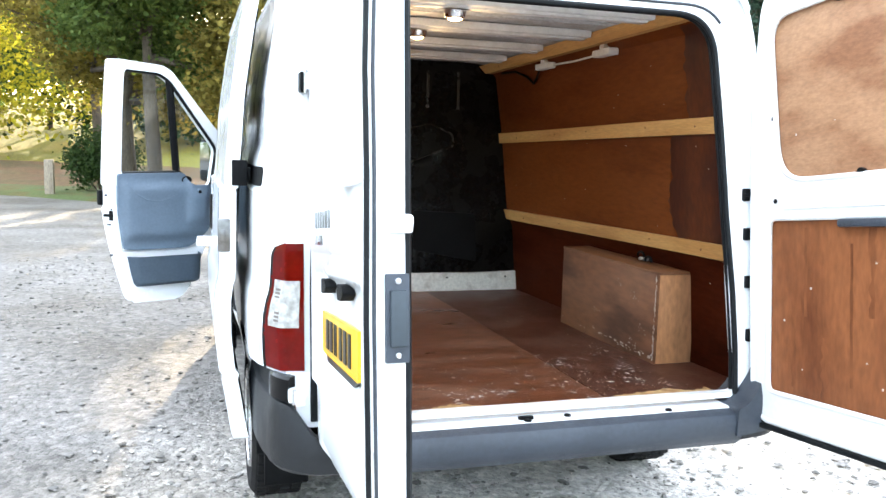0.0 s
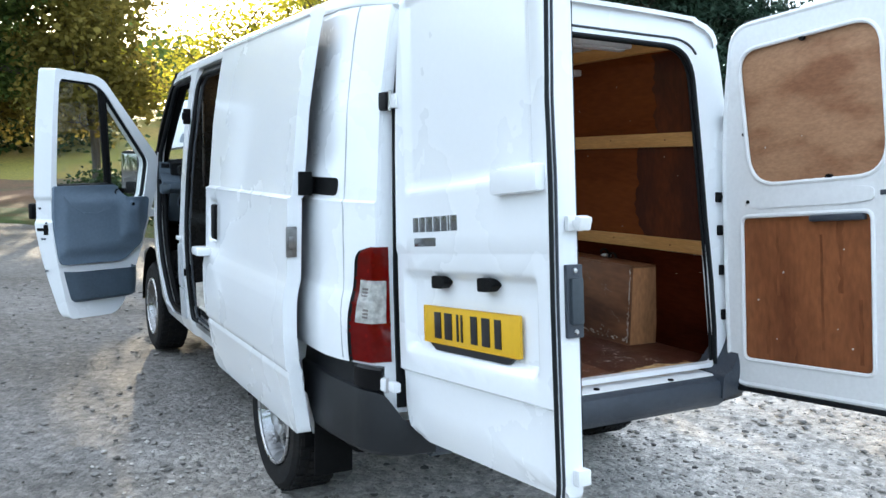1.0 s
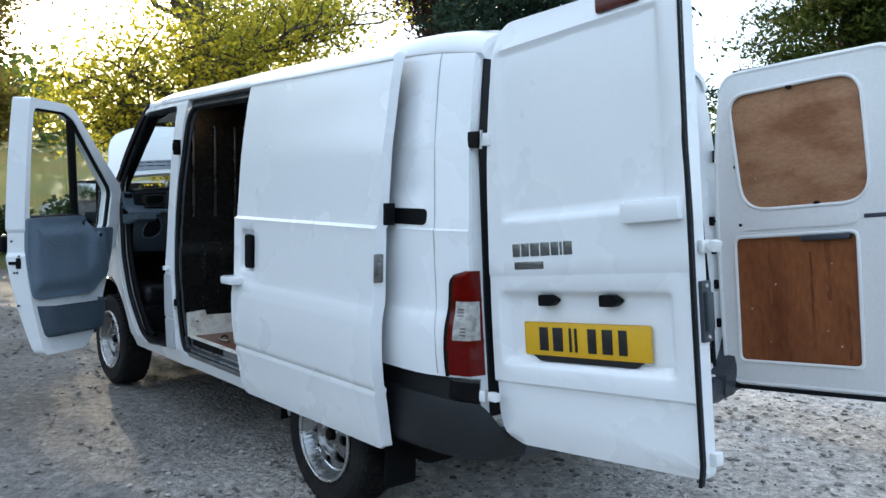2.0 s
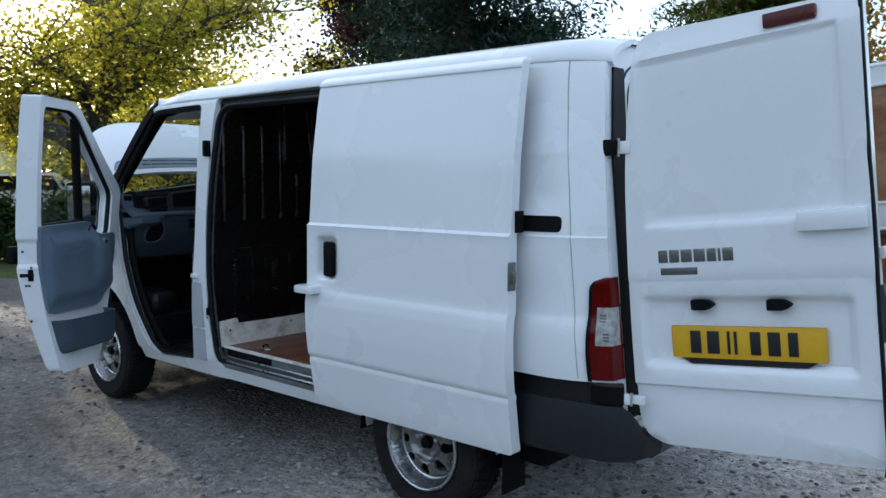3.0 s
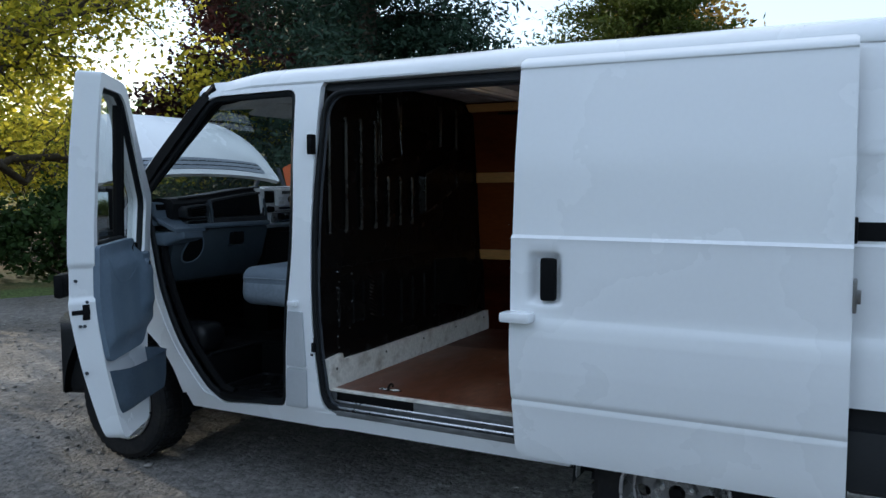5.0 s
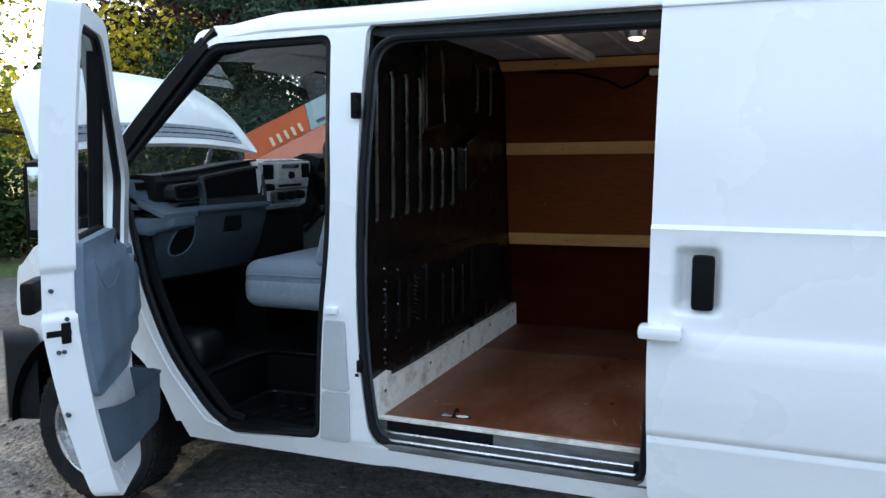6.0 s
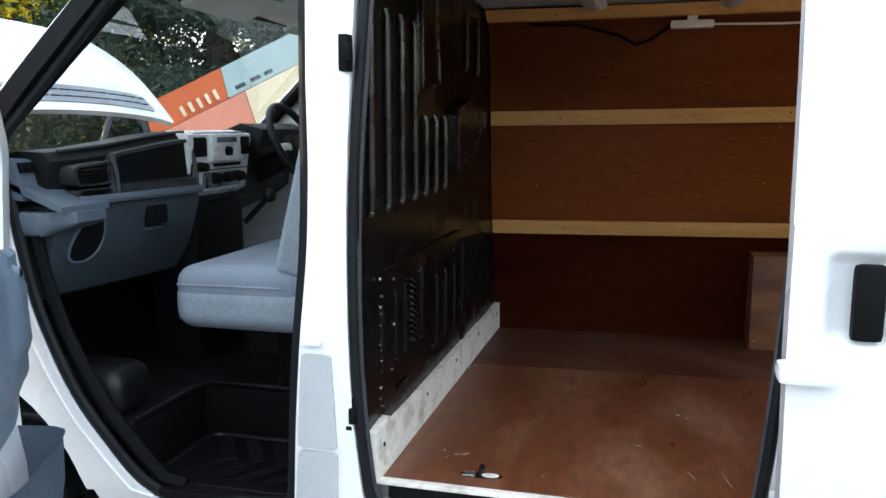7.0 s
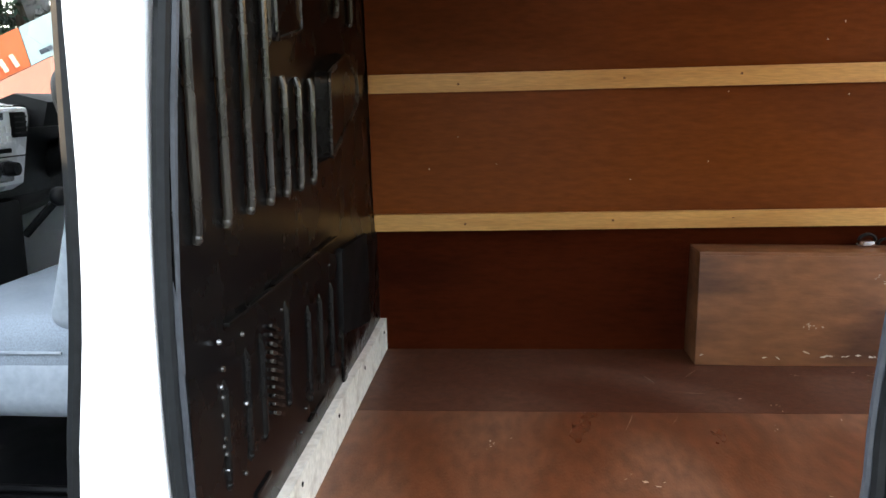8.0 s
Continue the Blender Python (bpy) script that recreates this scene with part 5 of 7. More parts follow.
bulkhead = part("bulkhead", sheet(b_out, (), lambda x, z: (x, bulk_y(x, z), z), back=lambda x, z: (x, BY + 0.045, z), cuts_u=steps(-0.9, 0.9, 40), cuts_v=steps(0.53, 1.95, 36)), BULK, van, "glossy black ribbed steel bulkhead")
for x, z0, z1 in ((-0.847, 1.25, 1.80), (-0.71, 1.255, 1.80), (-0.58, 1.26, 1.80), (-0.449, 1.26, 1.80), (-0.325, 1.262, 1.52), (-0.205, 1.262, 1.52), (-0.08, 1.265, 1.52),
                  (-0.42, 1.58, 1.92), (-0.20, 1.62, 1.92), (0.25, 1.695, 1.92), (0.45, 1.685, 1.92),
                  (-0.78, 0.80, 1.0), (-0.66, 0.80, 1.02), (-0.57, 0.80, 1.02), (-0.39, 0.80, 1.04), (-0.20, 0.74, 0.98), (-0.08, 0.74, 0.98), (0.05, 0.74, 0.98)):
    b2 = tube([(x, BY - 0.004, z0), (x, BY - 0.010, z0 + 0.02), (x, BY - 0.010, z1 - 0.02), (x, BY - 0.004, z1)], 0.0085, 10)
    end = bmesh.ops.create_uvsphere(b2, u_segments=10, v_segments=6, radius=0.0105)
    bmesh.ops.translate(b2, verts=end["verts"], vec=(x, BY - 0.007, z0 + 0.008))
    part("rib", b2, RIBMAT if z0 > 1.1 else BULK, bulkhead)


def raised(outline, depth, grow, name, label, mat):
    """A pressed panel standing proud of the bulkhead, with sloping sides."""
    cx, cz = sum(p[0] for p in outline) / len(outline), sum(p[1] for p in outline) / len(outline)
    pts = rounded(outline, 0.025)
    return part(name, sheet(pts, (), lambda x, z: (x, BY - depth, z), back=lambda x, z: (cx + (x - cx) * grow, BY + 0.004, cz + (z - cz) * grow)), mat, bulkhead, label)


pocket = [(0.035, 1.535), (0.26, 1.595), (0.41, 1.535), (0.42, 1.46), (0.035, 1.315)]
raised(pocket, 0.030, 1.10, "pressed_pocket", "black pressed pocket, highlights painted on its rims", BULK)
# rim tubes put the pockets' edge highlights into a lighter black
part("pocket_rim", tube([(x, BY - 0.030, z) for x, z in rounded(pocket, 0.025)], 0.006, 6, True), RIBMAT, bulkhead)
upper = [(-0.425, 1.945), (-0.415, 1.590), (-0.215, 1.622), (-0.255, 1.945)]
raised(upper, 0.026, 1.08, "pressed_pocket", "tall black pressed pocket", BULK)
part("pocket_rim", tube([(x, BY - 0.026, z) for x, z in [(-0.425, 1.93), (-0.417, 1.605), (-0.405, 1.592), (-0.225, 1.622), (-0.217, 1.636), (-0.255, 1.93)]], 0.0055, 6), RIBMAT, bulkhead)
raised([(0.17, 1.05), (0.58, 1.03), (0.60, 0.72), (0.17, 0.80)], 0.020, 1.03, "cover_plate", "dull black cover plate", BLACK)
for k in range(11):
    z = 0.825 + 0.0185 * k
    part("slot", box(-0.036, 0.036, -0.004, 0.003, -0.0035, 0.0035, 0.001, Matrix.Translation((-0.49, BY - 0.0155, z)) @ Matrix.Rotation(radians(24), 4, "Y")), RIBMAT, bulkhead)
for x, z in ((-0.78, 1.02), (-0.79, 0.90), (-0.77, 0.82), (-0.25, 0.74), (-0.30, 0.70), (0.05, 1.03), (-0.42, 1.03), (0.3, 1.04), (0.15, 0.80)):
    b2 = lathe([(0.0, BY - 0.0145), (0.004, BY - 0.0135), (0.006, BY)], 8, "y")
    bmesh.ops.translate(b2, verts=b2.verts, vec=(x, 0, z))
    part("bolt", b2, RIBMAT, bulkhead)
# small raised dots, some chromed, added for the glints along the left edge
rs2 = random.Random(31)
for k in range(16):
    x, z = -0.80 + 0.03 * rs2.random() + (0.10 if k % 5 == 4 else 0), 0.68 + 0.026 * k + 0.008 * rs2.random()
    b2 = lathe([(0.0, BY - 0.0145), (0.004, BY - 0.014), (0.006, BY - 0.008)], 8, "y")
    bmesh.ops.translate(b2, verts=b2.verts, vec=(x, 0, z))
    part("bolt", b2, CHROME if k % 3 == 0 else RIBMAT, bulkhead)
for x, z, w2, h2 in ((-0.60, 0.72, 0.10, 0.012), (-0.15, 0.70, 0.16, 0.010), (0.20, 0.72, 0.05, 0.20), (0.50, 0.90, 0.20, 0.010), (0.50, 0.71, 0.20, 0.010), (-0.30, 1.09, 0.9, 0.008)):
    part("pressed_edge", box(x - w2 / 2, x + w2 / 2, BY - 0.0155, BY - 0.004, z - h2 / 2, z + h2 / 2, 0.003), BULK, bulkhead)
kick_out = [(-0.90, 0.533), (0.880, 0.533), (0.875, 0.656), (0.60, 0.648), (0.20, 0.652), (-0.55, 0.648), (-0.78, 0.652), (-0.79, 0.684), (-0.90, 0.674)]
part("kick_board", sheet(kick_out, (), lambda x, z: (x, BY - 0.034, z), back=lambda x, z: (x, BY - 0.006, z)), KICK, van, "scuffed white painted board at the bulkhead's foot")
for x in (-0.84, -0.4, 0.0, 0.4, 0.8):
    b2 = lathe([(0.0, BY - 0.037), (0.006, BY - 0.036), (0.008, BY - 0.03)], 8, "y")
    bmesh.ops.translate(b2, verts=b2.verts, vec=(x, 0, 0.62))
    part("screw", b2, BLACK, van)
# tie-down ring in its cut-out
b2 = sheet([(-0.79 + 0.017 * math.cos(t) * 1.0, 2.19 + 0.060 * math.sin(t)) for t in [2 * math.pi * i / 20 for i in range(20)]], (), lambda x, y: (x, y, floor_z(y) + 0.002), thick=0.003)
ring = part("tie_down_plate", b2, BLACK, van, "black oval tie-down cut-out in the floor")
b2 = sheet([(-0.795 + 0.012 * math.cos(t), 2.165 + 0.024 * math.sin(t)) for t in [2 * math.pi * i / 20 for i in range(20)]], (), lambda x, y: (x, y, floor_z(y) + 0.006), thick=0.002)
part("tie_down_cup", b2, KICK, ring, "white metal cup of the tie-down")
part("tie_down_tab", box(-0.808, -0.782, 2.205, 2.242, floor_z(2.19) + 0.003, floor_z(2.19) + 0.007, 0.002), METAL, ring)
part("tie_down_ring", tube([(-0.79 + 0.02 * math.cos(t), 2.19, floor_z(2.19) + 0.012 + 0.016 * math.sin(t)) for t in [math.pi * i / 8 for i in range(9)]], 0.005, 6), BLACK, ring)
rs = random.Random(21)
flecks = bmesh.new()
spots = [(rs.uniform(-0.74, 0.60), abs(rs.gauss(0.05, 0.30)) + 0.06, rs.uniform(0.02, 0.09), rs.uniform(0.015, 0.05), rs.uniform(0, 3.14), rs.randint(10, 34)) for k in range(46)]
spots += [(rs.uniform(-0.80, 0.60), rs.uniform(0.6, 2.35), rs.uniform(0.02, 0.06), rs.uniform(0.01, 0.03), rs.uniform(0, 3.14), rs.randint(3, 8)) for k in range(16)]
for cx, cy, sx, sy, ang, num in spots:
    for k in range(num):
        p = Vector((rs.gauss(0, sx), rs.gauss(0, sy), 0))
        p.rotate(Euler((0, 0, ang)))
        x, y = cx + p.x, cy + p.y
        if not (0.03 < y < 2.42 and -0.84 < x < 0.66):
            continue
        r = rs.uniform(0.0012, 0.0045) * (2.8 if rs.random() < 0.14 else 1)
        flake(flecks, rs, lambda u, v: (u, v, floor_z(v) + 0.0012), x, y, r, rs.uniform(0.25, 0.9), ang + rs.gauss(0, 0.5))
for k in range(70):
    x, y = rs.uniform(-0.8, 0.6), abs(rs.gauss(0, 0.8)) + 0.05
    if y > 2.4:
        continue
    a, ln, wd = rs.uniform(-0.6, 0.6) + (1.57 if k % 2 else 0), rs.uniform(0.02, 0.14), rs.uniform(0.0006, 0.0018)
    dx, dy = math.cos(a) * ln, math.sin(a) * ln
    if y + dy < 0.03 or y + dy > 2.45:
        continue
    nx, ny = -math.sin(a) * wd, math.cos(a) * wd
    flecks.faces.new([flecks.verts.new((*q, floor_z(q[1]) + 0.0013)) for q in ((x, y), (x + dx * 0.5 + nx, y + dy * 0.5 + ny), (x + dx, y + dy), (x + dx * 0.5 - nx, y + dy * 0.5 - ny))])
part("paint_flecks", flecks, SCUFF, van, "pale chips and scuffs on the floor", smooth=0)["kind"] = "stuff"
WORN = material("bare worn wood edge", (0.50, 0.33, 0.15), 0.6, spots=(0.34, 0.18, 0.08), amount=0.9, scale=18, grain=0.3)
edge = bmesh.new()
prev = None
for i in range(150):
    x = -0.70 + 1.40 * i / 149
    d = 0.010 + 0.06 * max(0, noise.noise((x * 5, 3, 1))) + 0.014 * noise.noise((x * 41, 1, 5)) + 0.012 * noise.noise((x * 90, 2, 5)) + 0.05 * smooth01((x - 0.20) / 0.2) * (0.6 + 0.8 * noise.noise((x * 12, 7, 2)))
    cur = (edge.verts.new((x, 0.021, floor_z(0.021) + 0.001)), edge.verts.new((x, 0.021 + max(0.006, d), floor_z(0.021 + d) + 0.001)))
    if prev:
        edge.faces.new((prev[0], cur[0], cur[1], prev[1]))
    prev = cur
part("worn_edge", edge, WORN, van, "bare splintered edge of the plywood floor", smooth=0)

# plywood box over the wheel arch
arch_box = thing("plywood_box", "scuffed brown plywood box over the wheel arch on the van floor", "box")
part("side_board", box(0.692, 0.704, 0.437, 1.350, 0.553, 0.940, 0.002), BOXPLY, arch_box, "scuffed dark brown plywood side")
part("lid", box(0.690, 0.842, 0.434, 1.352, 0.940, 0.952, 0.002), BOXPLY, arch_box)
part("end_board", box(0.704, 0.870, 0.437, 0.449, 0.564, 0.940, 0.002), BOXEND, arch_box, "bare orange plywood end")
part("end_board", box(0.704, 0.870, 1.338, 1.350, 0.552, 0.940, 0.002), BOXPLY, arch_box)
chips = bmesh.new()


def on_side(y, z):
    return (0.6908, min(1.345, max(0.438, y)), min(0.936, max(0.570, z)))


for k in range(90):                             # splintered corner and scuffed foot
    flake(chips, rs, on_side, 0.440 + abs(rs.gauss(0, 0.006)), rs.uniform(0.58, 0.93), rs.uniform(0.003, 0.009), 0.45, 1.57 + rs.gauss(0, 0.3))
for k in range(46):
    flake(chips, rs, on_side, 0.45 + abs(rs.gauss(0, 0.30)), 0.578 + abs(rs.gauss(0, 0.012)), rs.uniform(0.003, 0.012), 0.4, rs.gauss(0, 0.3))
for cy, cz in ((0.60, 0.82), (0.54, 0.70), (0.98, 0.70), (0.62, 0.62), (0.75, 0.86)):
    for k in range(9):
        flake(chips, rs, on_side, cy + rs.gauss(0, 0.022), cz + rs.gauss(0, 0.012), rs.uniform(0.0015, 0.005), 0.5, rs.gauss(0, 0.6))
part("chips", chips, SCUFF, arch_box, "pale splintered chips along the edges", smooth=0)["kind"] = "stuff"
socket = thing("tie_down_bracket", "small black and zinc tie-down bracket above the box", "bracket")
b2 = box(0.795, 0.83, 0.74, 0.79, 0.957, 0.972, 0.004)
part("base", b2, METAL, socket)
part("loop", tube([(0.80, 0.765 + 0.028 * math.cos(t), 0.975 + 0.022 * math.sin(t)) for t in [math.pi * i / 8 for i in range(9)]], 0.006, 6), BLACK, socket)
part("loop", tube([(0.80, 0.70 + 0.028 * math.cos(t), 0.960 + 0.022 * math.sin(t)) for t in [math.pi * i / 8 for i in range(9)]], 0.006, 6), BLACK, socket)

# ---- cab ----
def prism_x(profile, x0, x1, n=1, bow=0.0, soft=0.008):
    """A profile of (y, z) drawn out across the cab, bowed ahead at its ends."""
    xs = [x0 + (x1 - x0) * i / n for i in range(n + 1)]
    bm = bmesh.new()
    rings = [[bm.verts.new((x, y + bow * (x / 0.85) ** 2, z)) for y, z in profile] for x in xs]
    m = len(profile)
    for a, b in zip(rings, rings[1:]):
        for j in range(m):
            bm.faces.new((a[j], b[j], b[(j + 1) % m], a[(j + 1) % m]))
    bm.faces.new(rings[0])
    bm.faces.new(list(reversed(rings[-1])))
    bmesh.ops.bevel(bm, geom=[e for e in bm.edges if len(e.link_faces) == 2 and e.calc_face_angle() > (0.5 if soft < 0.01 else 0.2)], offset=soft, segments=2 if soft < 0.01 else 4, affect="EDGES")
    return bm


dash = part("dashboard", prism_x([(3.92, 1.20), (3.66, 1.43), (3.50, 1.466), (3.41, 1.462), (3.39, 1.435), (3.43, 1.20), (3.50, 1.15), (3.86, 1.0)], -0.84, 0.84, 12, 0.09), DASH, van, "charcoal plastic dashboard")
part("lower_fascia", prism_x([(3.36, 1.245), (3.355, 1.220), (3.40, 1.07), (3.46, 0.97), (3.60, 0.93), (3.80, 0.95), (3.80, 1.20), (3.45, 1.25)], -0.86, -0.235, 6, 0.09), TRIM_D, dash, "blue grey lower fascia with glovebox")
tray_out = rounded([(-0.915, 1.240), (-0.70, 1.236), (-0.70, 1.205), (-0.745, 1.185), (-0.915, 1.165)], [0.02, 0.01, 0.03, 0.03, 0.02])


def tray_bow(x, z):
    """How far the tray's face stands out towards the cab."""
    edge = smooth01((x + 0.920) / 0.05) * smooth01((-0.695 - x) / 0.05) * smooth01((z - 1.16) / 0.05)
    return 3.47 - 0.06 * edge - 0.04 * smooth01((1.30 - z) / 0.06) * edge


tray = part("end_tray", sheet(tray_out, (), lambda x, z: (x, tray_bow(x, z), z), back=lambda x, z: (x, 3.70, z), cuts_u=steps(-0.915, -0.70, 20), cuts_v=steps(1.165, 1.240, 7)), TRIM_M, dash, "blue grey dash end tray with cup holder")
part("tray_shelf", sheet(rounded([(-0.915, 0.0), (-0.705, 0.0), (-0.705, 1.0), (-0.915, 1.0)], 0.01), (), lambda x, t: (x, 3.385 + 0.19 * t, 1.236 + 0.075 * t), thick=-0.02, cuts_u=steps(-0.915, -0.705, 6), cuts_v=steps(0, 1, 6)), TRIM_M, tray, "sloping blue grey shelf")
part("tray_back", sheet(rounded([(-0.915, 1.270), (-0.735, 1.270), (-0.800, 1.305), (-0.832, 1.388), (-0.915, 1.394)], [0.005, 0.01, 0.05, 0.03, 0.01]), (), lambda x, z: (x, 3.515 - 0.45 * (x + 0.85) ** 2 + 0.25 * (z - 1.27), z), back=lambda x, z: (x, 3.70, z), cuts_u=steps(-0.915, -0.735, 10), cuts_v=steps(1.27, 1.394, 8)), TRIM_M, tray, "blue grey upright behind the tray")
for k in range(4):
    part("vent_slat", box(-0.900 + 0.014 * k, -0.890 + 0.014 * k, 3.525, 3.57, 1.350, 1.380, 0.002), BLACK, tray)
b2 = lathe([(0.0, 0.001), (0.030, 0.001), (0.032, 0.004), (0.040, 0.005), (0.042, 0.0)], 24, "z")
bmesh.ops.transform(b2, matrix=Matrix.Translation((-0.770, 3.440, 1.259)) @ Matrix.Rotation(math.atan(0.075 / 0.19), 4, "X"), verts=b2.verts)
part("cup_holder", b2, TRIM_D, tray, "round cup holder")
def fascia_y(x, z):
    return 3.355 + (1.22 - z) * 0.30 + 0.09 * (x / 0.85) ** 2


def egg(k, t):
    return (-0.742 + 0.056 * k * math.cos(t) + 0.016 * math.sin(t), 1.135 + 0.070 * k * math.sin(t) - 0.008 * math.cos(2 * t))


loop24 = [2 * math.pi * i / 24 for i in range(24)]
part("speaker_hole", sheet([egg(1.0, t) for t in loop24], (), lambda x, z: (x, fascia_y(x, z) - 0.006, z), back=lambda x, z: (x, fascia_y(x, z) + 0.05, z)), BLACK, dash, "black open speaker hole")
part("hole_rim", tube([(egg(1.05, t)[0], fascia_y(*egg(1.05, t)) - 0.004, egg(1.05, t)[1]) for t in loop24], 0.0055, 6, True), TRIM_M, dash)
part("glovebox_catch", box(-0.515, -0.425, 3.366, 3.40, 1.158, 1.222, 0.008), BLACK, dash, "black glovebox catch")
part("catch_lip", box(-0.515, -0.425, 3.374, 3.41, 1.140, 1.150, 0.004), TRIM_D, dash)
DASHGREY = material("dark grey bin surround", (0.015, 0.017, 0.020), 0.45, grain=0.1, bump=0.2, bump_scale=900)


def bin_frame(x0, x1, z0, z1, rim, y, name, label):
    """A shallow black bin with a rounded moulded surround."""
    hole = rounded([(x0, z0), (x1, z0), (x1 + 0.01, z1), (x0 - 0.01, z1)], 0.02)
    out = rounded([(x0 - rim, z0 - rim * 1.8), (x1 + rim, z0 - rim * 1.8), (x1 + rim + 0.01, z1 + rim), (x0 - rim - 0.015, z1 + rim)], 0.03)

    def face(x, z):
        return (x, y + (1.22 - z) * 0.02 + 0.09 * (x / 0.85) ** 2, z)
    fr = part(name, sheet(out, (hole,), face, back=lambda x, z: (x, 3.56, z), cuts_u=steps(x0, x1, 6)), DASHGREY, dash, label)
    part("bin_back", sheet([(a * 1.0, b) for a, b in hole], (), lambda x, z: (x, face(x, z)[1] + 0.012, z), cuts_u=steps(x0, x1, 6)), BLACK, fr)
    return fr


bin_frame(-0.615, -0.262, 1.305, 1.428, 0.012, 3.368, "open_bin", "black open storage bin")
part("bin_lip", prism_x([(3.345, 1.268), (3.350, 1.300), (3.375, 1.306), (3.385, 1.265)], -0.625, -0.25, 6, 0.09), DASHGREY, dash, "dark grey lip of the storage bin")
for x, zb in ((-0.655, 1.25), (-0.635, 1.27), (-0.245, 1.27)):
    y = 3.352 + 0.09 * (x / 0.85) ** 2
    part("bin_post", tube([(x, y, zb), (x, y + 0.004, zb + 0.07), (x - 0.008, y + 0.014, zb + 0.13)], 0.008, 8), TRIM_D, dash)
part("pad_seam", tube([(x, 3.405 + 0.09 * (x / 0.85) ** 2, 1.4635 - 0.055 * smooth01((-0.22 - x) / 0.62)) for x in (-0.80, -0.62, -0.44, -0.30, -0.24)], 0.006, 6), DASHGREY, dash, "seam of the dash top pad")
bin_frame(-0.775, -0.668, 1.242, 1.298, 0.008, 3.350, "small_bin", "small black dash bin")
vent = bin_frame(-0.785, -0.672, 1.335, 1.415, 0.008, 3.350, "air_vent", "black slatted air vent")
for k in range(5):
    part("vent_slat", box(-0.783, -0.674, 3.405, 3.425, 1.343 + 0.015 * k, 1.347 + 0.015 * k), DASH, vent)
part("fascia_ledge", tube([(x, fascia_y(x, 1.25) - 0.004, 1.262) for x in (-0.80, -0.70, -0.60, -0.50, -0.40, -0.30, -0.24)], 0.014, 8), TRIM_M, dash, "blue grey ledge above the glovebox")
con = part("centre_console", prism_x([(3.37, 1.415), (3.365, 1.39), (3.385, 1.205), (3.42, 1.185), (3.47, 1.19), (3.45, 1.43)], -0.232, 0.20, 4, 0.0), SILVER, dash, "silver centre console")
for x0, x1 in ((-0.215, -0.135), (0.125, 0.19)):
    v2 = part("console_vent", box(x0, x1, 3.358, 3.39, 1.335, 1.405, 0.005), BLACK, dash)
    for k in range(4):
        part("vent_slat", box(x0 + 0.004, x1 - 0.004, 3.354, 3.364, 1.345 + 0.015 * k, 1.349 + 0.015 * k), DASH, v2)
radio = part("radio", box(-0.11, 0.105, 3.352, 3.39, 1.315, 1.412, 0.005), SILVER, dash, "silver car radio")
part("display", box(-0.075, 0.07, 3.348, 3.36, 1.385, 1.405, 0.002), CHROME, radio)
b2 = lathe([(0.0, 3.335), (0.016, 3.336), (0.019, 3.352)], 20, "y")
bmesh.ops.translate(b2, verts=b2.verts, vec=(0.0, 0, 1.352))
part("volume_knob", b2, BLACK, radio)
for i in range(4):
    for k in range(2):
        part("button", box(-0.105 + 0.025 * i + (0.11 if i > 1 else 0), -0.085 + 0.025 * i + (0.11 if i > 1 else 0), 3.348, 3.356, 1.325 + 0.026 * k, 1.342 + 0.026 * k, 0.002), BEAM, radio)
for i in range(6):
    part("button", box(-0.100 + 0.034 * i, -0.074 + 0.034 * i, 3.350, 3.358, 1.296, 1.308, 0.002), BLACK, dash)
for z in (1.283, 1.419):
    part("console_seam", box(-0.205, 0.185, 3.360, 3.368, z, z + 0.003), BLACK, dash)
part("knob_panel", box(-0.14, 0.12, 3.362, 3.392, 1.215, 1.275, 0.012), CHROME, dash)
for x in (-0.085, 0.005, 0.095):
    b2 = lathe([(0.0, 3.335), (0.018, 3.337), (0.022, 3.365)], 20, "y")
    bmesh.ops.translate(b2, verts=b2.verts, vec=(x, 0, 1.252))
    part("heater_knob", b2, BLACK, dash)
b2 = lathe([(0.0, 3.335), (0.016, 3.337), (0.019, 3.37)], 18, "y")
bmesh.ops.translate(b2, verts=b2.verts, vec=(-0.175, 0, 1.298))
part("light_switch", b2, BLACK, dash)
part("binnacle", prism_x([(3.36, 1.40), (3.34, 1.47), (3.44, 1.495), (3.62, 1.43), (3.55, 1.38)], 0.24, 0.72, 3), DASH, dash, "charcoal instrument hood")
part("console_base", box(-0.20, 0.17, 3.40, 3.60, 0.50, 1.20, 0.03), BLACK, dash)
# the top falls away towards the door
for ob in [dash] + [o for o in dash.children if o.name.split(".")[0] in ("open_bin", "air_vent", "small_bin")]:
    for me in [ob.data] + [c.data for c in ob.children if c.name.split(".")[0] in ("bin_back",) or (c.name.split(".")[0] == "vent_slat" and ob != dash)]:
        for v in me.vertices:
            v.co.z -= 0.055 * smooth01((-0.22 - v.co.x) / 0.62) * smooth01((v.co.z - 1.26) / 0.16)
# the console stands a little high and off centre, narrowing downwards
for ob in dash.children:
    if ob.name.split(".")[0] in ("centre_console", "console_vent", "radio", "knob_panel", "heater_knob", "light_switch", "button", "console_seam"):
        ob.location = (-0.035, 0.0, 0.038)
for v in con.data.vertices:
    v.co.x *= 1.0 + 0.6 * (v.co.z - 1.30)
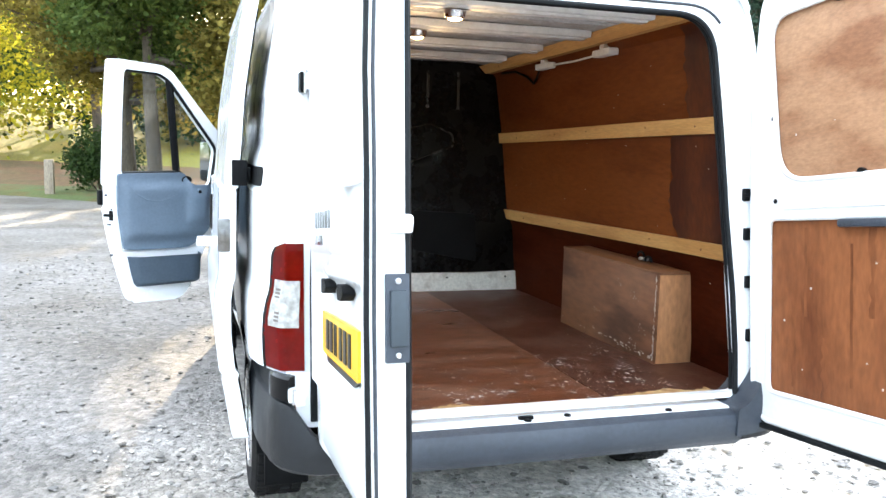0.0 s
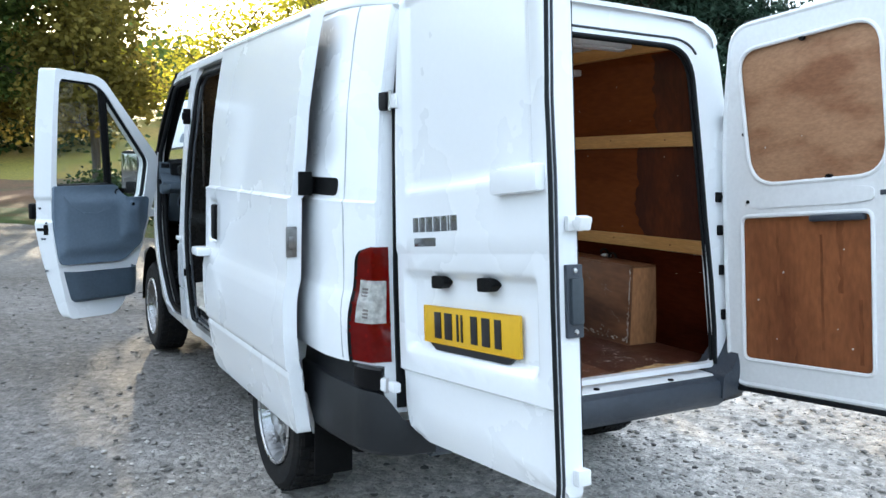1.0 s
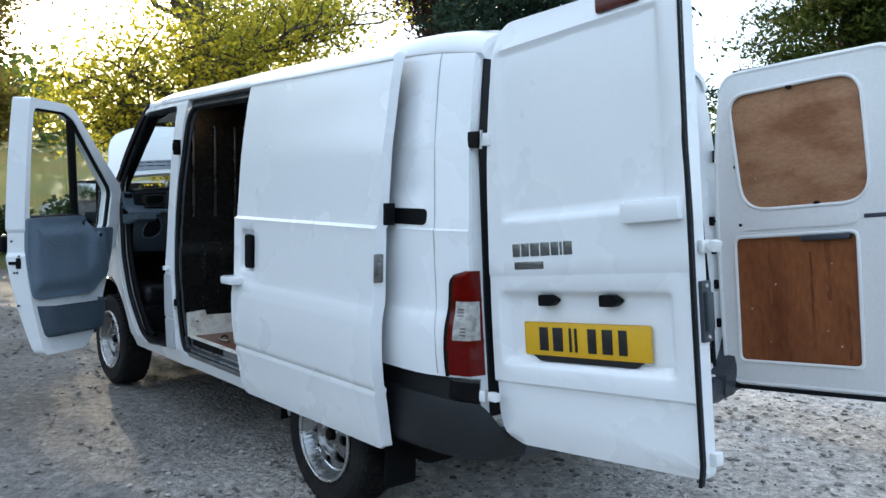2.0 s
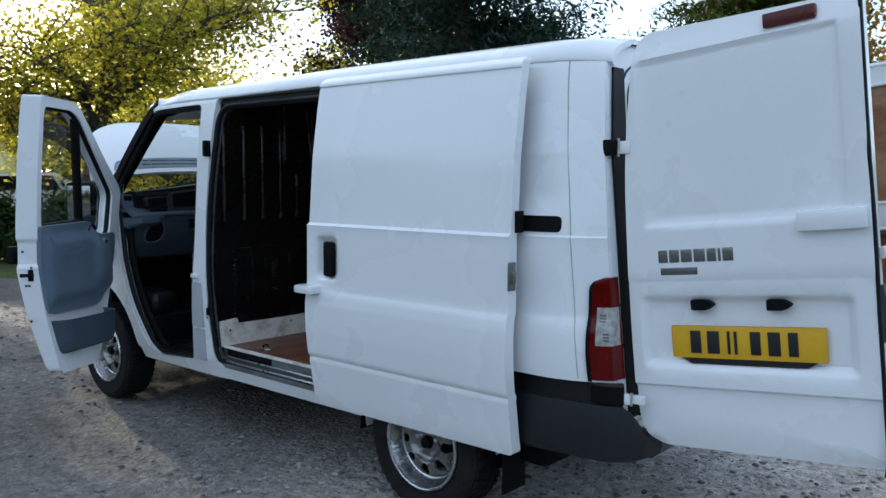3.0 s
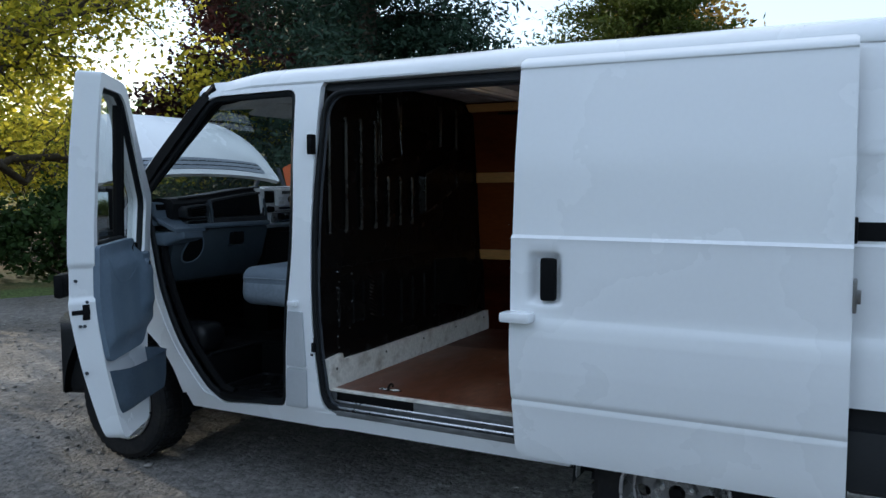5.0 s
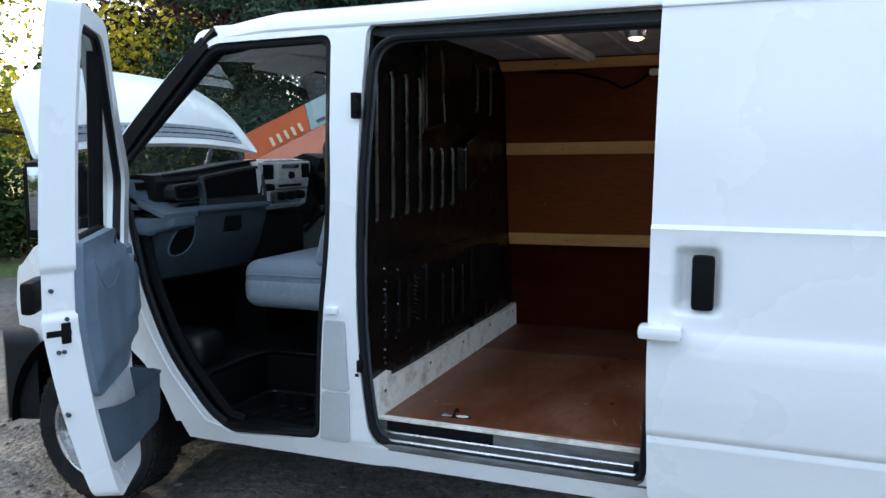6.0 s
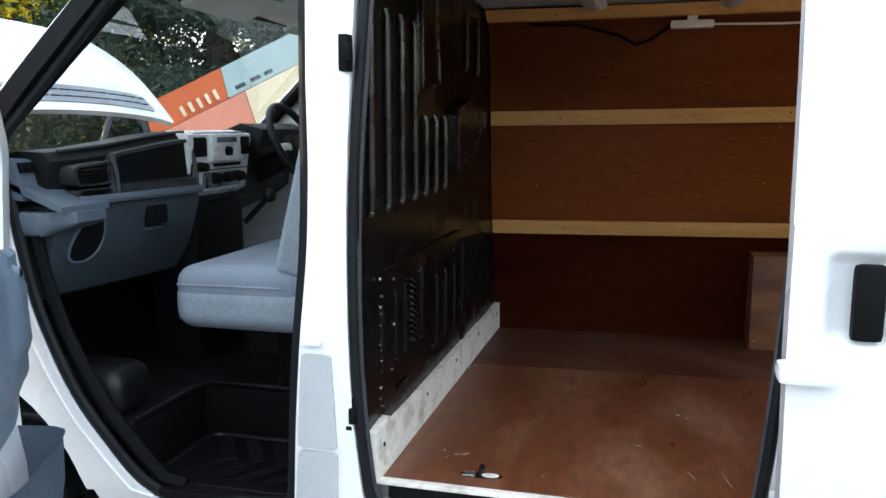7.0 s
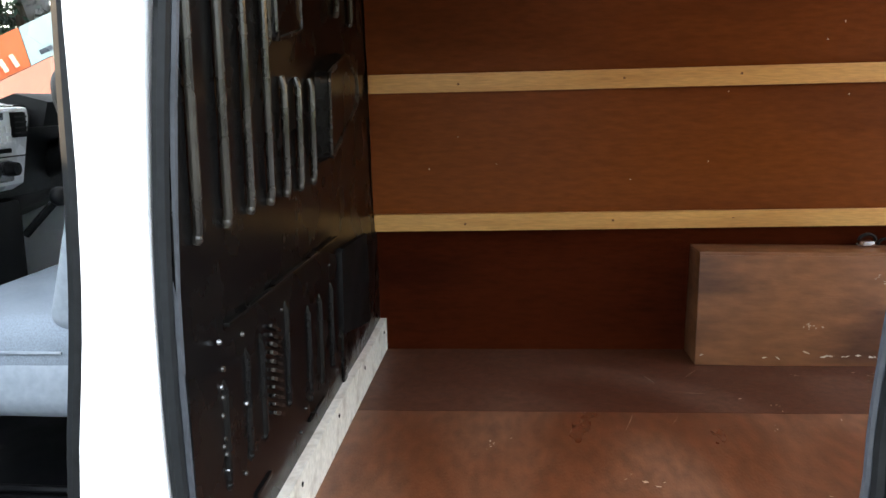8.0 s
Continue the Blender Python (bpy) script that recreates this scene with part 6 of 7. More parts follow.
# steering wheel, column, gear lever
sw = Matrix.Translation((0.39, 3.255, 1.40)) @ Matrix.Rotation(radians(62), 4, "X")
wheel = part("steering_wheel", tube([(0.19 * math.cos(t), 0.19 * math.sin(t), 0) for t in [2 * math.pi * i / 40 for i in range(40)]], 0.016, 10, True), DASH, van, "black steering wheel")
wheel.matrix_world = sw
part("hub", box(-0.07, 0.07, -0.06, 0.05, -0.03, 0.02, 0.02), DASH, wheel)
for a in (0.0, math.pi, -math.pi / 2):
    part("spoke", tube([(0.05 * math.cos(a), 0.05 * math.sin(a), -0.005), (0.18 * math.cos(a), 0.18 * math.sin(a), 0)], 0.018, 8, flat=0.5), SILVER, wheel)
part("steering_column", tube([(0.39, 3.27, 1.37), (0.40, 3.48, 1.27)], 0.05, 12), DASH, van)
part("column_stalk", tube([(0.42, 3.22, 1.33), (0.27, 3.20, 1.34)], 0.011, 8), DASH, van)
part("key_barrel", tube([(0.41, 3.28, 1.27), (0.36, 3.25, 1.26)], 0.012, 8), METAL, van)
part("gear_lever", tube([(0.10, 3.36, 1.10), (0.10, 3.26, 1.20)], 0.012, 8), DASH, van)
b2 = bmesh.new()
bmesh.ops.create_uvsphere(b2, u_segments=14, v_segments=10, radius=0.028)
bmesh.ops.translate(b2, verts=b2.verts, vec=(0.10, 3.25, 1.21))
part("gear_knob", b2, DASH, van)
bm = box(-0.44, 0.86, 2.50, 3.88, 0.58, 0.61, 0.01)
add_box(bm, -0.86, -0.44, 3.24, 3.88, 0.58, 0.61, 0.01)
part("cab_floor", bm, MATGREY, van, "black rubber cab floor")
bm = box(-0.455, -0.435, 2.56, 3.25, 0.40, 0.60, 0.006)
add_box(bm, -0.87, -0.44, 3.235, 3.255, 0.40, 0.60, 0.006)
part("step_well", bm, BLACK, van, "black plastic walls of the cab step")
part("floor_edging", tube([(-0.84, 3.24, 0.612), (-0.52, 3.24, 0.612), (-0.445, 3.20, 0.612), (-0.445, 2.60, 0.612)], 0.009, 8), MATGREY, van, "worn rubber edging above the cab step")
part("arch_cover", soft_box(-0.86, -0.66, 3.28, 3.62, 0.60, 0.76, 0.06), MATGREY, van, "rounded black cover over the front wheel arch")
part("seat_box", box(-0.42, 0.78, 2.54, 2.98, 0.60, 0.838, 0.02), BLACK, van)


def make_seat(x0, x1, label, name):
    seat = thing(name, label, "seat")
    part("cushion", soft_box(x0, x1, 2.78, 3.246, 0.90, 1.040, 0.058, 7, Matrix.Translation((0, 3.24, 0.97)) @ Matrix.Rotation(radians(-3), 4, "X") @ Matrix.Translation((0, -3.24, -0.97))), SEATCLOTH, seat, "grey blue fabric cushion", smooth=60)
    part("cushion_base", soft_box(x0 - 0.004, x1 + 0.004, 2.76, 3.250, 0.838, 1.0, 0.062, 7), SEATBASE, seat, "pale grey vinyl seat base", smooth=60)
    part("seat_piping", tube([(x0 - 0.003, 2.86, 0.990), (x0 - 0.003, 3.10, 0.988), (x0 - 0.001, 3.20, 0.985), (x0 + 0.025, 3.238, 0.980), (x1 - 0.025, 3.238, 0.980), (x1 + 0.003, 3.15, 0.985)], 0.0035, 6), SEATBASE, seat, "grey seam piping")
    m = Matrix.Translation((0, 2.86, 0.99)) @ Matrix.Rotation(radians(14), 4, "X")
    b = soft_box(x0 + 0.01, x1 - 0.01, -0.10, 0.03, 0.0, 0.66, 0.055, 6, m)
    part("backrest", b, SEATCLOTH, seat, "grey blue fabric backrest")
    part("side_bolster", soft_box(x0 - 0.002, x0 + 0.07, -0.11, 0.045, 0.04, 0.60, 0.032, 5, m), SEATBASE, seat)
    hx = (x0 + x1) / 2
    part("headrest", box(hx - 0.13, hx + 0.13, -0.08, 0.02, 0.68, 0.84, 0.04, m), SEATCLOTH, seat)
    return seat


make_seat(-0.615, 0.12, "grey blue fabric double passenger seat in the cab", "passenger_seat")
make_seat(0.22, 0.72, "grey blue fabric driver seat behind the steering wheel", "driver_seat")
part("belt_anchor", box(-0.90, -0.86, 2.62, 2.66, 0.93, 0.97, 0.006), METAL, van)


# ---- ground ----
def ground_material():
    m = material("pale compacted gravel", (0.186, 0.176, 0.164), 0.9, spots=(0.110, 0.098, 0.083), amount=0.8, scale=0.7, detail_scale=14, grain=0.3, bump=0.9, bump_scale=34, lo=0.42, hi=0.64)
    nt = m.node_tree
    b = nt.nodes["Principled BSDF"]
    bp = [n for n in nt.nodes if n.type == "BUMP"][0]
    bp.inputs["Distance"].default_value = 0.02
    co = [n for n in nt.nodes if n.type == "TEX_COORD"][0]
    old = b.inputs["Base Color"].links[0].from_socket
    # two sizes of stones set in the surface, each of its own tone
    for sc, strength, lo_t, hi_t in ((38, 0.55, 0.55, 1.35), (110, 0.4, 0.6, 1.3)):
        vo = nt.nodes.new("ShaderNodeTexVoronoi")
        vo.inputs["Scale"].default_value = sc
        nt.links.new(co.outputs["Object"], vo.inputs["Vector"])
        sep = nt.nodes.new("ShaderNodeSeparateColor")
        nt.links.new(vo.outputs["Color"], sep.inputs[0])
        mr = nt.nodes.new("ShaderNodeMapRange")
        mr.inputs["To Min"].default_value, mr.inputs["To Max"].default_value = lo_t, hi_t
        nt.links.new(sep.outputs[0], mr.inputs["Value"])
        mx = nt.nodes.new("ShaderNodeMix")
        mx.data_type, mx.blend_type = "RGBA", "MULTIPLY"
        mx.inputs["Factor"].default_value = strength
        nt.links.new(old, mx.inputs["A"])
        nt.links.new(mr.outputs[0], mx.inputs["B"])
        old = mx.outputs["Result"]
        b2n = nt.nodes.new("ShaderNodeBump")
        b2n.invert = True
        b2n.inputs["Strength"].default_value, b2n.inputs["Distance"].default_value = 0.8, 0.35 / sc
        nt.links.new(vo.outputs["Distance"], b2n.inputs["Height"])
        prev_n = b.inputs["Normal"].links[0].from_socket
        nt.links.new(prev_n, b2n.inputs["Normal"])
        nt.links.new(b2n.outputs[0], b.inputs["Normal"])
    # brighter light behind the van painted in as a paler, uneven-edged gravel patch
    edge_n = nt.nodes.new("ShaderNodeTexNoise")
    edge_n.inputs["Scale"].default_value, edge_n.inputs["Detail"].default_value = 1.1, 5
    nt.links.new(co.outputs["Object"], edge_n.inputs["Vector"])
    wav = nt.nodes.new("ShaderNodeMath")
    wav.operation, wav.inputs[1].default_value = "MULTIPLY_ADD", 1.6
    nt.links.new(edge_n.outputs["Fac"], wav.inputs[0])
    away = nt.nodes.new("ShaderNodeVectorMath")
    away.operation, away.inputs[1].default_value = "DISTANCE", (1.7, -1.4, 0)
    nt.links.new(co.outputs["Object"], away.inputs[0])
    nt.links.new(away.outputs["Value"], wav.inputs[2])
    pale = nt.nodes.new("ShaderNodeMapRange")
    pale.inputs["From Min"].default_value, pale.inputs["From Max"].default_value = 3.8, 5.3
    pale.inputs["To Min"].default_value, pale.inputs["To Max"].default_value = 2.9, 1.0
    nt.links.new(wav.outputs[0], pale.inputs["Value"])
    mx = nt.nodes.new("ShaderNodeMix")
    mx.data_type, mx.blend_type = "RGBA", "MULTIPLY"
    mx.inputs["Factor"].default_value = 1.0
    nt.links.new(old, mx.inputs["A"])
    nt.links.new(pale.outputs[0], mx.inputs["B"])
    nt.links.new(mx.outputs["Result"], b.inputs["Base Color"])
    return m


def stone_material(name, pale, lo, hi):
    m = material(name, (0.27 * pale, 0.257 * pale, 0.240 * pale), 0.85, spots=(0.19 * pale, 0.172 * pale, 0.154 * pale), amount=0.9, scale=30, grain=0.25)
    nt = m.node_tree
    b = nt.nodes["Principled BSDF"]
    geo = nt.nodes.new("ShaderNodeNewGeometry")
    mr = nt.nodes.new("ShaderNodeMapRange")
    mr.inputs["To Min"].default_value, mr.inputs["To Max"].default_value = lo, hi
    nt.links.new(geo.outputs["Random Per Island"], mr.inputs["Value"])
    mx = nt.nodes.new("ShaderNodeMix")
    mx.data_type, mx.blend_type = "RGBA", "MULTIPLY"
    mx.inputs["Factor"].default_value = 1.0
    nt.links.new(b.inputs["Base Color"].links[0].from_socket, mx.inputs["A"])
    nt.links.new(mr.outputs[0], mx.inputs["B"])
    nt.links.new(mx.outputs["Result"], b.inputs["Base Color"])
    return m


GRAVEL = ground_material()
STONE = stone_material("grey gravel stone", 0.85, 0.35, 1.2)
# stone tone raised to carry the stronger light behind the van
STONE_LIT = stone_material("gravel stone painted brighter", 1.7, 0.45, 1.15)
GRASS = material("mown verge grass", (0.075, 0.105, 0.03), 0.9, spots=(0.12, 0.09, 0.035), amount=0.8, scale=1.2, detail_scale=30, grain=0.4, bump=1.0, bump_scale=60)
LITTER = material("brown leaf litter bank", (0.15, 0.075, 0.035), 0.95, spots=(0.09, 0.085, 0.035), amount=0.9, scale=0.35, detail_scale=8, grain=0.4, bump=1.0, bump_scale=30)
BARK = material("grey brown bark", (0.085, 0.065, 0.048), 0.9, spots=(0.05, 0.04, 0.03), scale=9, detail_scale=40, grain=0.35, stretch=(1, 1, 0.2), bump=0.9, bump_scale=40)
POSTWOOD = material("weathered wooden post", (0.28, 0.23, 0.17), 0.85, scale=8, grain=0.25, stretch=(1, 1, 0.2), bump=0.4)

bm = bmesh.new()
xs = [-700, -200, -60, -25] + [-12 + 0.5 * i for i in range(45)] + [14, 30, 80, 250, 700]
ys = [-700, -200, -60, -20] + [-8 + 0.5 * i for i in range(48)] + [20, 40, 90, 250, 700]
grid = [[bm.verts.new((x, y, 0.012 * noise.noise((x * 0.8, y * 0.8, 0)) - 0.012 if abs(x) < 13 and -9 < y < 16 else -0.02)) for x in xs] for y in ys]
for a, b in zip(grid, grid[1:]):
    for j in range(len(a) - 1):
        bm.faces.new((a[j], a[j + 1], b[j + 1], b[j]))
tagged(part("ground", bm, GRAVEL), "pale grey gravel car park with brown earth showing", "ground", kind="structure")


def verge_edge(t):
    """The gravel's far edge, from ahead on the left to the right."""
    return float(np.interp(t, [0, 0.2, 0.4, 0.6, 0.8, 1.0], [-60, -5.7, -1.4, 1.5, 6.0, 60])), float(np.interp(t, [0, 0.2, 0.4, 0.6, 0.8, 1.0], [44, 21, 16.6, 10.8, 8.2, 3.0]))


bm = bmesh.new()
rows = []
for i in range(81):
    t = i / 80
    ex, ey = verge_edge(t)
    out = Vector((0.35, 0.94))
    row = []
    for d, h in ((0, -0.03), (0.15, 0.06), (1.5, 0.12), (2.4, 0.15)):
        row.append(bm.verts.new((ex + out.x * d, ey + out.y * d, h + 0.03 * noise.noise((ex, ey + d, 1)))))
    rows.append(row)
for a, b in zip(rows, rows[1:]):
    for j in range(3):
        bm.faces.new((a[j], b[j], b[j + 1], a[j + 1]))
tagged(part("grass_verge", bm, GRASS), "short green grass verge along the gravel", "verge", kind="structure")
BANK = ((2.3, 0.03), (5, 0.14), (8, 0.26), (12, 0.45), (16, 1.0), (20, 1.7), (28, 3.0), (40, 4.2), (60, 6.0), (90, 7.6), (300, 8.0))
bm = bmesh.new()
rows = []
for i in range(81):
    ex, ey = verge_edge(i / 80)
    rise = smooth01((4.0 - ex) / 4)
    row = []
    for d, h in BANK:
        row.append(bm.verts.new((ex + 0.35 * d, ey + 0.94 * d, h * (0.25 + 0.75 * rise) + 0.1 + 0.12 * noise.noise((ex * 0.3, ey * 0.3 + d, 4)) * min(1, d / 5))))
    rows.append(row)
lawn = bmesh.new()
for a, b in zip(rows, rows[1:]):
    for j in range(len(BANK) - 1):
        if BANK[j][0] < 11:
            bm.faces.new((a[j], b[j], b[j + 1], a[j + 1]))
        else:
            lawn.faces.new([lawn.verts.new(v.co) for v in (a[j], b[j], b[j + 1], a[j + 1])])
bmesh.ops.delete(bm, geom=[v for v in bm.verts if not v.link_faces], context="VERTS")
bmesh.ops.remove_doubles(lawn, verts=lawn.verts, dist=0.001)
tagged(part("bank", bm, LITTER), "brown leaf-strewn bank under the trees", "bank", kind="structure")
LAWN = material("sunlit golden green meadow", (0.22, 0.20, 0.03), 0.9, spots=(0.32, 0.22, 0.05), amount=0.9, scale=0.25, detail_scale=9, grain=0.3, bump=0.8, bump_scale=20)
tagged(part("meadow", lawn, LAWN), "golden green meadow rising beyond the trees", "meadow", kind="structure")


def scatter(count, rng, size_lo, size_hi, area, mat, name, label, flat=0.6):
    """Loose stones as one sheet of small rough forms."""
    base = bmesh.new()
    bmesh.ops.create_icosphere(base, subdivisions=1, radius=1)
    bv = np.array([v.co[:] for v in base.verts])
    bf = [[v.index for v in f.verts] for f in base.faces]
    base.free()
    verts, faces = [], []
    x0, x1, y0, y1 = area
    for k in range(count):
        r = size_lo + (size_hi - size_lo) * rng.random() ** 3
        x, y = rng.uniform(x0, x1), rng.uniform(y0, y1)
        ang = rng.uniform(0, 6.28)
        sc = np.array([r * rng.uniform(0.7, 1.3), r * rng.uniform(0.7, 1.3), r * flat * rng.uniform(0.6, 1.1)])
        p = bv * sc * (1 + 0.25 * np.sin(bv[:, [1, 2, 0]] * 3 + k))
        c, s = math.cos(ang), math.sin(ang)
        q = np.stack([p[:, 0] * c - p[:, 1] * s + x, p[:, 0] * s + p[:, 1] * c + y, p[:, 2] + r * flat * 0.15 - 0.006], 1)
        off = len(verts)
        verts += q.tolist()
        faces += [[i + off for i in f] for f in bf]
    me = bpy.data.meshes.new(name)
    me.from_pydata(verts, [], faces)
    me.materials.append(mat)
    return tagged(new(name, me), label, "gravel", kind="stuff")


rng = random.Random(5)
scatter(13000, rng, 0.004, 0.022, (-6.5, 2.5, -2.6, 8.5), STONE, "gravel", "loose grey gravel stones strewn on the ground", flat=0.45)
scatter(5200, rng, 0.005, 0.022, (-1.6, 4.2, -2.4, 1.8), STONE_LIT, "gravel", "coarse gravel behind the van, painted paler for the light there", flat=0.45)


# ---- trees ----
def leaf_cloud(rng, clumps, per, spread, size, droop=0.0, aspect=0.6):
    """Many small leaf blades round the clump centres."""
    n = len(clumps) * per
    c = np.repeat(np.array(clumps), per, 0)
    p = c + rng.normal(0, 1, (n, 3)) * np.array(spread)
    a = rng.normal(0, 1, (n, 3))
    a[:, 2] = a[:, 2] * 0.6 - droop
    a /= np.linalg.norm(a, axis=1, keepdims=True)
    b = np.cross(a, rng.normal(0, 1, (n, 3)))
    b /= np.linalg.norm(b, axis=1, keepdims=True) + 1e-9
    s = (size * rng.uniform(0.6, 1.3, (n, 1)))
    q = np.stack([p - a * s, p + b * s * aspect, p + a * s, p - b * s * aspect], 1).reshape(-1, 3)
    return q


def leaf_mesh(name, quads, mat):
    n = len(quads) // 4
    me = bpy.data.meshes.new(name)
    me.vertices.add(len(quads))
    me.vertices.foreach_set("co", quads.astype(np.float32).ravel())
    me.loops.add(n * 4)
    me.loops.foreach_set("vertex_index", np.arange(n * 4, dtype=np.int32))
    me.polygons.add(n)
    me.polygons.foreach_set("loop_start", np.arange(0, n * 4, 4, dtype=np.int32))
    me.update()
    me.validate()
    me.materials.append(mat)
    return me


def limb(bm_to, pts, r0, r1, seg=6):
    t = tube(pts, lambda k: r0 + (r1 - r0) * k, seg)
    me = bpy.data.meshes.new("tmp")
    t.to_mesh(me)
    t.free()
    bm_to.from_mesh(me)
    bpy.data.meshes.remove(me)


def tree(seed, x, y, h, radius, base, mat, label, clumps=90, per=110, size=0.10, trunk=0.22, spread=0.34, z0=0.3, flat=0.75, category="tree", name="tree"):
    rng = np.random.default_rng(seed)
    ob = thing(name, label, category, m=pose(x, y, z0))
    mid = base + (h - base) * 0.52
    cl = []
    while len(cl) < clumps:
        p = rng.uniform(-1, 1, 3)
        d = np.linalg.norm(p)
        if 0.35 < d < 1.0:
            wob = 1 + 0.25 * noise.noise(Vector(p * 1.8) + Vector((seed, 0, 0)))
            cl.append((p[0] * radius * wob, p[1] * radius * wob, mid + p[2] * (h - base) * 0.5 * wob))
    b = bmesh.new()
    top = Vector((0.2 * math.sin(seed), 0.2 * math.cos(seed), mid + 0.15 * (h - base)))
    spine = [Vector((0, 0, -0.3)), Vector((0.05, 0.02, base * 0.6)), Vector((0.1 * math.sin(seed * 2), 0.08, base * 1.1)), top]
    limb(b, spine, trunk, trunk * 0.3, 9)
    for k, c in enumerate(cl):
        if k % 2 == 0:
            c = Vector(c)
            f = 0.25 + 0.6 * rng.random()
            st = spine[1].lerp(top, f)
            md = st.lerp(c, 0.5) + Vector(rng.normal(0, 0.15, 3)) + Vector((0, 0, -0.1))
            limb(b, [st, md, c], trunk * 0.30, trunk * 0.06, 5)
    part("trunk", b, BARK, ob, "branching brown trunk")
    sp = np.array([spread, spread, spread * flat])
    cr = new("crown", leaf_mesh("crown", leaf_cloud(rng, cl, per, sp, size), mat))
    cr.parent = ob
    return ob


def spreading_tree(seed, x, y, h, radius, base, mat, label, limbs=7, subs=7, twigs=6, per=44, size=0.06, trunk=0.26, spread=0.20, z0=0.3, lean=(0.0, 0.0)):
    """A tree whose leaves hang on twigs of branches of limbs, so that the dark limbs show between them."""
    rng = np.random.default_rng(seed)
    ob = thing("tree", label, "tree", m=pose(x, y, z0))
    verts, faces, tips = [], [], []

    def bar(pts, r0, r1, seg):
        off, k = len(verts), len(pts)
        for i, p in enumerate(pts):
            t = (pts[min(i + 1, k - 1)] - pts[max(i - 1, 0)]).normalized()
            a = t.cross(Vector((0.3, 0.9, 0.2))).normalized()
            b = t.cross(a)
            r = r0 + (r1 - r0) * i / (k - 1)
            verts.extend(p + (a * math.cos(w) + b * math.sin(w)) * r for w in [2 * math.pi * j / seg for j in range(seg)])
        for i in range(k - 1):
            for j in range(seg):
                q = off + i * seg
                faces.append((q + j, q + (j + 1) % seg, q + seg + (j + 1) % seg, q + seg + j))

    def curve(a, b, sag, n=4):
        pts = [a.lerp(b, i / n) for i in range(n + 1)]
        for i in range(1, n):
            pts[i] = pts[i] + Vector(rng.normal(0, sag, 3)) + Vector((0, 0, sag * 1.2 * math.sin(math.pi * i / n)))
        return pts

    fork = Vector((rng.normal(0, 0.12), rng.normal(0, 0.12), base))
    crown = Vector((fork.x * 1.5 + lean[0] * 0.6, fork.y * 1.5 + lean[1] * 0.6, h * 0.80))
    bar([Vector((0, 0, -0.4)), Vector((0, 0, 0.25)), fork * 0.6, fork], trunk * 1.25, trunk * 0.85, 10)
    bar(curve(fork, crown, 0.12, 5), trunk * 0.75, trunk * 0.15, 7)
    for k in range(limbs):
        az = 2 * math.pi * (k + rng.uniform(-0.3, 0.3)) / limbs * 1.618
        up = ((k + rng.random()) / limbs) ** 1.5
        st = fork.lerp(crown, 0.60 * up)
        out = radius * rng.uniform(0.70, 1.0) * (1.0 - 0.75 * max(0.0, up - 0.35) ** 1.5)
        end = Vector((math.cos(az) * out + lean[0] * (1.15 - up), math.sin(az) * out + lean[1], base * 0.80 + (h - base * 0.80) * (0.06 + 0.92 * up)))
        main = curve(st, end, 0.14 * radius / 3, 6)
        bar(main, trunk * (0.60 - 0.3 * up), trunk * 0.07, 6)
        for j in range(subs):
            f = 0.28 + 0.72 * (j + rng.random()) / subs
            i0 = min(5, int(f * 6))
            a = main[i0].lerp(main[i0 + 1], f * 6 - i0)
            ln = radius * rng.uniform(0.22, 0.42) * (1.1 - 0.5 * f)
            d = Vector(rng.normal(0, 1, 3)) + (end - st).normalized() * 0.9 + Vector((0, 0, 0.25))
            b = a + d.normalized() * ln
            sub = curve(a, b, 0.05)
            bar(sub, trunk * 0.14, trunk * 0.035, 4)
            for q in range(twigs):
                g = 0.25 + 0.75 * (q + rng.random()) / twigs
                i1 = min(3, int(g * 4))
                c = sub[i1].lerp(sub[i1 + 1], g * 4 - i1)
                e = c + Vector(rng.normal(0, 1, 3)).normalized() * rng.uniform(0.25, 0.55) * (radius / 3.5) ** 0.5
                bar([c, e], trunk * 0.04, trunk * 0.014, 3)
                tips.extend((tuple(c.lerp(e, 0.5)), tuple(e)))
    me = bpy.data.meshes.new("trunk")
    me.from_pydata(verts, [], faces)
    me.materials.append(BARK)
    for p in me.polygons:
        p.use_smooth = True
    tr = tagged(new("trunk", me), "branching dark brown trunk and limbs")
    tr.parent = ob
    cr = new("crown", leaf_mesh("crown", leaf_cloud(rng, tips, per, np.array([spread, spread, spread * 0.7]), size), mat))
    cr.parent = ob
    return ob


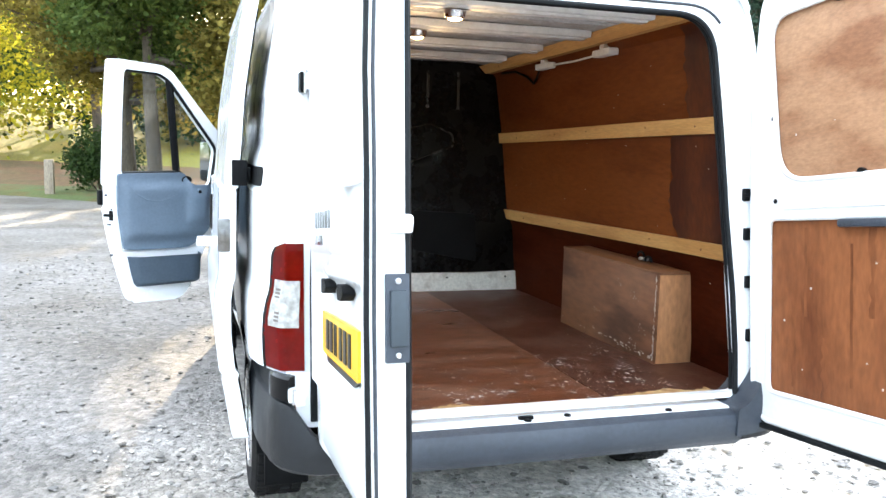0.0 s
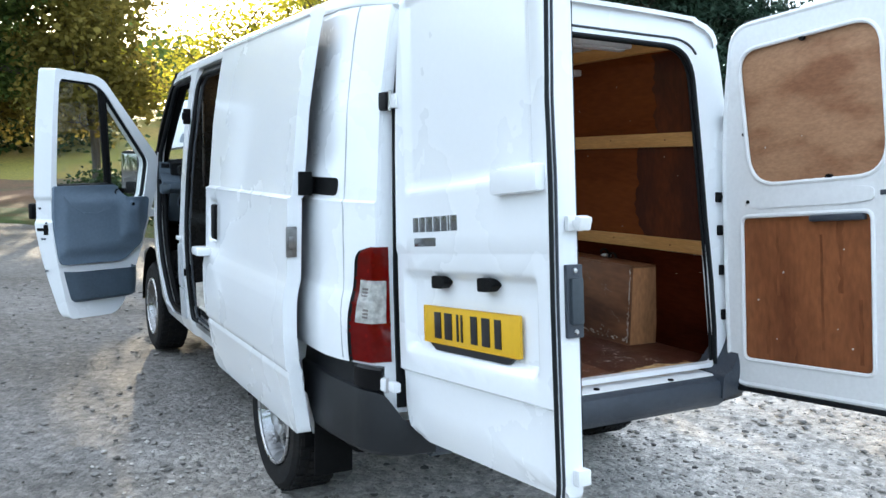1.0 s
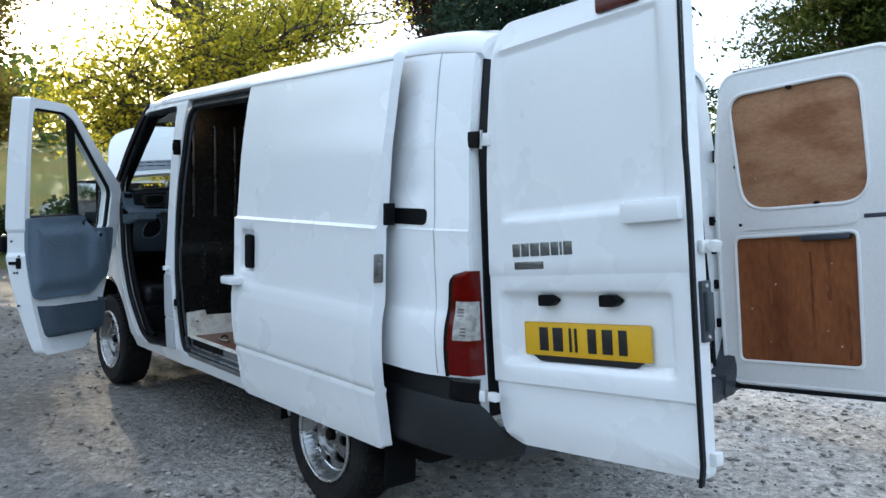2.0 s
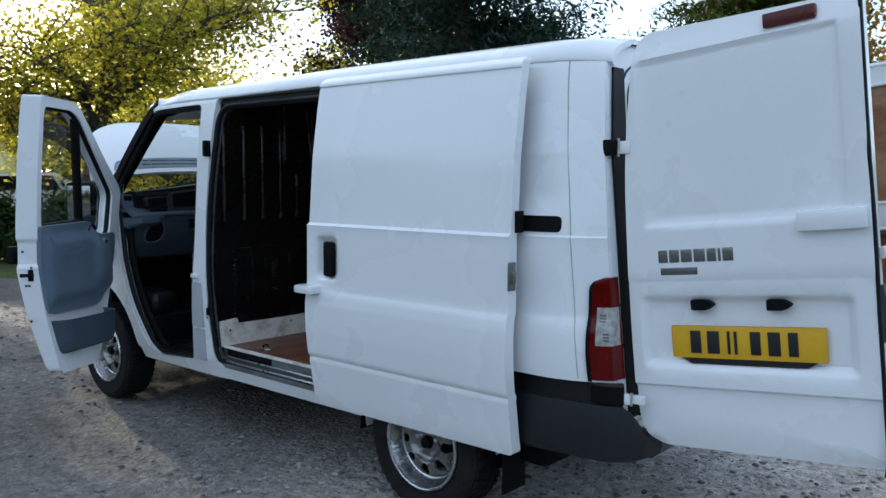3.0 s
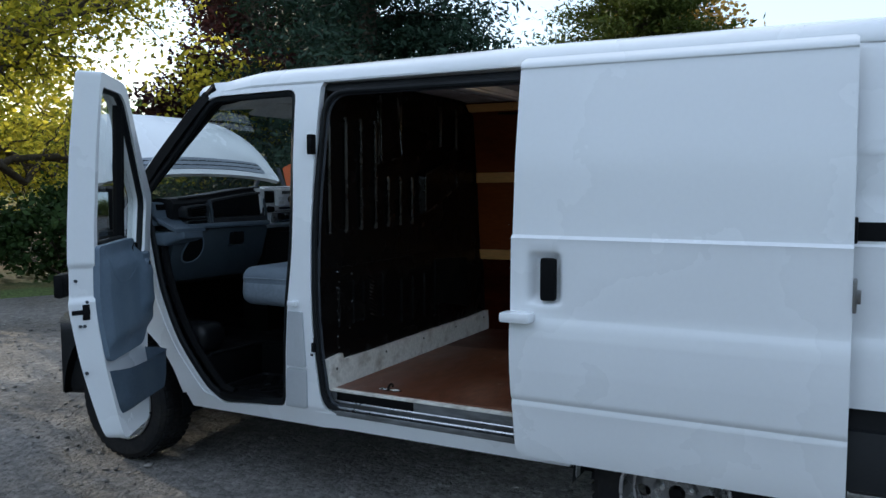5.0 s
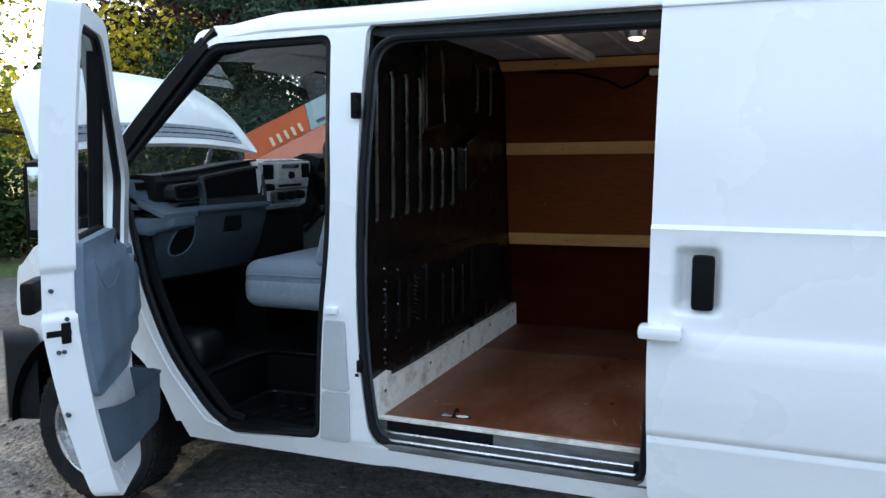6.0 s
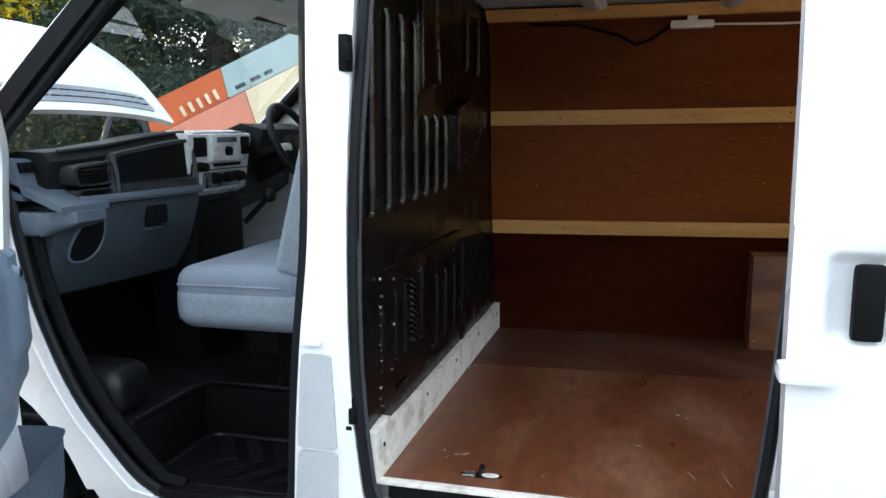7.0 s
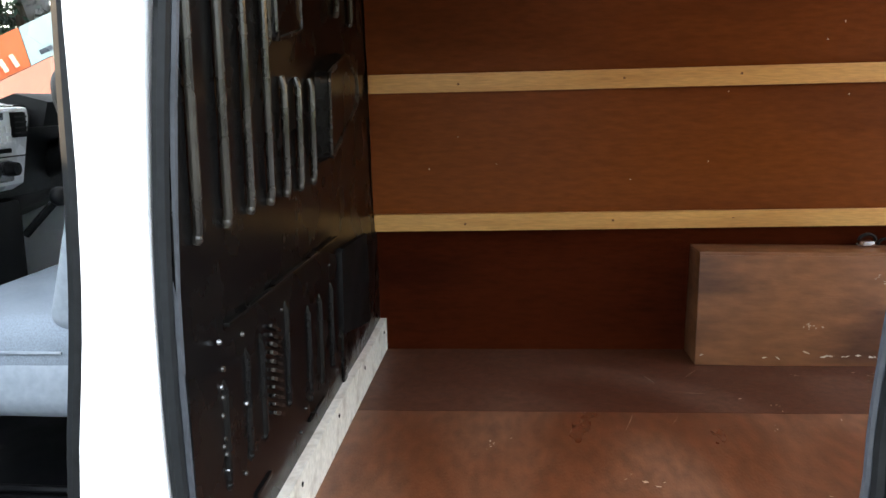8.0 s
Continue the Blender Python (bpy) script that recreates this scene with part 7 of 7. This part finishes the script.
def conifer(seed, x, y, h, radius, base, mat, label, whorls=22, arms=13, per=150, size=0.062, z0=0.3):
    rng = np.random.default_rng(seed)
    ob = thing("conifer", label, "tree", m=pose(x, y, z0))
    b = bmesh.new()
    limb(b, [Vector((0, 0, -0.3)), Vector((0, 0, h * 0.5)), Vector((0, 0, h))], 0.24, 0.03, 9)
    cl = []
    for i in range(whorls):
        t = i / (whorls - 1)
        z = base + (h - base) * t
        r = radius * (1 - t) ** 0.75 * rng.uniform(0.85, 1.1) + 0.15
        for k in range(max(4, int(arms * (1 - 0.6 * t)))):
            a = rng.uniform(0, 6.283)
            rr = r * rng.uniform(0.75, 1.15)
            tip = Vector((math.cos(a) * rr, math.sin(a) * rr, z - 0.18 * rr + 0.2))
            if k % 2 == 0:
                limb(b, [Vector((0, 0, z)), Vector((tip.x * 0.5, tip.y * 0.5, z + 0.1)), tip], 0.03, 0.008, 4)
            for f in (0.35, 0.6, 0.82, 1.0):
                cl.append((tip.x * f, tip.y * f, z + (tip.z - z) * f * f + 0.05))
    part("trunk", b, BARK, ob, "straight dark trunk")
    cr = new("crown", leaf_mesh("crown", leaf_cloud(rng, cl, per, np.array([0.26, 0.26, 0.12]), size, droop=0.5, aspect=0.32), mat))
    cr.parent = ob
    return ob


def shrub(seed, x, y, w, h, mat, label, name="shrub", group="", clumps=60, per=90, size=0.055, z0=0.05):
    rng = np.random.default_rng(seed)
    ob = thing(name, label, "shrub", group, m=pose(x, y, z0))
    cl = []
    while len(cl) < clumps:
        p = rng.uniform(-1, 1, 3)
        if np.linalg.norm(p) < 1:
            cl.append((p[0] * w, p[1] * w * 0.8, h * 0.52 + p[2] * h * 0.46))
    b = bmesh.new()
    for k in range(9):
        c = Vector(cl[k])
        limb(b, [Vector((rng.normal(0, 0.1), rng.normal(0, 0.1), -0.15)), c * 0.5, c], 0.03, 0.008, 5)
    part("stems", b, BARK, ob)
    cr = new("crown", leaf_mesh("crown", leaf_cloud(rng, cl, per, np.array([0.15, 0.15, 0.13]), size), mat))
    cr.parent = ob
    return ob


L_GOLD = leaf_material("backlit yellow green leaves", (0.20, 0.22, 0.03), (0.74, 0.64, 0.07), 0.85)
L_GREEN = leaf_material("mid green leaves", (0.06, 0.10, 0.024), (0.14, 0.185, 0.045), 0.4)
L_LIGHT = leaf_material("pale green leaves", (0.085, 0.125, 0.035), (0.20, 0.22, 0.06), 0.55)
L_DARK = leaf_material("dark blue green needles", (0.016, 0.034, 0.022), (0.04, 0.07, 0.045), 0.12)
L_COPPER = leaf_material("copper purple leaves", (0.035, 0.018, 0.022), (0.075, 0.03, 0.03), 0.3)
L_YEW = leaf_material("olive conifer sprays", (0.045, 0.065, 0.012), (0.09, 0.11, 0.02), 0.25)
L_AUTUMN = leaf_material("orange yellow leaves", (0.30, 0.17, 0.03), (0.42, 0.26, 0.05), 0.5)
L_HEDGE = leaf_material("dark evergreen hedge leaves", (0.02, 0.04, 0.012), (0.05, 0.085, 0.025), 0.2)

L_OLIVE = leaf_material("olive brown leaves", (0.13, 0.11, 0.025), (0.31, 0.25, 0.06), 0.5)
spreading_tree(3, 2.5, 12.0, 8.6, 3.6, 1.2, L_GOLD, "tall spreading tree with backlit yellow green leaves and dark limbs", limbs=38, subs=8, twigs=6, per=11, size=0.046, trunk=0.15, spread=0.30, lean=(2.1, 1.0))
spreading_tree(4, -2.9, 20.5, 10.0, 2.7, 2.2, L_OLIVE, "brown green woodland tree with bare lower limbs", limbs=12, subs=7, twigs=6, per=22, size=0.078, trunk=0.18, spread=0.30)
spreading_tree(5, 9.5, 11.6, 8.0, 2.5, 1.3, L_COPPER, "copper beech with dark purple leaves", limbs=24, subs=8, twigs=6, per=34, size=0.058, trunk=0.20, spread=0.24)
conifer(6, 7.4, 7.6, 9.5, 2.7, 0.9, L_DARK, "broad dark blue green conifer beside the car park")
conifer(7, 11.6, 4.2, 10.0, 1.75, 0.8, L_YEW, "olive green conifer with drooping sprays")
tree(8, 8.5, 21.0, 6.2, 2.8, 1.0, L_GOLD, "distant yellow green tree", clumps=90, per=171, size=0.077, spread=0.45)
tree(9, -4.4, 27.0, 11, 4.0, 2.6, L_LIGHT, "green woodland tree beyond the verge", clumps=110, per=171, size=0.084, spread=0.5)
spreading_tree(10, -2.1, 17.6, 9.8, 2.6, 2.9, L_GREEN, "dense dark green tree with a thick trunk on the verge", limbs=24, subs=8, twigs=6, per=40, size=0.066, trunk=0.16, spread=0.26, lean=(0.7, 0.0))
# crown set high on a bare trunk to keep sun off the gravel
tree(16, 0.9, 24.0, 9.4, 1.8, 4.9, L_OLIVE, "tall olive gold tree before the meadow, crown raised to block sun", clumps=110, per=170, size=0.080, spread=0.36, trunk=0.13)
# made-up tree, placed and turned to block sun but for one dapple
tree(113, 0.1, 16.6, 4.4, 1.25, 1.6, L_OLIVE, "small dense olive green tree added to shade the gravel", clumps=60, per=150, size=0.075, spread=0.30, trunk=0.08).matrix_world = pose(0.1, 16.6, 0.3, rz=90)
tree(18, 7.2, 10.4, 3.5, 1.35, 0.5, L_GOLD, "low golden tree before the copper beech", clumps=60, per=80, size=0.055, spread=0.30, trunk=0.07)
tree(11, -9.5, 29.0, 12, 4.2, 3.0, L_GOLD, "golden backlit woodland tree", clumps=110, per=171, size=0.084, spread=0.5)
tree(12, -12.5, 25.0, 11, 3.8, 2.8, L_GOLD, "golden woodland tree by the bank", clumps=110, per=171, size=0.084, spread=0.5)
tree(13, 17.6, 5.1, 6.0, 1.8, 1.2, L_AUTUMN, "orange autumn tree behind the conifers", clumps=70, per=171, size=0.084, spread=0.4)
shrub(15, -3.65, 21.5, 0.85, 1.65, L_HEDGE, "rounded dark evergreen bush on the verge", clumps=90)
for k, (x, y, w, h) in enumerate([(0.2, 14.4, 1.0, 1.0), (1.6, 12.0, 1.1, 1.05), (2.8, 10.6, 1.1, 1.2), (4.2, 9.8, 1.1, 1.3), (5.6, 9.0, 1.1, 1.3), (7.4, 8.2, 1.2, 1.3), (9.4, 7.4, 1.2, 1.3)]):
    shrub(20 + k, x, y + 0.9, w, h, L_HEDGE, "low dark green hedge shrub at the gravel's edge", name="hedge_shrub", group="hedge shrubs along the gravel")
for px, py in ((-4.85, 20.6), (-3.35, 19.4)):
    tagged(part("bollard_post", box(-0.11, 0.11, -0.11, 0.11, -0.1, 0.85, 0.02, Matrix.Translation((px, py, 0.1))), POSTWOOD), "short weathered wooden post on the verge", "post", "posts along the verge")

# far woods close the view
rng = np.random.default_rng(40)
cl = []
for k in range(900):
    a = rng.uniform(radians(-100), radians(130))
    d = rng.uniform(42, 62)
    hgt = (3.6 if a > -0.30 else 7.5) + 1.6 * noise.noise((a * 5, 0.0, 1.0))
    cl.append((d * math.sin(a), d * math.cos(a), (4.5 if -0.5 < a < 0.22 else 1) + rng.uniform(0, 1) ** 0.8 * hgt))
fw = new("far_woods", leaf_mesh("far_woods", leaf_cloud(rng, cl, 60, np.array([1.3, 1.3, 0.9]), 0.34), L_GREEN))
tagged(fw, "distant green woods closing the view", "woods", kind="stuff")
# unseen belt of woods, added to hold back low side light
cl = []
for k in range(620):
    a = rng.uniform(radians(128), radians(262))
    d = rng.uniform(30, 40)
    cl.append((d * math.sin(a), d * math.cos(a), 0.5 + rng.uniform(0, 1) ** 0.8 * (5.0 + 1.6 * noise.noise((a * 5, 3.0, 1.0)))))
tagged(new("wood_edge", leaf_mesh("wood_edge", leaf_cloud(rng, cl, 60, np.array([1.2, 1.2, 0.9]), 0.36), L_GREEN)), "unseen dark woods added on the other side to block low light", "woods", kind="stuff")
b = bmesh.new()
for k in range(60):
    a = radians(-100 + 230 * k / 59) + 0.02 * math.sin(k * 7)
    d = 40 + 8 * abs(math.sin(k * 3.1))
    limb(b, [Vector((d * math.sin(a), d * math.cos(a), 0)), Vector((d * math.sin(a) + 0.3, d * math.cos(a), 3.4))], 0.2, 0.1, 6)
tagged(part("far_trunks", b, BARK), "trunks of the distant woods", "woods", kind="stuff")

rng = np.random.default_rng(41)
cl = []
for k in range(420):
    a = rng.uniform(radians(-42), radians(4))
    if -0.27 < a < -0.14 and k % 4:
        continue
    d = rng.uniform(36, 44)
    cl.append((d * math.sin(a), d * math.cos(a), 2.6 + rng.uniform(0, 1) ** 1.6 * (5.0 if a < -0.05 else 1.2)))
gold = []
for k in range(260):
    a = rng.uniform(-0.30, -0.13)
    d = rng.uniform(33, 39)
    gold.append((d * math.sin(a), d * math.cos(a), 2.2 + rng.uniform(0, 1) * 6.5))
gw = new("autumn_wood", leaf_mesh("autumn_wood", leaf_cloud(rng, gold, 34, np.array([0.7, 0.7, 0.5]), 0.12), L_GOLD))
tagged(gw, "golden backlit leaves along the wood's edge", "woods", kind="stuff")
uw = new("underwood", leaf_mesh("underwood", leaf_cloud(rng, cl, 70, np.array([0.9, 0.9, 0.6]), 0.17), L_HEDGE))
tagged(uw, "dark green undergrowth along the wood's edge", "undergrowth", kind="stuff")

# ---- banner and parked car beyond the van ----
ORANGE = material("orange banner cloth", (0.62, 0.12, 0.03), 0.7, spots=(0.5, 0.10, 0.03), scale=3, grain=0.06)
CORAL = material("coral banner cloth", (0.72, 0.26, 0.17), 0.7, spots=(0.62, 0.22, 0.15), scale=3, grain=0.06)
CREAM = material("cream banner cloth", (0.80, 0.66, 0.46), 0.7, spots=(0.72, 0.58, 0.40), scale=3, grain=0.06)
PALEBLUE = material("pale blue banner cloth", (0.38, 0.48, 0.48), 0.7, spots=(0.32, 0.42, 0.42), scale=3, grain=0.06)
ban = thing("banner", "slanting orange and cream cloth banner on a leaning pole", "banner")
b_m = Matrix.Translation((2.79, 5.22, 1.41)) @ Matrix.Rotation(radians(-60), 4, "Z") @ Matrix.Rotation(radians(-27), 4, "Y")
ban.matrix_world = Matrix.Translation((2.4, 5.9, 0))
inv = ban.matrix_world.inverted() @ b_m


def cloth(u0, u1, v0, v1, mat, lab, skew=0.0, dy=0.0):
    bmc = sheet([(u0, v0), (u1, v0), (u1 + skew, v1), (u0 + skew, v1)], (), lambda u, v: (u, dy + 0.03 * math.sin(u * 3), v), back=lambda u, v: (u, dy + 0.006 + 0.03 * math.sin(u * 3), v), cuts_u=steps(u0, u1, 8))
    o = part("cloth", bmc, mat, ban, lab)
    o.matrix_local = inv
    return o


cloth(-0.28, 0.36, 0.13, 0.36, ORANGE, "orange cloth panel", 0.06)
cloth(0.365, 1.1, 0.13, 0.36, PALEBLUE, "pale blue cloth panel", 0.06)
cloth(-0.26, 0.45, -0.15, 0.125, CORAL, "coral cloth panel", 0.05, -0.01)
cloth(0.455, 1.3, -0.15, 0.125, CREAM, "cream cloth panel", 0.05, -0.01)
for u in (0.00, 0.07, 0.14, 0.21, 0.28):
    o = part("letter_bar", box(u, u + 0.028, -0.012, -0.006 + 0.03 * math.sin(u * 3), 0.155, 0.235, 0.002), CREAM, ban)
    o.matrix_local = inv
for u in (0.45, 0.58, 0.70):
    o = part("letter_bar", box(u, u + 0.085, -0.004 + 0.03 * math.sin(u * 3), 0.002 + 0.03 * math.sin(u * 3), 0.16, 0.19, 0.002), BUMPER, ban)
    o.matrix_local = inv
o = part("pole", tube([(-0.50, 0.03, -0.85), (-0.34, 0.03, -0.1), (-0.27, 0.03, 0.38)], 0.02, 8), BUMPER, ban)
o.matrix_local = inv
part("base_foot", box(-0.25, 0.25, -0.25, 0.25, 0.0, 0.06, 0.02), BUMPER, ban)
part("mast", tube([(0, 0, 0.05), (0, 0, 1.0), (0.15, -0.2, 1.75)], 0.022, 8), BUMPER, ban)


def parked_car(x, y, rz):
    car = thing("parked_car", "white hatchback parked beyond the hedge", "car", m=pose(x, y, 0.15, 0, 0, rz))
    prof = [(-2.0, 0.30), (2.0, 0.30), (2.05, 0.60), (1.95, 0.80), (1.1, 0.95), (0.45, 1.42), (-1.2, 1.46), (-1.85, 1.02), (-2.05, 0.85)]
    b = bmesh.new()
    l = [b.verts.new((-0.85 + (0.12 if z > 1.2 else 0), yy, z)) for yy, z in prof]
    r = [b.verts.new((0.85 - (0.12 if z > 1.2 else 0), yy, z)) for yy, z in prof]
    b.faces.new(l)
    b.faces.new(list(reversed(r)))
    for i in range(len(prof)):
        j = (i + 1) % len(prof)
        b.faces.new((l[i], r[i], r[j], l[j]))
    bmesh.ops.bevel(b, geom=b.edges[:], offset=0.07, segments=3, affect="EDGES")
    part("body", b, WHITE, car)
    for s in (-1, 1):
        part("side_window", sheet([(-1.3, 1.0), (0.75, 1.0), (0.35, 1.36), (-1.1, 1.38)], (), lambda a, c: (s * (0.86 - 0.27 * max(0, c - 0.98)), a, c), thick=0.0), BLACK, car)
        for yy in (-1.3, 1.3):
            t = lathe([(0.0, s * 0.88), (0.18, s * 0.89), (0.2, s * 0.88), (0.30, s * 0.87), (0.31, s * 0.80), (0.30, s * 0.68)], 24)
            bmesh.ops.translate(t, verts=t.verts, vec=(0, yy, 0.31))
            part("wheel", t, TYRE, car)
    return car


parked_car(5.0, 21.2, 70)
